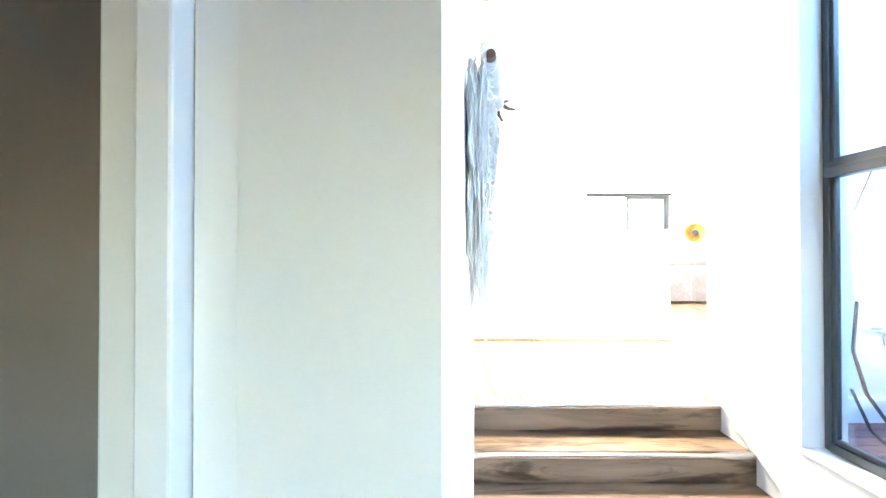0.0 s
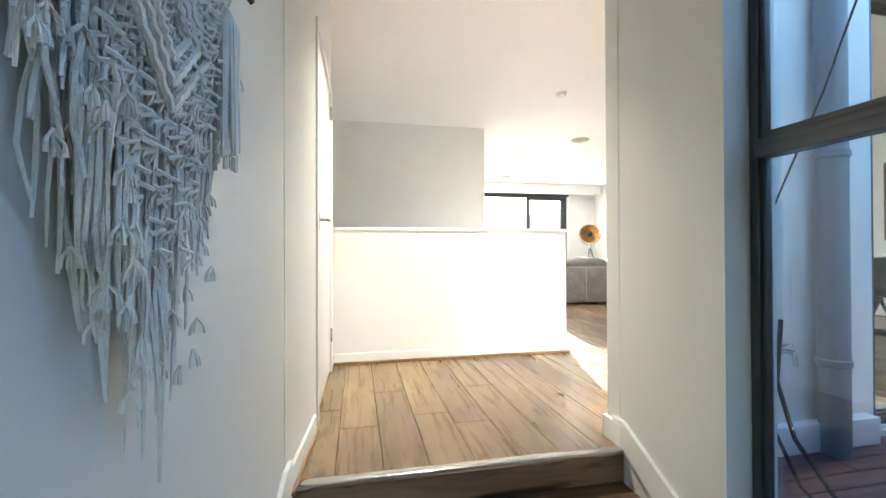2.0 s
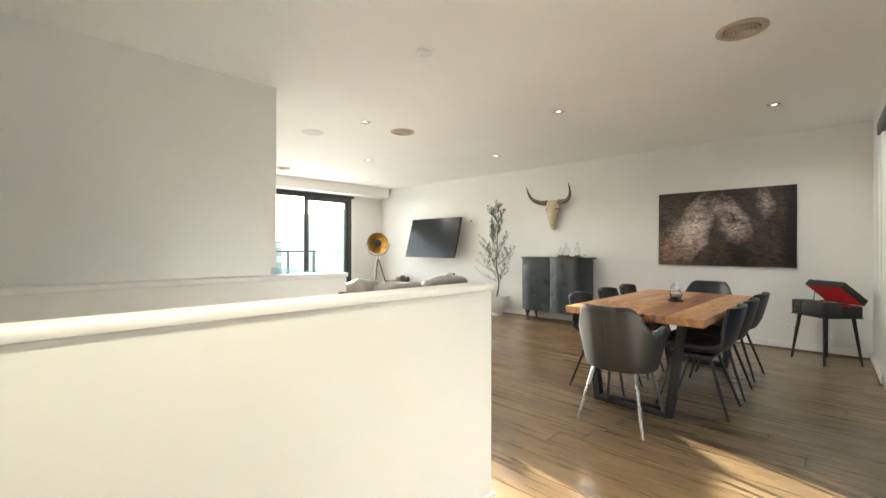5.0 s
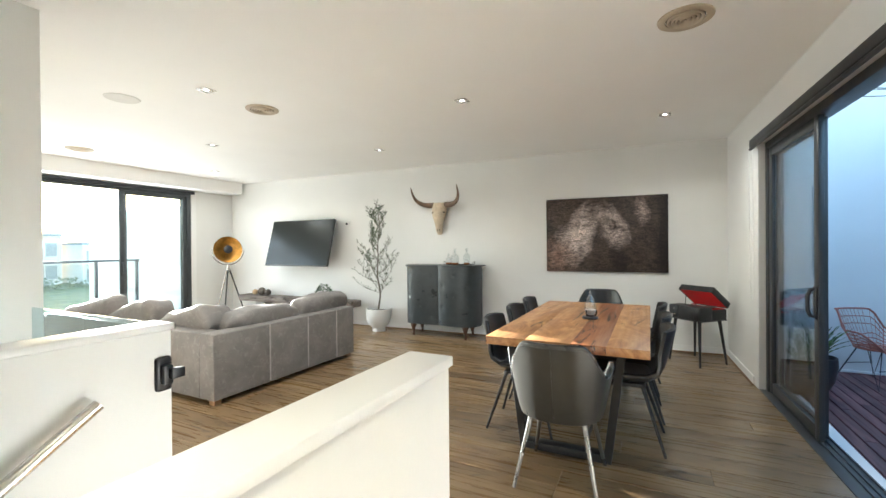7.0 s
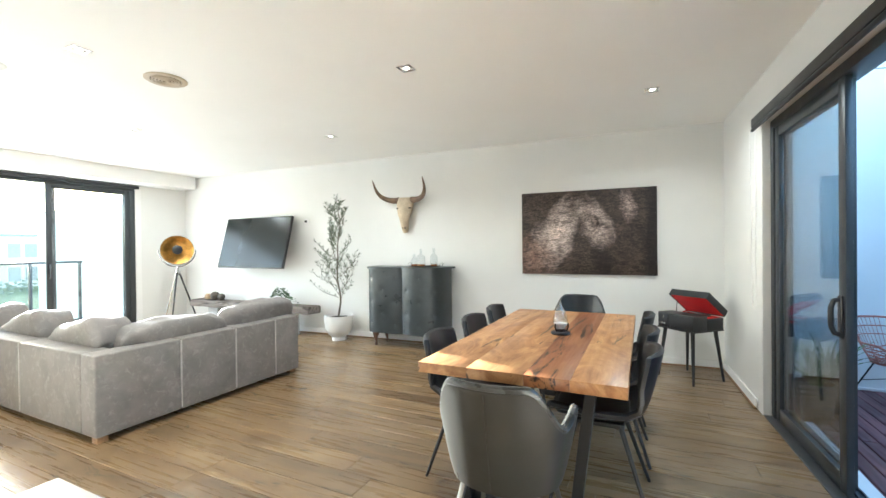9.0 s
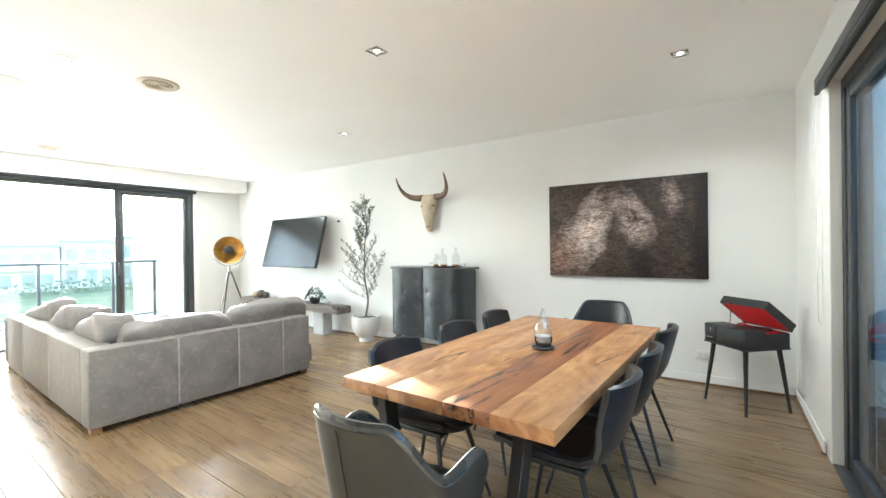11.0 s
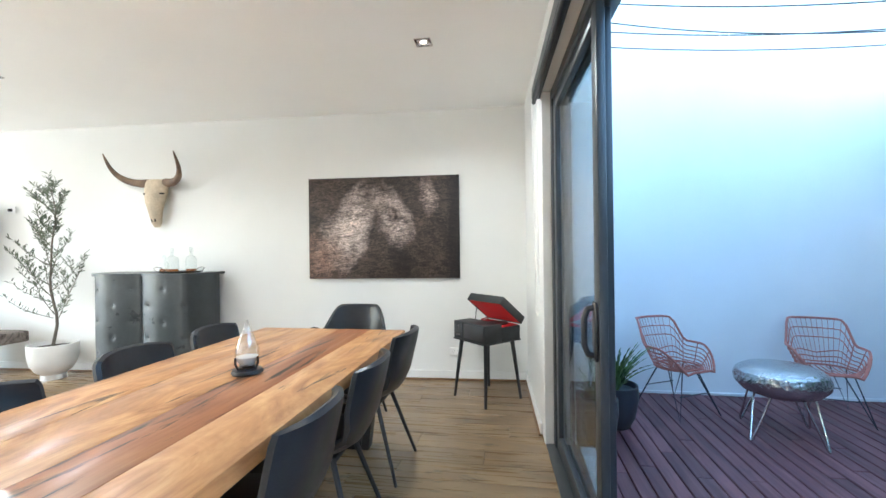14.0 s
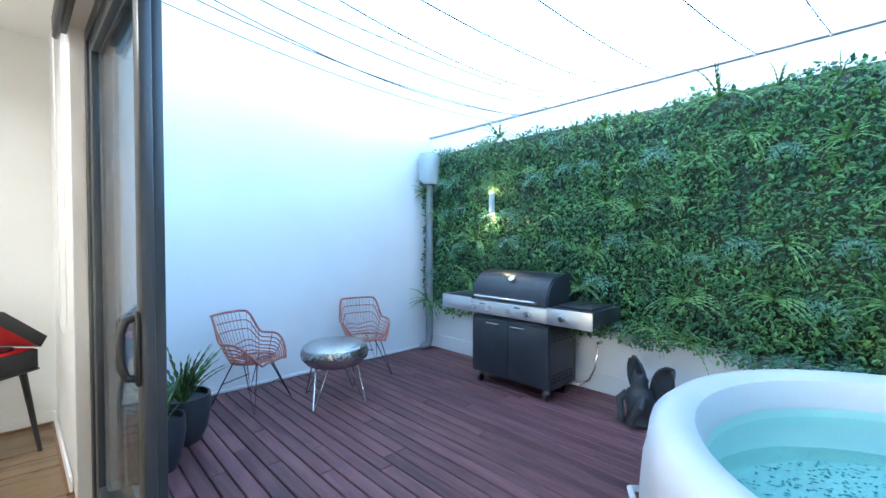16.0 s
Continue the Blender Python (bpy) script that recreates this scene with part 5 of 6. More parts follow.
# tripod lamp
def tripod_lamp():
    t = thing("tripod_lamp", "studio tripod lamp with a dark dish lined in gold", "floor lamp", (6.57, 11.0, 0))
    m = Matrix.Translation((0, 0, 1.34)) @ pose(0, 0, 0, 0, 0, -27) @ pose(0, 0, 0, 82, 0, 0)
    GOLD = plain("gold_leaf", (0.62, 0.33, 0.08), 0.32, 1.0, var=0.3, scale=14, fine=60, relief=0.25)
    bm = lathe([(0.05, -0.10), (0.14, -0.085), (0.21, -0.045), (0.245, 0.0), (0.25, 0.008)], 40)
    bmesh.ops.transform(bm, matrix=m, verts=bm.verts)
    part("dish", bm, STEEL_B, t)
    bm = lathe([(0.0, -0.075), (0.08, -0.072), (0.14, -0.062), (0.20, -0.028), (0.238, 0.006), (0.246, 0.009)], 40)
    bmesh.ops.transform(bm, matrix=m, verts=bm.verts)
    part("lining", bm, GOLD, t, "hammered gold lining")
    bm = lathe([(0.0, -0.07), (0.03, -0.07), (0.03, 0.0), (0.07, 0.015), (0.078, 0.03), (0.05, 0.042), (0.0, 0.046)], 24)
    bmesh.ops.transform(bm, matrix=m, verts=bm.verts)
    part("bulb_cap", bm, STEEL_B, t)
    bm = bmesh.new()
    tube(bm, [(math.cos(math.radians(-27)) * 0.275 * math.cos(a), math.sin(math.radians(-27)) * 0.275 * math.cos(a), 1.34 + 0.29 * math.sin(a)) for a in [math.pi + math.pi * k / 20 for k in range(21)]], 0.010, 8)
    part("yoke", bm, CHROME, t)
    part("stem", bar((0, 0, 0.90), (0, 0, 1.06), 0.02), CHROME, t)
    part("collar", lathe([(0.0, 0.93), (0.035, 0.935), (0.04, 0.97), (0.03, 0.99), (0.0, 0.99)], 18), CHROME, t)
    for k in range(3):
        a = math.radians(100 + 120 * k)
        part("leg", bar((0.02 * math.cos(a), 0.02 * math.sin(a), 0.97), (0.33 * math.cos(a), 0.33 * math.sin(a), 0.0), 0.014, 0.011), STEEL_B if k else CHROME, t)


tripod_lamp()


# record player on splayed legs
def record_player():
    t = thing("record_player", "black suitcase record player with an open red-lined lid on splayed legs", "record player", (6.93, 3.335, 0), 45)
    BLK = hide("black_vinyl", (0.022, 0.024, 0.025), 0.5, (0.04, 0.04, 0.04), 10, 220, 0.1)
    RED = plain("red_lining", (0.62, 0.014, 0.018), 0.7, var=0.15, fine=160, relief=0.1)
    part("plinth", boxed(-0.208, 0.208, -0.205, 0.205, 0.500, 0.512, 0.003), BLK, t)
    part("case", boxed(-0.203, 0.203, -0.20, 0.012, 0.512, 0.626, 0.005), BLK, t)
    part("front_box", boxed(-0.203, 0.203, 0.013, 0.20, 0.512, 0.66, 0.006), BLK, t)
    part("deck", boxed(-0.19, 0.19, -0.19, 0.008, 0.627, 0.632, 0.001), RED, t, "red felt deck")
    part("platter", lathe([(0.0, 0.632), (0.085, 0.632), (0.085, 0.642), (0.0, 0.644)], 32, (-0.05, -0.09, 0)), BLACK_P, t)
    bm = bmesh.new()
    tube(bm, [(0.15, -0.16, 0.634), (0.15, -0.15, 0.652), (0.13, -0.06, 0.650), (0.10, -0.02, 0.645)], 0.006, 8)
    part("tonearm", bm, CHROME, t)
    part("speaker_grille", boxed(-0.19, 0.06, 0.2005, 0.206, 0.53, 0.645, 0.002), BLACK_P, t)
    part("control_plate", boxed(0.08, 0.19, 0.2005, 0.206, 0.525, 0.65, 0.002), STEEL_B, t)
    for x in (0.125, 0.155, 0.185):
        part("knob", bar((x - 0.02, 0.205, 0.555), (x - 0.02, 0.223, 0.555), 0.010, 0.009, 14), CHROME, t)
    part("badge", boxed(0.125, 0.133, 0.2055, 0.2075, 0.605, 0.63), CHROME, t)
    m = Matrix.Translation((0, -0.207, 0.634)) @ pose(0, 0, 0, 38)
    lid = part("lid", boxed(-0.213, 0.213, 0.0, 0.315, 0.062, 0.072, 0.004, 2, m), BLK, t, "black lid propped open")
    for a, b, c, d in ((-0.213, -0.206, 0.0, 0.315), (0.206, 0.213, 0.0, 0.315), (-0.206, 0.206, 0.0, 0.007), (-0.206, 0.206, 0.308, 0.315)):
        part("lid_side", boxed(a, b, c, d, 0.0, 0.063, 0.002, 2, m), BLK, lid)
    part("lid_lining", boxed(-0.205, 0.205, 0.008, 0.307, 0.006, 0.061, 0.0, 2, m), RED, lid, "red lining")
    bm = bmesh.new()
    tube(bm, [(0.195, -0.04, 0.625), m @ Vector((0.195, 0.20, 0.01))], 0.004, 6)
    part("stay", bm, BLACK_P, lid)
    for sx in (-1, 1):
        for sy in (-1, 1):
            part("leg", bar((sx * 0.155, sy * 0.15, 0.502), (sx * 0.202, sy * 0.20, 0.0), 0.019, 0.011, 12), STEEL_B, t)


record_player()


# ---- hall: woven wall hanging ----
def wall_hanging():
    t = thing("macrame_hanging", "white knotted macrame hanging on a driftwood stick", "wall hanging", (-0.004, -0.055, 0))
    COTTON = plain("cotton_cord", (0.92, 0.90, 0.86), 0.9, var=0.12, scale=18, fine=260, relief=0.6)
    DRIFT = plain("driftwood", (0.17, 0.11, 0.075), 0.8, var=0.35, scale=25, fine=90, relief=0.5)
    rng = random.Random(21)

    def wall_x(y):
        return 0.16 + 0.0756 * (y - 0.67)

    bm = bmesh.new()
    tube(bm, [(wall_x(1.40) + 0.03, 1.39, 1.335), (0.265, 1.52, 1.345), (0.285, 1.66, 1.35), (0.31, 1.78, 1.352)], 0.014, 10, radii=[0.012, 0.015, 0.016, 0.014])
    tube(bm, [(0.31, 1.78, 1.352), (0.335, 1.83, 1.36), (0.36, 1.85, 1.356), (0.385, 1.875, 1.362)], 0.008, 8, radii=[0.012, 0.008, 0.006, 0.004])
    tube(bm, [(0.315, 1.79, 1.35), (0.345, 1.845, 1.38), (0.362, 1.87, 1.392)], 0.006, 8, radii=[0.008, 0.006, 0.004])
    tube(bm, [(0.31, 1.785, 1.35), (0.32, 1.82, 1.325), (0.335, 1.84, 1.31)], 0.006, 8, radii=[0.008, 0.006, 0.005])
    bmesh.ops.translate(bm, verts=bm.verts, vec=(0.035, -0.01, 0.0))
    part("stick", bm, DRIFT, t, "brown driftwood stick")
    wrap = bmesh.new()
    for k in range(26):
        f = k / 25
        y = 1.42 + 0.37 * f
        c = Vector((0.280 + 0.065 * f, y - 0.01, 1.338 + 0.014 * f))
        if rng.random() < 0.86:
            tube(wrap, [c + Vector((0.019 * math.cos(a), rng.uniform(-0.001, 0.001), 0.019 * math.sin(a))) for a in [6.28 * q / 12 for q in range(12)]], 0.0055, 6, closed=True)
    part("wrapping", wrap, COTTON, t)["kind"] = "stuff"
    bm = bmesh.new()
    tube(bm, [(0.25, 1.45, 1.35), (0.24, 1.60, 2.05)], 0.003, 6)
    tube(bm, [(0.30, 1.74, 1.37), (0.24, 1.61, 2.05)], 0.003, 6)
    part("hanger", bm, COTTON, t)

    def bottom(y):
        if y < 1.48:
            return 1.04
        if y > 1.80:
            return 1.03 if y > 1.85 else 0.9
        return 0.60 + 0.36 * abs((y - 1.66) / 0.17) ** 1.1

    cords = bmesh.new()
    for k in range(230):
        y = rng.uniform(1.40, 1.88)
        f = min(1, max(0, (y - 1.42) / 0.37))
        top = 1.338 + 0.014 * f if y < 1.80 else 1.29
        lo = bottom(y) + rng.uniform(-0.02, 0.16) * (1 if rng.random() < 0.6 else 2.2)
        x = wall_x(y) + rng.uniform(0.010, 0.062)
        n = 9
        pts = []
        ph, am = rng.uniform(0, 6), rng.uniform(0.002, 0.008)
        for q in range(n):
            g = q / (n - 1)
            pts.append((x + am * math.sin(ph + g * 9), y + am * 1.4 * math.sin(ph * 2 + g * 11) + (1.66 - y) * 0.10 * g, top + (lo - top) * g))
        r = rng.uniform(0.0022, 0.0042)
        tube(cords, pts, r, 5, radii=[r] * (n - 1) + [r * 0.7])
    part("fringe", cords, COTTON, t)
    # twisted knot columns
    knots = bmesh.new()
    for k in range(14):
        y = 1.44 + 0.41 * k / 13
        f = min(1, max(0, (y - 1.42) / 0.37))
        top, lo = 1.32 + 0.014 * f, max(bottom(y) + 0.20, 0.84)
        z = top
        while z > lo:
            s = 0.011 if int(z * 60) % 2 else -0.011
            x = wall_x(y) + 0.062 + rng.uniform(-0.006, 0.012)
            tube(knots, [(x, y + (1.66 - y) * 0.1 * (top - z) - 0.012, z), (x + 0.010, y + (1.66 - y) * 0.1 * (top - z), z + s * 0.5), (x, y + (1.66 - y) * 0.1 * (top - z) + 0.012, z - 0.004)], 0.0032, 5)
            z -= 0.013 if z > 1.0 else 0.02
    for d in range(3):
        w = 0.125 - 0.036 * d
        for s0, s1 in (((-1, 0), (0, 1)), ((0, 1), (1, 0)), ((1, 0), (0, -1)), ((0, -1), (-1, 0))):
            pa = Vector((wall_x(1.63) + 0.082, 1.64 + s0[0] * w, 1.17 + s0[1] * w * 0.95))
            pb = Vector((wall_x(1.63) + 0.082, 1.64 + s1[0] * w, 1.17 + s1[1] * w * 0.95))
            tube(knots, [pa.lerp(pb, q / 10) + Vector((0.003 * (q % 2), 0, 0)) for q in range(11)], 0.0058, 6)
    part("knotwork", knots, COTTON, t, "knotted diamond pattern")
    tuft = bmesh.new()
    for k in range(120):
        y = 1.66 + rng.uniform(-0.24, 0.22)
        z = bottom(y) + 0.02 + 0.42 * rng.random() ** 1.4
        x = wall_x(y) + rng.uniform(0.03, 0.085)
        for q in range(5):
            a = rng.uniform(0, 6.28)
            tube(tuft, [(x, y, z), (x + 0.008 * math.cos(a), y + 0.012 * math.sin(a), z - 0.012), (x + 0.010 * math.cos(a), y + 0.013 * math.sin(a), z - 0.024)], 0.0022, 4)
    part("frayed_fringe", tuft, COTTON, t, "frayed cord ends")["kind"] = "stuff"
    bm = bmesh.new()
    for k in range(22):
        a = 6.28 * k / 22
        y, x = 1.845 + 0.028 * math.sin(a), 0.325 + 0.016 * math.cos(a)
        tube(bm, [(0.325, 1.845, 1.30), (x, y, 1.265), (x + rng.uniform(-0.005, 0.005), y + rng.uniform(-0.01, 0.01), 1.03 + rng.uniform(-0.02, 0.05))], 0.004, 5)
    part("side_tassel", bm, COTTON, t, "blush pink cord tassel")


wall_hanging()
# ---- balcony and the view ----
bm = bmesh.new()
box(bm, 2.2, 7.4, 11.70, 13.45, -0.35, -0.02)
setting("balcony_floor", bm, plain("pale_paving", (0.48, 0.46, 0.43), 0.7, var=0.1, scale=4), "pale tiled balcony floor", "balcony")
t = thing("balcony_railing", "dark aluminium balcony railing with clear glass panels", "railing")
part("top_rail", boxed(2.25, 6.2, 13.22, 13.27, 1.12, 1.16, 0.005), ALU, t)
part("bottom_rail", boxed(2.25, 6.2, 13.23, 13.26, 0.06, 0.09, 0.004), ALU, t)
for x in (3.38, 4.40, 5.45, 6.15, 2.4):
    part("post", boxed(x - 0.022, x + 0.022, 13.22, 13.27, -0.02, 1.12, 0.004), ALU, t)
for a, b in ((2.43, 3.35), (3.41, 4.37), (4.43, 5.42), (5.48, 6.12)):
    g = part("pane", boxed(a, b, 13.24, 13.25, 0.10, 1.10), GLASS, t, "clear glass panel", False)
    g.visible_shadow = False
t = thing("balcony_post", "tall dark steel balcony post", "post", (3.72, 13.12, -0.02))
part("column", boxed(-0.045, 0.045, -0.045, 0.045, 0.0, 3.0, 0.004), ALU, t)
for z in (0.7, 1.5, 2.2):
    part("bracket", boxed(-0.055, 0.055, -0.05, 0.05, z, z + 0.02, 0.002), GLOSS, t)
bm = bmesh.new()
box(bm, 6.95, 7.2, 11.70, 17.0, -3.2, 2.3)
setting("wall_neighbour", bm, RENDER_W, "white rendered dividing wall beside the balcony", "wall")

rngb = random.Random(5)
# sun glare over the park is put into these pale facades and panes
FACADES = [plain("facade_a", (0.84, 0.80, 0.74), 0.8), plain("facade_b", (0.74, 0.69, 0.62), 0.8), plain("facade_c", (0.80, 0.72, 0.64), 0.8)]
ROOF = plain("metal_roof", (0.4, 0.42, 0.44), 0.6, 0.1)
PANE_D = plain("glare_paled_window", (0.44, 0.42, 0.39), 0.45, relief=0.0)


def town_house(x, y, w, h, k):
    t = thing("town_house", "two-storey flat-roofed town house across the park", "house", (x, y, -3.2), 0, "houses across the park")
    part("wall", boxed(-w / 2, w / 2, 0, 8, 0, h), FACADES[k % 3], t, "", False)
    part("roof", boxed(-w / 2 - 0.3, w / 2 + 0.3, -0.5, 8.3, h, h + 0.35), ROOF, t, "", False)
    part("balcony", boxed(-w * 0.45, w * 0.1, -1.3, 0, h * 0.48, h * 0.48 + 0.25), FACADES[(k + 1) % 3], t, "", False)
    for zz in (h * 0.12, h * 0.58):
        for xx in (-0.33, 0.02, 0.3):
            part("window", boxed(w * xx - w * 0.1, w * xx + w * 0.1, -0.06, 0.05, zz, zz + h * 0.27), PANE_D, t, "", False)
    return t


for k in range(16):
    town_house(-24 + k * 6.2, 70 + (k % 3) * 2.0, 5.6, 5.2 + 0.6 * ((k * 7) % 3), k)
# hedge and fence in front of the houses, leaf colour paled for the glare
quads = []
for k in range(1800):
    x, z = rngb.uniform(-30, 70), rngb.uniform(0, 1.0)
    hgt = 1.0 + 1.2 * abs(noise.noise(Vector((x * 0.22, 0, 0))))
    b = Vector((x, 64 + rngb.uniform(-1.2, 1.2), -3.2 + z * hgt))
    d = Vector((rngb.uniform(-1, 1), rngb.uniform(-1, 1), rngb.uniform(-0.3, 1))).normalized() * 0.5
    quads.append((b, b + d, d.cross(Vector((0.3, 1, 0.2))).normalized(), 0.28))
ob = new("far_shrubs", leaf_mesh("far_shrubs", quads, leaf_material("paled_shrub_leaf", (0.30, 0.30, 0.22), (0.42, 0.41, 0.32))))
tagged(ob, "shrubs paled with glare along the far side of the park", "shrubs", kind="stuff")

# ---- courtyard ----
# unseen parapet and hall roof, added to block low sun from the courtyard
bm = bmesh.new()
box(bm, 1.75, 7.6, 2.55, 2.735, CEIL_Z, 3.75)
box(bm, -2.8, 1.75, -2.0, 2.735, CEIL_Z + 0.1, 3.2)
setting("wall_shade_parapet", bm, RENDER_W, "unseen white parapet added to keep the sun off the courtyard", "parapet")
bm = bmesh.new()
box(bm, 7.397, 7.6, -2.5, -0.752, -0.4, 3.45)
setting("wall_neighbour_south", bm, RENDER_W, "white rendered neighbouring wall", "wall")

FERN = leaf_material("fern_leaf", (0.06, 0.15, 0.105), (0.14, 0.29, 0.20), 0.6)
IVY = leaf_material("ivy_leaf", (0.022, 0.085, 0.036), (0.13, 0.30, 0.11), 0.36, 1.0)


def vertical_garden():
    t = thing("vertical_garden", "dense artificial green plant wall of ivy and ferns", "plant wall")
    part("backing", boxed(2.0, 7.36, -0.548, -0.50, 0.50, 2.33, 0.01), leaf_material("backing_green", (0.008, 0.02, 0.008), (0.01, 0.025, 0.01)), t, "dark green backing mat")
    rng = random.Random(31)
    quads = []
    for k in range(38000):
        x = rng.uniform(2.9, 7.37)
        z = rng.uniform(0.44, 2.34) + 0.03 * math.sin(x * 9)
        dep = rng.random() ** 0.6
        y = -0.50 + 0.09 * dep + 0.03 * noise.noise(Vector((x * 3, 0, z * 3)))
        a = rng.uniform(0, 6.28)
        d = Vector((math.cos(a), rng.uniform(0.1, 0.9), math.sin(a) - 0.25)).normalized()
        L = rng.uniform(0.018, 0.036) if rng.random() < 0.7 else rng.uniform(0.036, 0.062)
        b = Vector((x, y, z))
        quads.append((b, b + d * L, d.cross(Vector((rng.uniform(-0.4, 0.4), 1, rng.uniform(-0.4, 0.4)))).normalized(), L * rng.uniform(0.32, 0.62)))
    ob = new("ivy_leaves", leaf_mesh("ivy_leaves", quads, IVY))
    ob.parent = t
    ob["kind"] = "stuff"
    # clumps of drooping fern and spiky grass fronds
    meshes = []
    for v in range(6):
        q = []
        rg = random.Random(50 + v)
        fern = v < 3
        for f in range(4 if fern else 18):
            a = -0.95 + 1.9 * f / 3 + rg.uniform(-0.18, 0.18) if fern else rg.uniform(-2.6, 2.6)
            L = rg.uniform(0.15, 0.23) if fern else rg.uniform(0.16, 0.27)
            p, d = Vector((0, 0.02, 0)), Vector((math.sin(a) * (0.9 if fern else 1.0), 0.55, 0.1 if fern else 0.2 + 0.6 * math.cos(a)))
            d.normalize()
            n = 7
            for s in range(n):
                nx = p + d * L / n
                if fern:
                    for sg in (-1, 1):
                        side = d.cross(Vector((0, 1, 0.2))).normalized() * sg
                        w = 0.026 * math.sin((s + 1.5) / (n + 1) * math.pi) + 0.006
                        q.append((p, p + side * w + d * 0.022, d, 0.017))
                else:
                    q.append((p, nx + d * 0.008, d.cross(Vector((0.1, 0.4, 1))).normalized(), 0.021 * (1.1 - s / n)))
                d = (d + Vector((0, -0.04, -0.38 if fern else -0.19))).normalized()
                p = nx
        meshes.append(leaf_mesh("fern_clump" if fern else "grass_clump", q, FERN if fern else leaf_material("grass_frond_%d" % v, (0.06, 0.16, 0.04), (0.19, 0.37, 0.11))))
    k = 0
    for row in range(6):
        for col in range(17):
            x = 3.0 + col * 0.265 + (0.13 if row % 2 else 0) + rng.uniform(-0.06, 0.06)
            z = 0.58 + row * 0.335 + rng.uniform(-0.07, 0.07)
            if x > 7.25 or rng.random() < 0.12:
                continue
            me = meshes[rng.randrange(6)]
            c = new(me.name.split(".")[0], me)
            c.matrix_basis = Matrix.Translation((x, -0.37, z)) @ pose(0, 0, 0, 0, rng.uniform(-20, 20), rng.uniform(-20, 20)) @ Matrix.Scale(rng.uniform(0.85, 1.35), 4)
            c.parent = t
            k += 1


vertical_garden()

# downpipe with rainwater head
t = thing("downpipe", "grey painted downpipe with a cylindrical rainwater head", "downpipe", (7.22, -0.38, 0))
GREY_P = plain("blue_grey_paint", (0.20, 0.235, 0.27), 0.45, var=0.06)
part("head", lathe([(0.0, 1.95), (0.125, 1.95), (0.13, 1.96), (0.13, 2.31), (0.125, 2.325), (0.0, 2.325)], 28), plain("pale_grey_paint", (0.33, 0.40, 0.42), 0.45, var=0.06), t)
part("pipe", bar((0, 0, 0.06), (0, 0, 1.96), 0.042, 0.042, 16), GREY_P, t)
part("joint", lathe([(0.048, 0.36), (0.05, 0.37), (0.05, 0.41), (0.048, 0.42)], 18), GREY_P, t)
bm = bmesh.new()
tube(bm, [(0, 0, 0.10), (0.0, 0.01, 0.03), (0.04, 0.03, -0.02), (0.09, 0.05, -0.035)], 0.042, 14)
part("shoe", bm, GREY_P, t)
for z in (0.9, 1.6):
    part("bracket", lathe([(0.046, z), (0.049, z + 0.005), (0.049, z + 0.03), (0.046, z + 0.035)], 18), GREY_P, t)
t = thing("house_downpipe", "dark grey downpipe on the house wall", "downpipe", (2.69, 2.50, DECK_Z))
part("pipe", bar((0, 0, 0.0), (0, 0, 3.2), 0.06, 0.06, 16), GREY_P, t)
for z in (0.4, 1.35, 2.2):
    part("bracket", lathe([(0.063, z), (0.067, z + 0.005), (0.067, z + 0.03), (0.063, z + 0.035)], 18), GREY_P, t)
t = thing("garden_tap", "small brass garden tap on the house wall", "tap", (2.42, 2.575, 0.42))
part("body", bar((0, 0, 0), (0, -0.12, 0), 0.012, 0.012), CHROME, t)
part("spout", bar((0, -0.11, 0), (0, -0.12, -0.06), 0.010, 0.009), CHROME, t)
part("handle", boxed(-0.03, 0.03, -0.085, -0.07, 0.02, 0.032, 0.003), CHROME, t)
t = thing("wall_light", "slim tubular up and down wall light on the plant wall", "wall light", (6.24, -0.38, 1.66))
part("tube", lathe([(0.0, -0.10), (0.03, -0.10), (0.03, 0.12), (0.0, 0.12)], 18), plain("pale_fitting", (0.55, 0.6, 0.62), 0.4), t)
part("lamp_end", lathe([(0.0, -0.106), (0.026, -0.106), (0.026, -0.101), (0.0, -0.101)], 16), glow("warm_lamp", (1.0, 0.72, 0.32), 3), t, "warm glowing end")
part("lamp_end", lathe([(0.0, 0.121), (0.026, 0.121), (0.026, 0.125), (0.0, 0.125)], 16), glow("warm_lamp_up", (1.0, 0.72, 0.32), 2), t, "warm glowing end")
for z, e, tz in ((-0.115, 0.35, 1.0), (0.135, 0.12, 2.4)):
    lp = new("wall_light_lamp", bpy.data.lights.new("wall_light_lamp", "POINT"))
    lp.data.energy, lp.data.color, lp.data.shadow_soft_size = e, (1.0, 0.72, 0.36), 0.02
    lp.location = (6.24, -0.36, 1.66 + z)


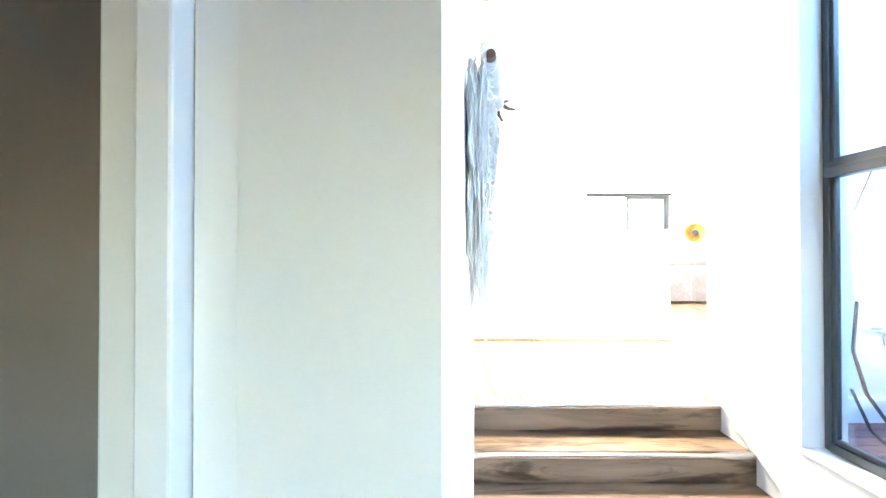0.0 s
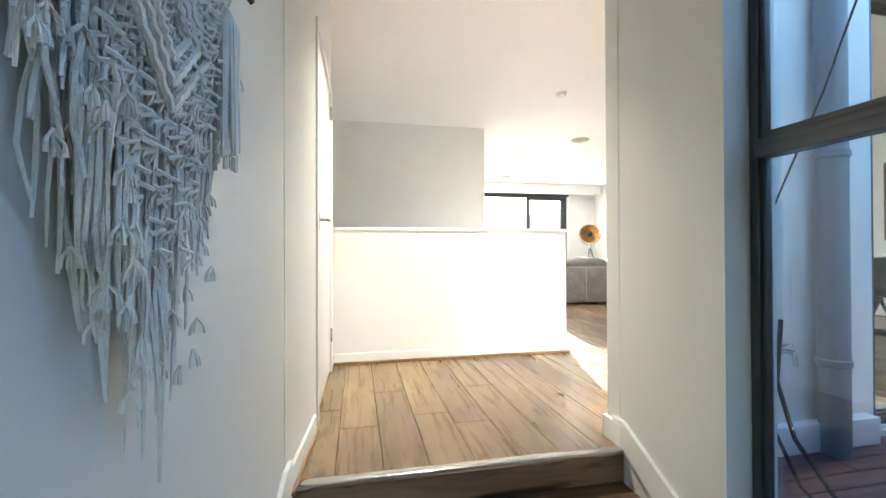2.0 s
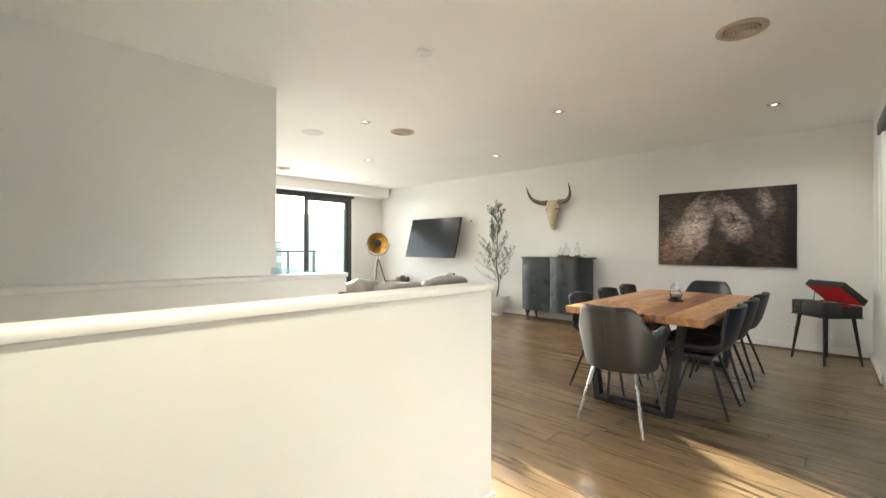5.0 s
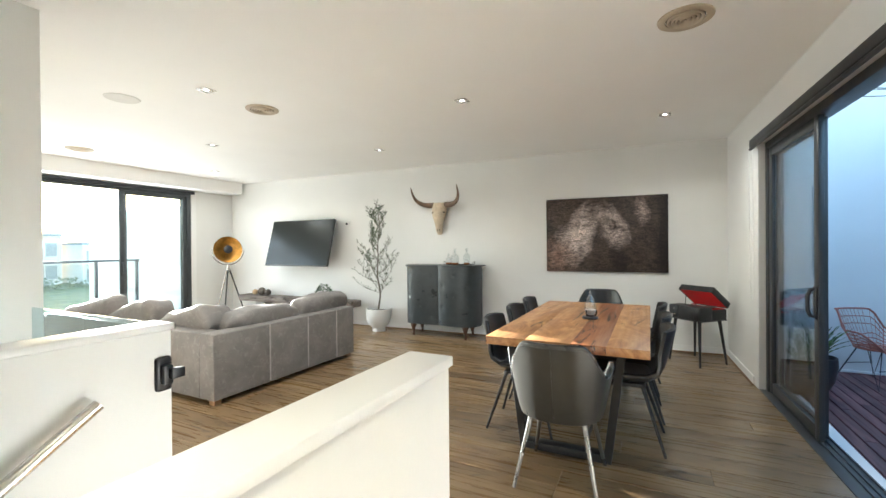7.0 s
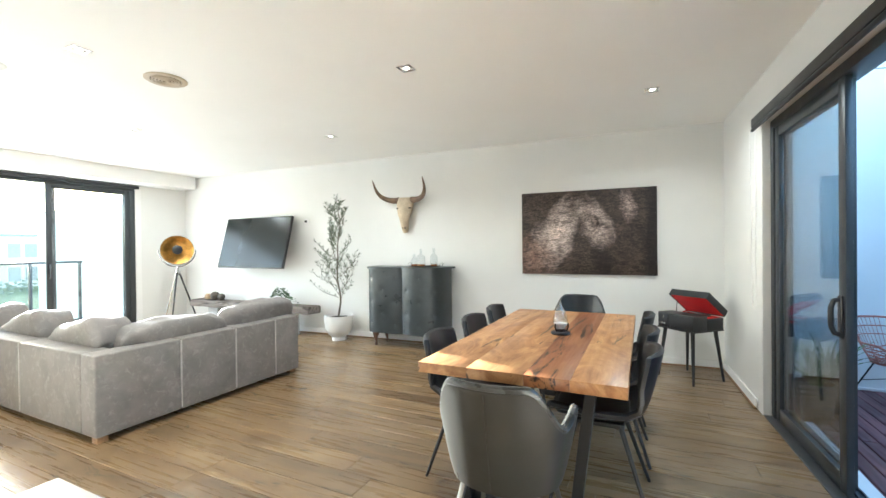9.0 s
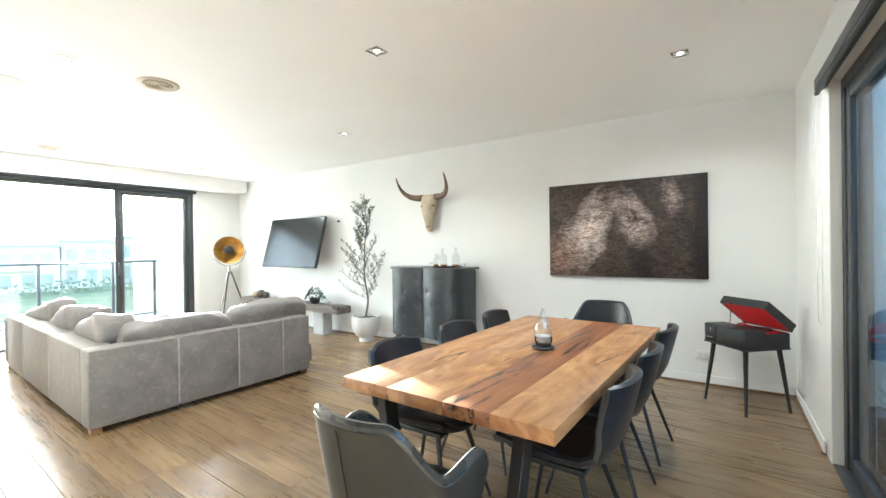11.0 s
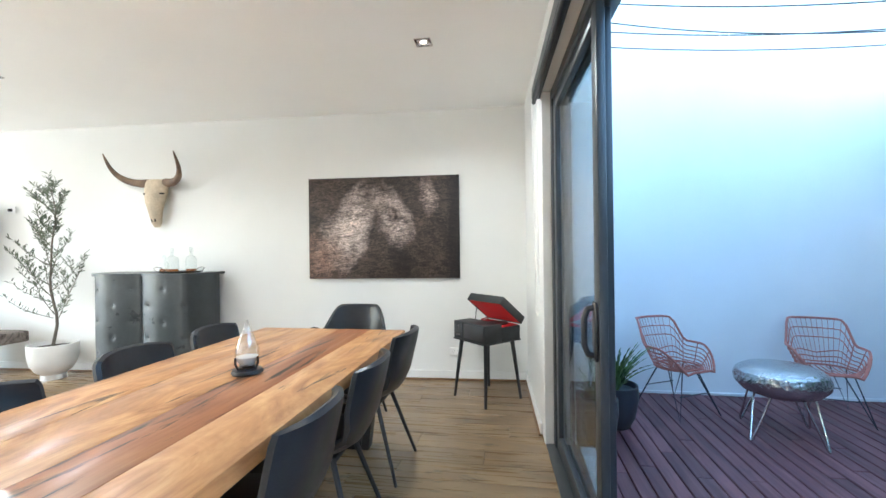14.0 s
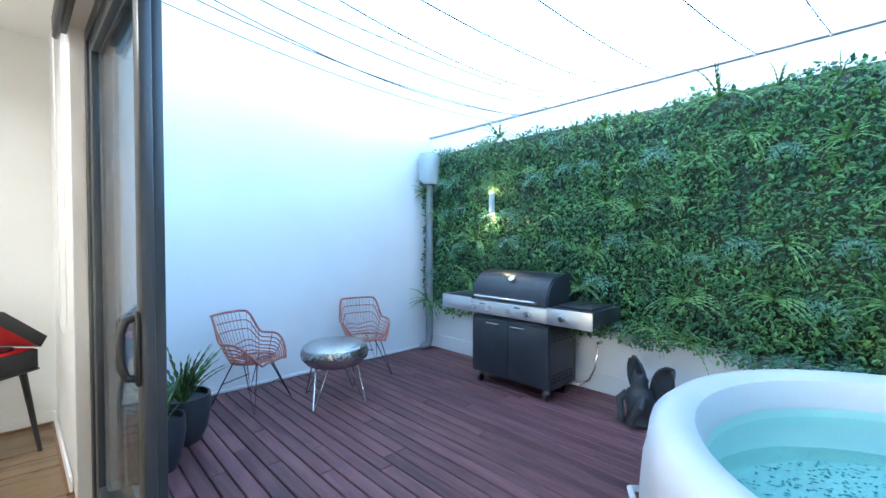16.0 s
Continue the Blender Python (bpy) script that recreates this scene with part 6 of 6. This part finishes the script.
# gas barbecue
def barbecue():
    t = thing("gas_barbecue", "black and stainless gas barbecue on castors", "barbecue", (5.69, -0.16, DECK_Z))
    SS = plain("stainless_panel", (0.66, 0.67, 0.68), 0.42, 0.85, var=0.04, scale=3, fine=220, relief=0.04)
    ENAM = plain("black_enamel", (0.036, 0.040, 0.049), 0.32, 0.1, var=0.2, scale=4, relief=0.05)
    part("cabinet", boxed(-0.42, 0.42, -0.22, 0.20, 0.10, 0.64, 0.006), ENAM, t)
    for a, b, hx in ((-0.415, -0.003, -0.07), (0.003, 0.415, 0.07)):
        d = part("cabinet_door", boxed(a, b, 0.201, 0.218, 0.12, 0.62, 0.004), ENAM, t)
        bm = bmesh.new()
        xx = 0.17 if a > 0 else -0.11
        tube(bm, [(xx - 0.07, 0.219, 0.585), (xx - 0.065, 0.235, 0.585), (xx + 0.065, 0.235, 0.585), (xx + 0.07, 0.219, 0.585)], 0.007, 8)
        part("handle", bm, CHROME, d, "chrome bar handle")
    fr = part("control_panel", boxed(-0.41, 0.41, 0.16, 0.245, 0.665, 0.79, 0.006), SS, t, "brushed stainless control panel")
    for x in (0.36, 0.18, -0.03, -0.24):
        k = part("knob", bar((x, 0.245, 0.722), (x, 0.283, 0.722), 0.026, 0.022, 18), CHROME, fr, "chrome burner knob")
        part("bezel", bar((x, 0.2455, 0.722), (x, 0.25, 0.722), 0.034, 0.034, 20), SS, k)
    part("sign_bar", boxed(-0.15, -0.09, 0.2455, 0.2475, 0.755, 0.767), BLACK_P, fr)
    part("sign_bar", boxed(0.24, 0.30, 0.2455, 0.2475, 0.755, 0.763), BLACK_P, fr)
    for s in (1, -1):
        sh = part("side_shelf", boxed(min(s * 0.412, s * 0.80), max(s * 0.412, s * 0.80), -0.24, 0.235, 0.77, 0.80, 0.008), ENAM, t, "black side shelf")
        part("shelf_front", boxed(min(s * 0.412, s * 0.805), max(s * 0.412, s * 0.805), 0.236, 0.247, 0.665, 0.80, 0.003), SS, sh, "stainless shelf front")
        part("shelf_end", boxed(min(s * 0.79, s * 0.805), max(s * 0.79, s * 0.805), -0.24, 0.235, 0.69, 0.805, 0.004), ENAM if s < 0 else SS, sh)
    k = part("side_knob", bar((-0.56, 0.247, 0.728), (-0.56, 0.285, 0.728), 0.026, 0.022, 18), CHROME, t)
    part("burner_lid", boxed(-0.76, -0.46, -0.18, 0.16, 0.801, 0.822, 0.008), ENAM, t)
    prof = [(0.235, 0.80), (0.225, 0.88), (0.19, 0.96), (0.13, 1.02), (0.04, 1.055), (-0.06, 1.06), (-0.16, 1.05), (-0.22, 1.01), (-0.235, 0.80)]
    bm = bmesh.new()
    L = [bm.verts.new((-0.41, y, z)) for y, z in prof]
    R = [bm.verts.new((0.41, y, z)) for y, z in prof]
    for k in range(len(prof) - 1):
        bm.faces.new((L[k], L[k + 1], R[k + 1], R[k]))
    bm.faces.new(L[::-1])
    bm.faces.new(R)
    bmesh.ops.bevel(bm, geom=[e for e in bm.edges if abs(e.verts[0].co.x - e.verts[1].co.x) < 0.01], offset=0.012, segments=2, affect="EDGES")
    hood = part("hood", bm, ENAM, t, "domed black enamel hood")
    bm = bmesh.new()
    tube(bm, [(-0.33, 0.235, 0.835), (-0.33, 0.285, 0.83), (0.33, 0.285, 0.83), (0.33, 0.235, 0.835)], 0.013, 10)
    part("hood_handle", bm, CHROME, hood, "chrome hood handle")
    part("gauge", bar((-0.02, 0.165, 0.985), (-0.02, 0.19, 1.01), 0.032, 0.03, 20), CHROME, hood, "round temperature gauge")
    for zz in (0.16, 0.50):
        for i in range(5):
            for j in range(3):
                part("vent_slot", boxed(-0.4225, -0.4195, -0.15 + 0.065 * i, -0.105 + 0.065 * i, zz + 0.028 * j, zz + 0.013 + 0.028 * j), DARK_GAP, t)
    for x in (-0.36, 0.36):
        for y in (-0.16, 0.16):
            w = part("castor", bar((x - 0.014, y, 0.036), (x + 0.014, y, 0.036), 0.036, 0.036, 20), BLACK_P, t)
            part("fork", boxed(x - 0.022, x + 0.022, y - 0.02, y + 0.02, 0.05, 0.10, 0.006), CHROME, w)
    t2 = thing("gas_hose", "braided gas hose running from a wall valve", "hose")
    bm = bmesh.new()
    tube(bm, [(5.12, -0.50, 0.36), (5.12, -0.47, 0.30), (5.13, -0.46, 0.16), (5.18, -0.45, 0.05), (5.26, -0.42, 0.0), (5.34, -0.38, 0.06)], 0.010, 8)
    part("hose", bm, CHROME, t2)
    part("valve", bar((5.12, -0.548, 0.38), (5.12, -0.49, 0.38), 0.018, 0.014), CHROME, t2)


barbecue()


# rattan chairs, hammered stool
def wire_chair(at, turn):
    t = thing("rattan_chair", "terracotta rattan armchair on black wire legs", "garden chair", at, turn, "rattan chairs")
    t.scale = (0.88, 0.88, 0.87)
    RAT = plain("terracotta_rattan", (0.40, 0.145, 0.11), 0.6, var=0.2, scale=20)
    WIRE = plain("grey_wire", (0.045, 0.055, 0.065), 0.4, 0.5)

    def edge(k):
        a = math.radians(-150 + 300 * k / 40)
        b = abs(a)
        z = 0.83 - 0.22 * (0.5 - 0.5 * math.cos(min(1, max(0, (b - 0.62) / 0.55)) * math.pi)) - 0.20 * max(0, (b - 1.75) / 0.87) ** 1.6
        r = (0.29 + 0.02 * math.cos(2 * a)) * (1 + 0.10 * math.exp(-((b - 0.62) / 0.22) ** 2))
        return Vector((math.sin(a) * r * 1.02, -math.cos(a) * r - (0.03 if b < 0.6 else 0), z))

    def seat(k):
        a = math.radians(-150 + 300 * k / 40)
        return Vector((math.sin(a) * 0.20, -math.cos(a) * 0.19 + 0.02, 0.42))

    bm = bmesh.new()
    tube(bm, [edge(k) for k in range(41)] + [Vector((0.1, 0.27, 0.43)), Vector((-0.1, 0.27, 0.43))], 0.011, 7, closed=True)
    part("rim", bm, RAT, t)
    bm = bmesh.new()
    tube(bm, [seat(k) for k in range(41)], 0.009, 7, closed=True)
    part("seat_ring", bm, RAT, t)
    for f in (0.12, 0.26, 0.42, 0.60, 0.80):
        bm = bmesh.new()
        low = 1.0 if f < 0.5 else 0.0
        tube(bm, [seat(k).lerp(edge(k), f * (0.62 + 0.38 * min(1, abs(k - 20) / 9)) if low else f) + Vector((0, 0, -0.008)) for k in range(41)], 0.0055, 5)
        part("hoop", bm, RAT, t)
    for k in range(1, 40):
        back = 13 <= k <= 27
        if back or k % 4 == 0:
            bm = bmesh.new()
            a, b = seat(k), edge(k)
            tube(bm, [a, a.lerp(b, 0.5) + Vector((0, 0, -0.012)), b], 0.0022 if back else 0.0045, 5, cap=False)
            part("rib", bm, RAT, t)
    for k in range(9):
        bm = bmesh.new()
        x = -0.16 + 0.04 * k
        w = math.sqrt(max(0.001, 0.2 ** 2 - x * x))
        tube(bm, [(x, -w * 0.92 + 0.02, 0.42), (x, 0.0, 0.408), (x, w * 0.8 + 0.04, 0.425)], 0.005, 5, cap=False)
        part("seat_cane", bm, RAT, t)
    for sx in (-1, 1):
        for sy in (-1, 1):
            bm = bmesh.new()
            tube(bm, [(sx * 0.07, sy * 0.13, 0.415), (sx * 0.24, sy * 0.25, 0.0), (sx * 0.16, sy * 0.06, 0.415)], 0.006, 6)
            part("leg", bm, WIRE, t)
    for sy in (-1, 1):
        part("brace", bar((-0.17, sy * 0.19, 0.2), (0.17, sy * 0.19, 0.2), 0.005, 0.005, 6), WIRE, t)


wire_chair((6.99, 1.79, DECK_Z), 118)
wire_chair((7.02, 0.68, DECK_Z), 75)
t = thing("hammered_stool", "round hammered silver stool on hairpin legs", "stool", (6.587, 1.253, DECK_Z))
m, n, l, b = mat_new("hammered_silver")
v = coords(n, l)
vo = n.new("ShaderNodeTexVoronoi")
vo.inputs["Scale"].default_value = 38
l.new(v, vo.inputs["Vector"])
b.inputs["Metallic"].default_value, b.inputs["Roughness"].default_value = 1.0, 0.27
l.new(ramp(n, l, noise_tex(n, l, v, 5), [(0.3, (0.42, 0.43, 0.44)), (0.7, (0.60, 0.60, 0.59))]), b.inputs["Base Color"])
bump(n, l, b, vo.outputs["Distance"], 0.5, 0.01)
part("seat", lathe([(0.0, 0.285), (0.15, 0.288), (0.225, 0.315), (0.272, 0.365), (0.28, 0.41), (0.262, 0.455), (0.21, 0.485), (0.12, 0.497), (0.0, 0.50)], 48), m, t)
for k in range(4):
    a = math.radians(27 + 90 * k)
    c, s = math.cos(a), math.sin(a)
    bm = bmesh.new()
    tube(bm, [(0.18 * c - 0.06 * s, 0.18 * s + 0.06 * c, 0.31), (0.286 * c - 0.01 * s, 0.286 * s + 0.01 * c, 0.016), (0.292 * c, 0.292 * s, 0.007), (0.286 * c + 0.01 * s, 0.286 * s - 0.01 * c, 0.016), (0.18 * c + 0.06 * s, 0.18 * s - 0.06 * c, 0.31)], 0.007, 7)
    part("leg", bm, CHROME, t)

# potted blade plants
BLADE = leaf_material("blade_leaf", (0.03, 0.08, 0.02), (0.16, 0.26, 0.07), 0.4)


def blade_plant(at, h, n, seed, r):
    t = thing("blade_plant", "spiky green plant in a tall dark pot", "pot plant", at, 0, "potted blade plants")
    part("pot", lathe([(0.0, 0.0), (r * 0.62, 0.0), (r * 0.85, 0.08), (r, 0.22), (r * 0.97, 0.31), (r * 0.9, 0.31), (r * 0.88, 0.27), (0.0, 0.26)], 32), plain("dark_glazed_pot_%d" % seed, (0.03, 0.035, 0.042), 0.4, var=0.15), t)
    rng = random.Random(seed)
    q = []
    for k in range(n):
        a, L = rng.uniform(0, 6.28), h * rng.uniform(0.6, 1.0)
        lean = rng.uniform(0.1, 0.75)
        p, d = Vector((0.03 * math.cos(a), 0.03 * math.sin(a), 0.27)), Vector((math.cos(a) * lean, math.sin(a) * lean, 1)).normalized()
        side = Vector((-math.sin(a), math.cos(a), 0))
        for s in range(6):
            nx = p + d * L / 6
            q.append((p - d * 0.01, nx + d * 0.02, side, 0.045 * (1.05 - s / 6.5)))
            d = (d + Vector((math.cos(a) * 0.10, math.sin(a) * 0.10, -0.10 * lean))).normalized()
            p = nx
    ob = new("foliage", leaf_mesh("foliage", q, BLADE))
    ob.parent = t


blade_plant((6.62, 2.36, DECK_Z), 0.44, 38, 1, 0.17)
blade_plant((6.30, 2.54, DECK_Z), 0.34, 20, 2, 0.13)


# garden statue
def winged_statue():
    bm = lathe([(0.0, 0.0), (0.11, 0.0), (0.115, 0.03), (0.095, 0.06), (0.10, 0.14), (0.115, 0.22), (0.10, 0.29), (0.07, 0.32), (0.062, 0.35), (0.07, 0.39), (0.05, 0.43), (0.0, 0.44)], 24)
    for s in (-1, 1):
        rows = []
        for i in range(11):
            f = i / 10
            cx, cz = s * (0.06 + 0.19 * f - 0.05 * f * f), 0.22 + 0.30 * f ** 0.9
            w = 0.105 * math.sin(math.pi * (0.16 + 0.80 * f)) ** 0.7
            rows.append([(cx + s * w * u * 0.75, -0.10 - 0.05 * (1 - u * u) * f, cz - w * u * 0.65) for u in (-1, -0.5, 0, 0.5, 1)])
        g = sheet(rows, 0.028)
        me = bpy.data.meshes.new("tmp")
        g.to_mesh(me)
        g.free()
        bm.from_mesh(me)
        bpy.data.meshes.remove(me)
        tube(bm, [(s * 0.08, 0.05, 0.26), (s * 0.11, 0.11, 0.20), (s * 0.06, 0.14, 0.10), (s * 0.06, 0.14, 0.03)], 0.03, 8, radii=[0.035, 0.035, 0.03, 0.035])
        tube(bm, [(s * 0.03, 0.02, 0.42), (s * 0.045, 0.01, 0.445), (s * 0.05, 0.0, 0.465)], 0.01, 6, radii=[0.016, 0.011, 0.004])
    ob = obj("garden_statue", bm, plain("dark_cast_stone", (0.03, 0.034, 0.04), 0.6, var=0.3, scale=14, fine=50, relief=0.3), None, "", True)
    ob.matrix_basis = pose(4.62, -0.12, DECK_Z, 0, 0, -25) @ Matrix.Diagonal((0.9, 0.85, 0.84, 1))
    tagged(ob, "dark cast stone winged garden statue on the deck", "statue")


winged_statue()


# inflatable spa
def spa():
    t = thing("inflatable_spa", "white inflatable spa full of pale turquoise water", "spa", (3.06, 1.09, DECK_Z))
    t.scale = (1.06, 1.06, 1.05)
    VINYL = plain("white_vinyl", (0.64, 0.65, 0.67), 0.42, var=0.04, scale=3, fine=60, relief=0.1)
    LINER = plain("turquoise_liner", (0.52, 0.76, 0.70), 0.5, var=0.08, scale=2)
    prof = [(0.90, 0.0), (0.945, 0.04), (0.965, 0.2), (0.965, 0.45), (0.955, 0.58), (0.935, 0.655), (0.895, 0.69), (0.845, 0.695), (0.80, 0.67), (0.775, 0.61), (0.765, 0.45)]
    seg = 64
    bm = bmesh.new()
    rings = []
    for i, (r, z) in enumerate(prof):
        rings.append([bm.verts.new(((r - (0.012 * (0.5 + 0.5 * math.cos(24 * 2 * math.pi * k / seg)) if 2 <= i <= 4 else 0)) * math.cos(2 * math.pi * k / seg), r * math.sin(2 * math.pi * k / seg), z)) for k in range(seg)])
    for A, B in zip(rings, rings[1:]):
        for k in range(seg):
            bm.faces.new((A[k], A[(k + 1) % seg], B[(k + 1) % seg], B[k]))
    part("wall", bm, VINYL, t)
    part("liner", lathe([(0.0, 0.34), (0.75, 0.34), (0.762, 0.36), (0.767, 0.56)], 64), LINER, t, "turquoise liner")
    bm = lathe([(0.0, 0.525), (0.764, 0.525)], 64)
    m, n, l, b = mat_new("pool_water")
    out = n["Material Output"]
    n.remove(b)
    tr, gl, mx, lw = n.new("ShaderNodeBsdfTransparent"), n.new("ShaderNodeBsdfGlossy"), n.new("ShaderNodeMixShader"), n.new("ShaderNodeLayerWeight")
    tr.inputs[0].default_value = (0.84, 0.965, 0.95, 1)
    gl.inputs["Roughness"].default_value = 0.02
    lw.inputs[0].default_value = 0.12
    l.new(lw.outputs["Facing"], mx.inputs[0])
    l.new(tr.outputs[0], mx.inputs[1])
    l.new(gl.outputs[0], mx.inputs[2])
    l.new(mx.outputs[0], out.inputs[0])
    w = part("water", bm, m, t, "clear turquoise water")
    w.visible_shadow = False
    rng = random.Random(9)
    vs, fs = [], []
    for k in range(1900):
        r, a, q = 0.74 * math.sqrt(rng.random()), rng.uniform(0, 6.28), rng.uniform(0, 3.14)
        x, y, i = r * math.cos(a), r * math.sin(a), len(vs)
        for d in range(6):
            e = 6.28 * d / 6
            px, py = 0.008 * math.cos(e), 0.0045 * math.sin(e)
            vs.append((x + px * math.cos(q) - py * math.sin(q), y + px * math.sin(q) + py * math.cos(q), 0.345))
        fs.append(tuple(range(i, i + 6)))
    me = bpy.data.meshes.new("liner_print")
    me.from_pydata(vs, [], fs)
    me.materials.append(plain("liner_fleck", (0.10, 0.34, 0.36), 0.6))
    ob = new("liner_print", me)
    ob.parent = t
    ob["kind"] = "stuff"
    for a in (15, 75):
        c, s = math.cos(math.radians(a)), math.sin(math.radians(a))
        bm = bmesh.new()
        tube(bm, [(0.97 * c - 0.07 * s, 0.97 * s + 0.07 * c, 0.33), (1.0 * c, 1.0 * s, 0.36), (0.97 * c + 0.07 * s, 0.97 * s - 0.07 * c, 0.33)], 0.012, 6)
        part("grab_handle", bm, VINYL, t)


spa()

# strings of fairy lights over the courtyard
CABLE = plain("dark_green_cable", (0.03, 0.035, 0.04), 0.6)
rng = random.Random(17)
for k, x in enumerate((3.3, 3.75, 4.15, 4.6, 5.05, 5.4, 5.65, 5.85, 6.05, 6.2, 6.35)):
    t = thing("string_lights", "thin dark cable with tiny fairy lights over the courtyard", "string lights", (0, 0, 0), 0, "courtyard string lights")
    a, b = Vector((x + 0.28 + rng.uniform(-0.08, 0.08), 2.54, 2.85)), Vector((x - 0.10 + rng.uniform(-0.1, 0.1), -0.54, 2.57))
    sag = rng.uniform(0.06, 0.18)
    pts = [a.lerp(b, q / 20) + Vector((0, 0, -sag * 4 * (q / 20) * (1 - q / 20))) for q in range(21)]
    bm = bmesh.new()
    tube(bm, pts, 0.0042, 5)
    part("cable", bm, CABLE, t)
    bm = bmesh.new()
    for q in range(34):
        f = (q + rng.random()) / 34 * 19.9
        p = pts[int(f)].lerp(pts[int(f) + 1], f % 1)
        tube(bm, [p, p + Vector((rng.uniform(-0.01, 0.01), rng.uniform(-0.01, 0.01), -0.025))], 0.0028, 5)
    part("fairy_bulbs", bm, GLOSS, t, "tiny clear bulbs")["kind"] = "stuff"
# cables behind the hall window
t = thing("outdoor_cable", "black outdoor cable and hose hanging by the hall window", "cable")
bm = bmesh.new()
tube(bm, [(2.04, 2.21, 0.62), (2.02, 2.21, 0.40), (2.02, 2.15, 0.22), (2.06, 2.05, 0.06), (2.2, 1.9, -0.05), (2.5, 1.7, -0.053)], 0.008, 7)
part("cable", bm, BLACK_P, t)
bm = bmesh.new()
tube(bm, [(2.02, 2.22, 0.22), (2.03, 2.14, 0.06), (2.08, 2.05, -0.03), (2.3, 1.85, -0.053)], 0.007, 7)
part("hose", bm, BLACK_P, t)
bm = bmesh.new()
tube(bm, [(2.10, 2.28, 1.04), (2.10, 2.11, 1.40), (2.10, 2.0, 1.68), (2.12, 1.95, 2.6)], 0.004, 6)
part("tie_wire", bm, BLACK_P, t)
lay_planks()
lay_deck()
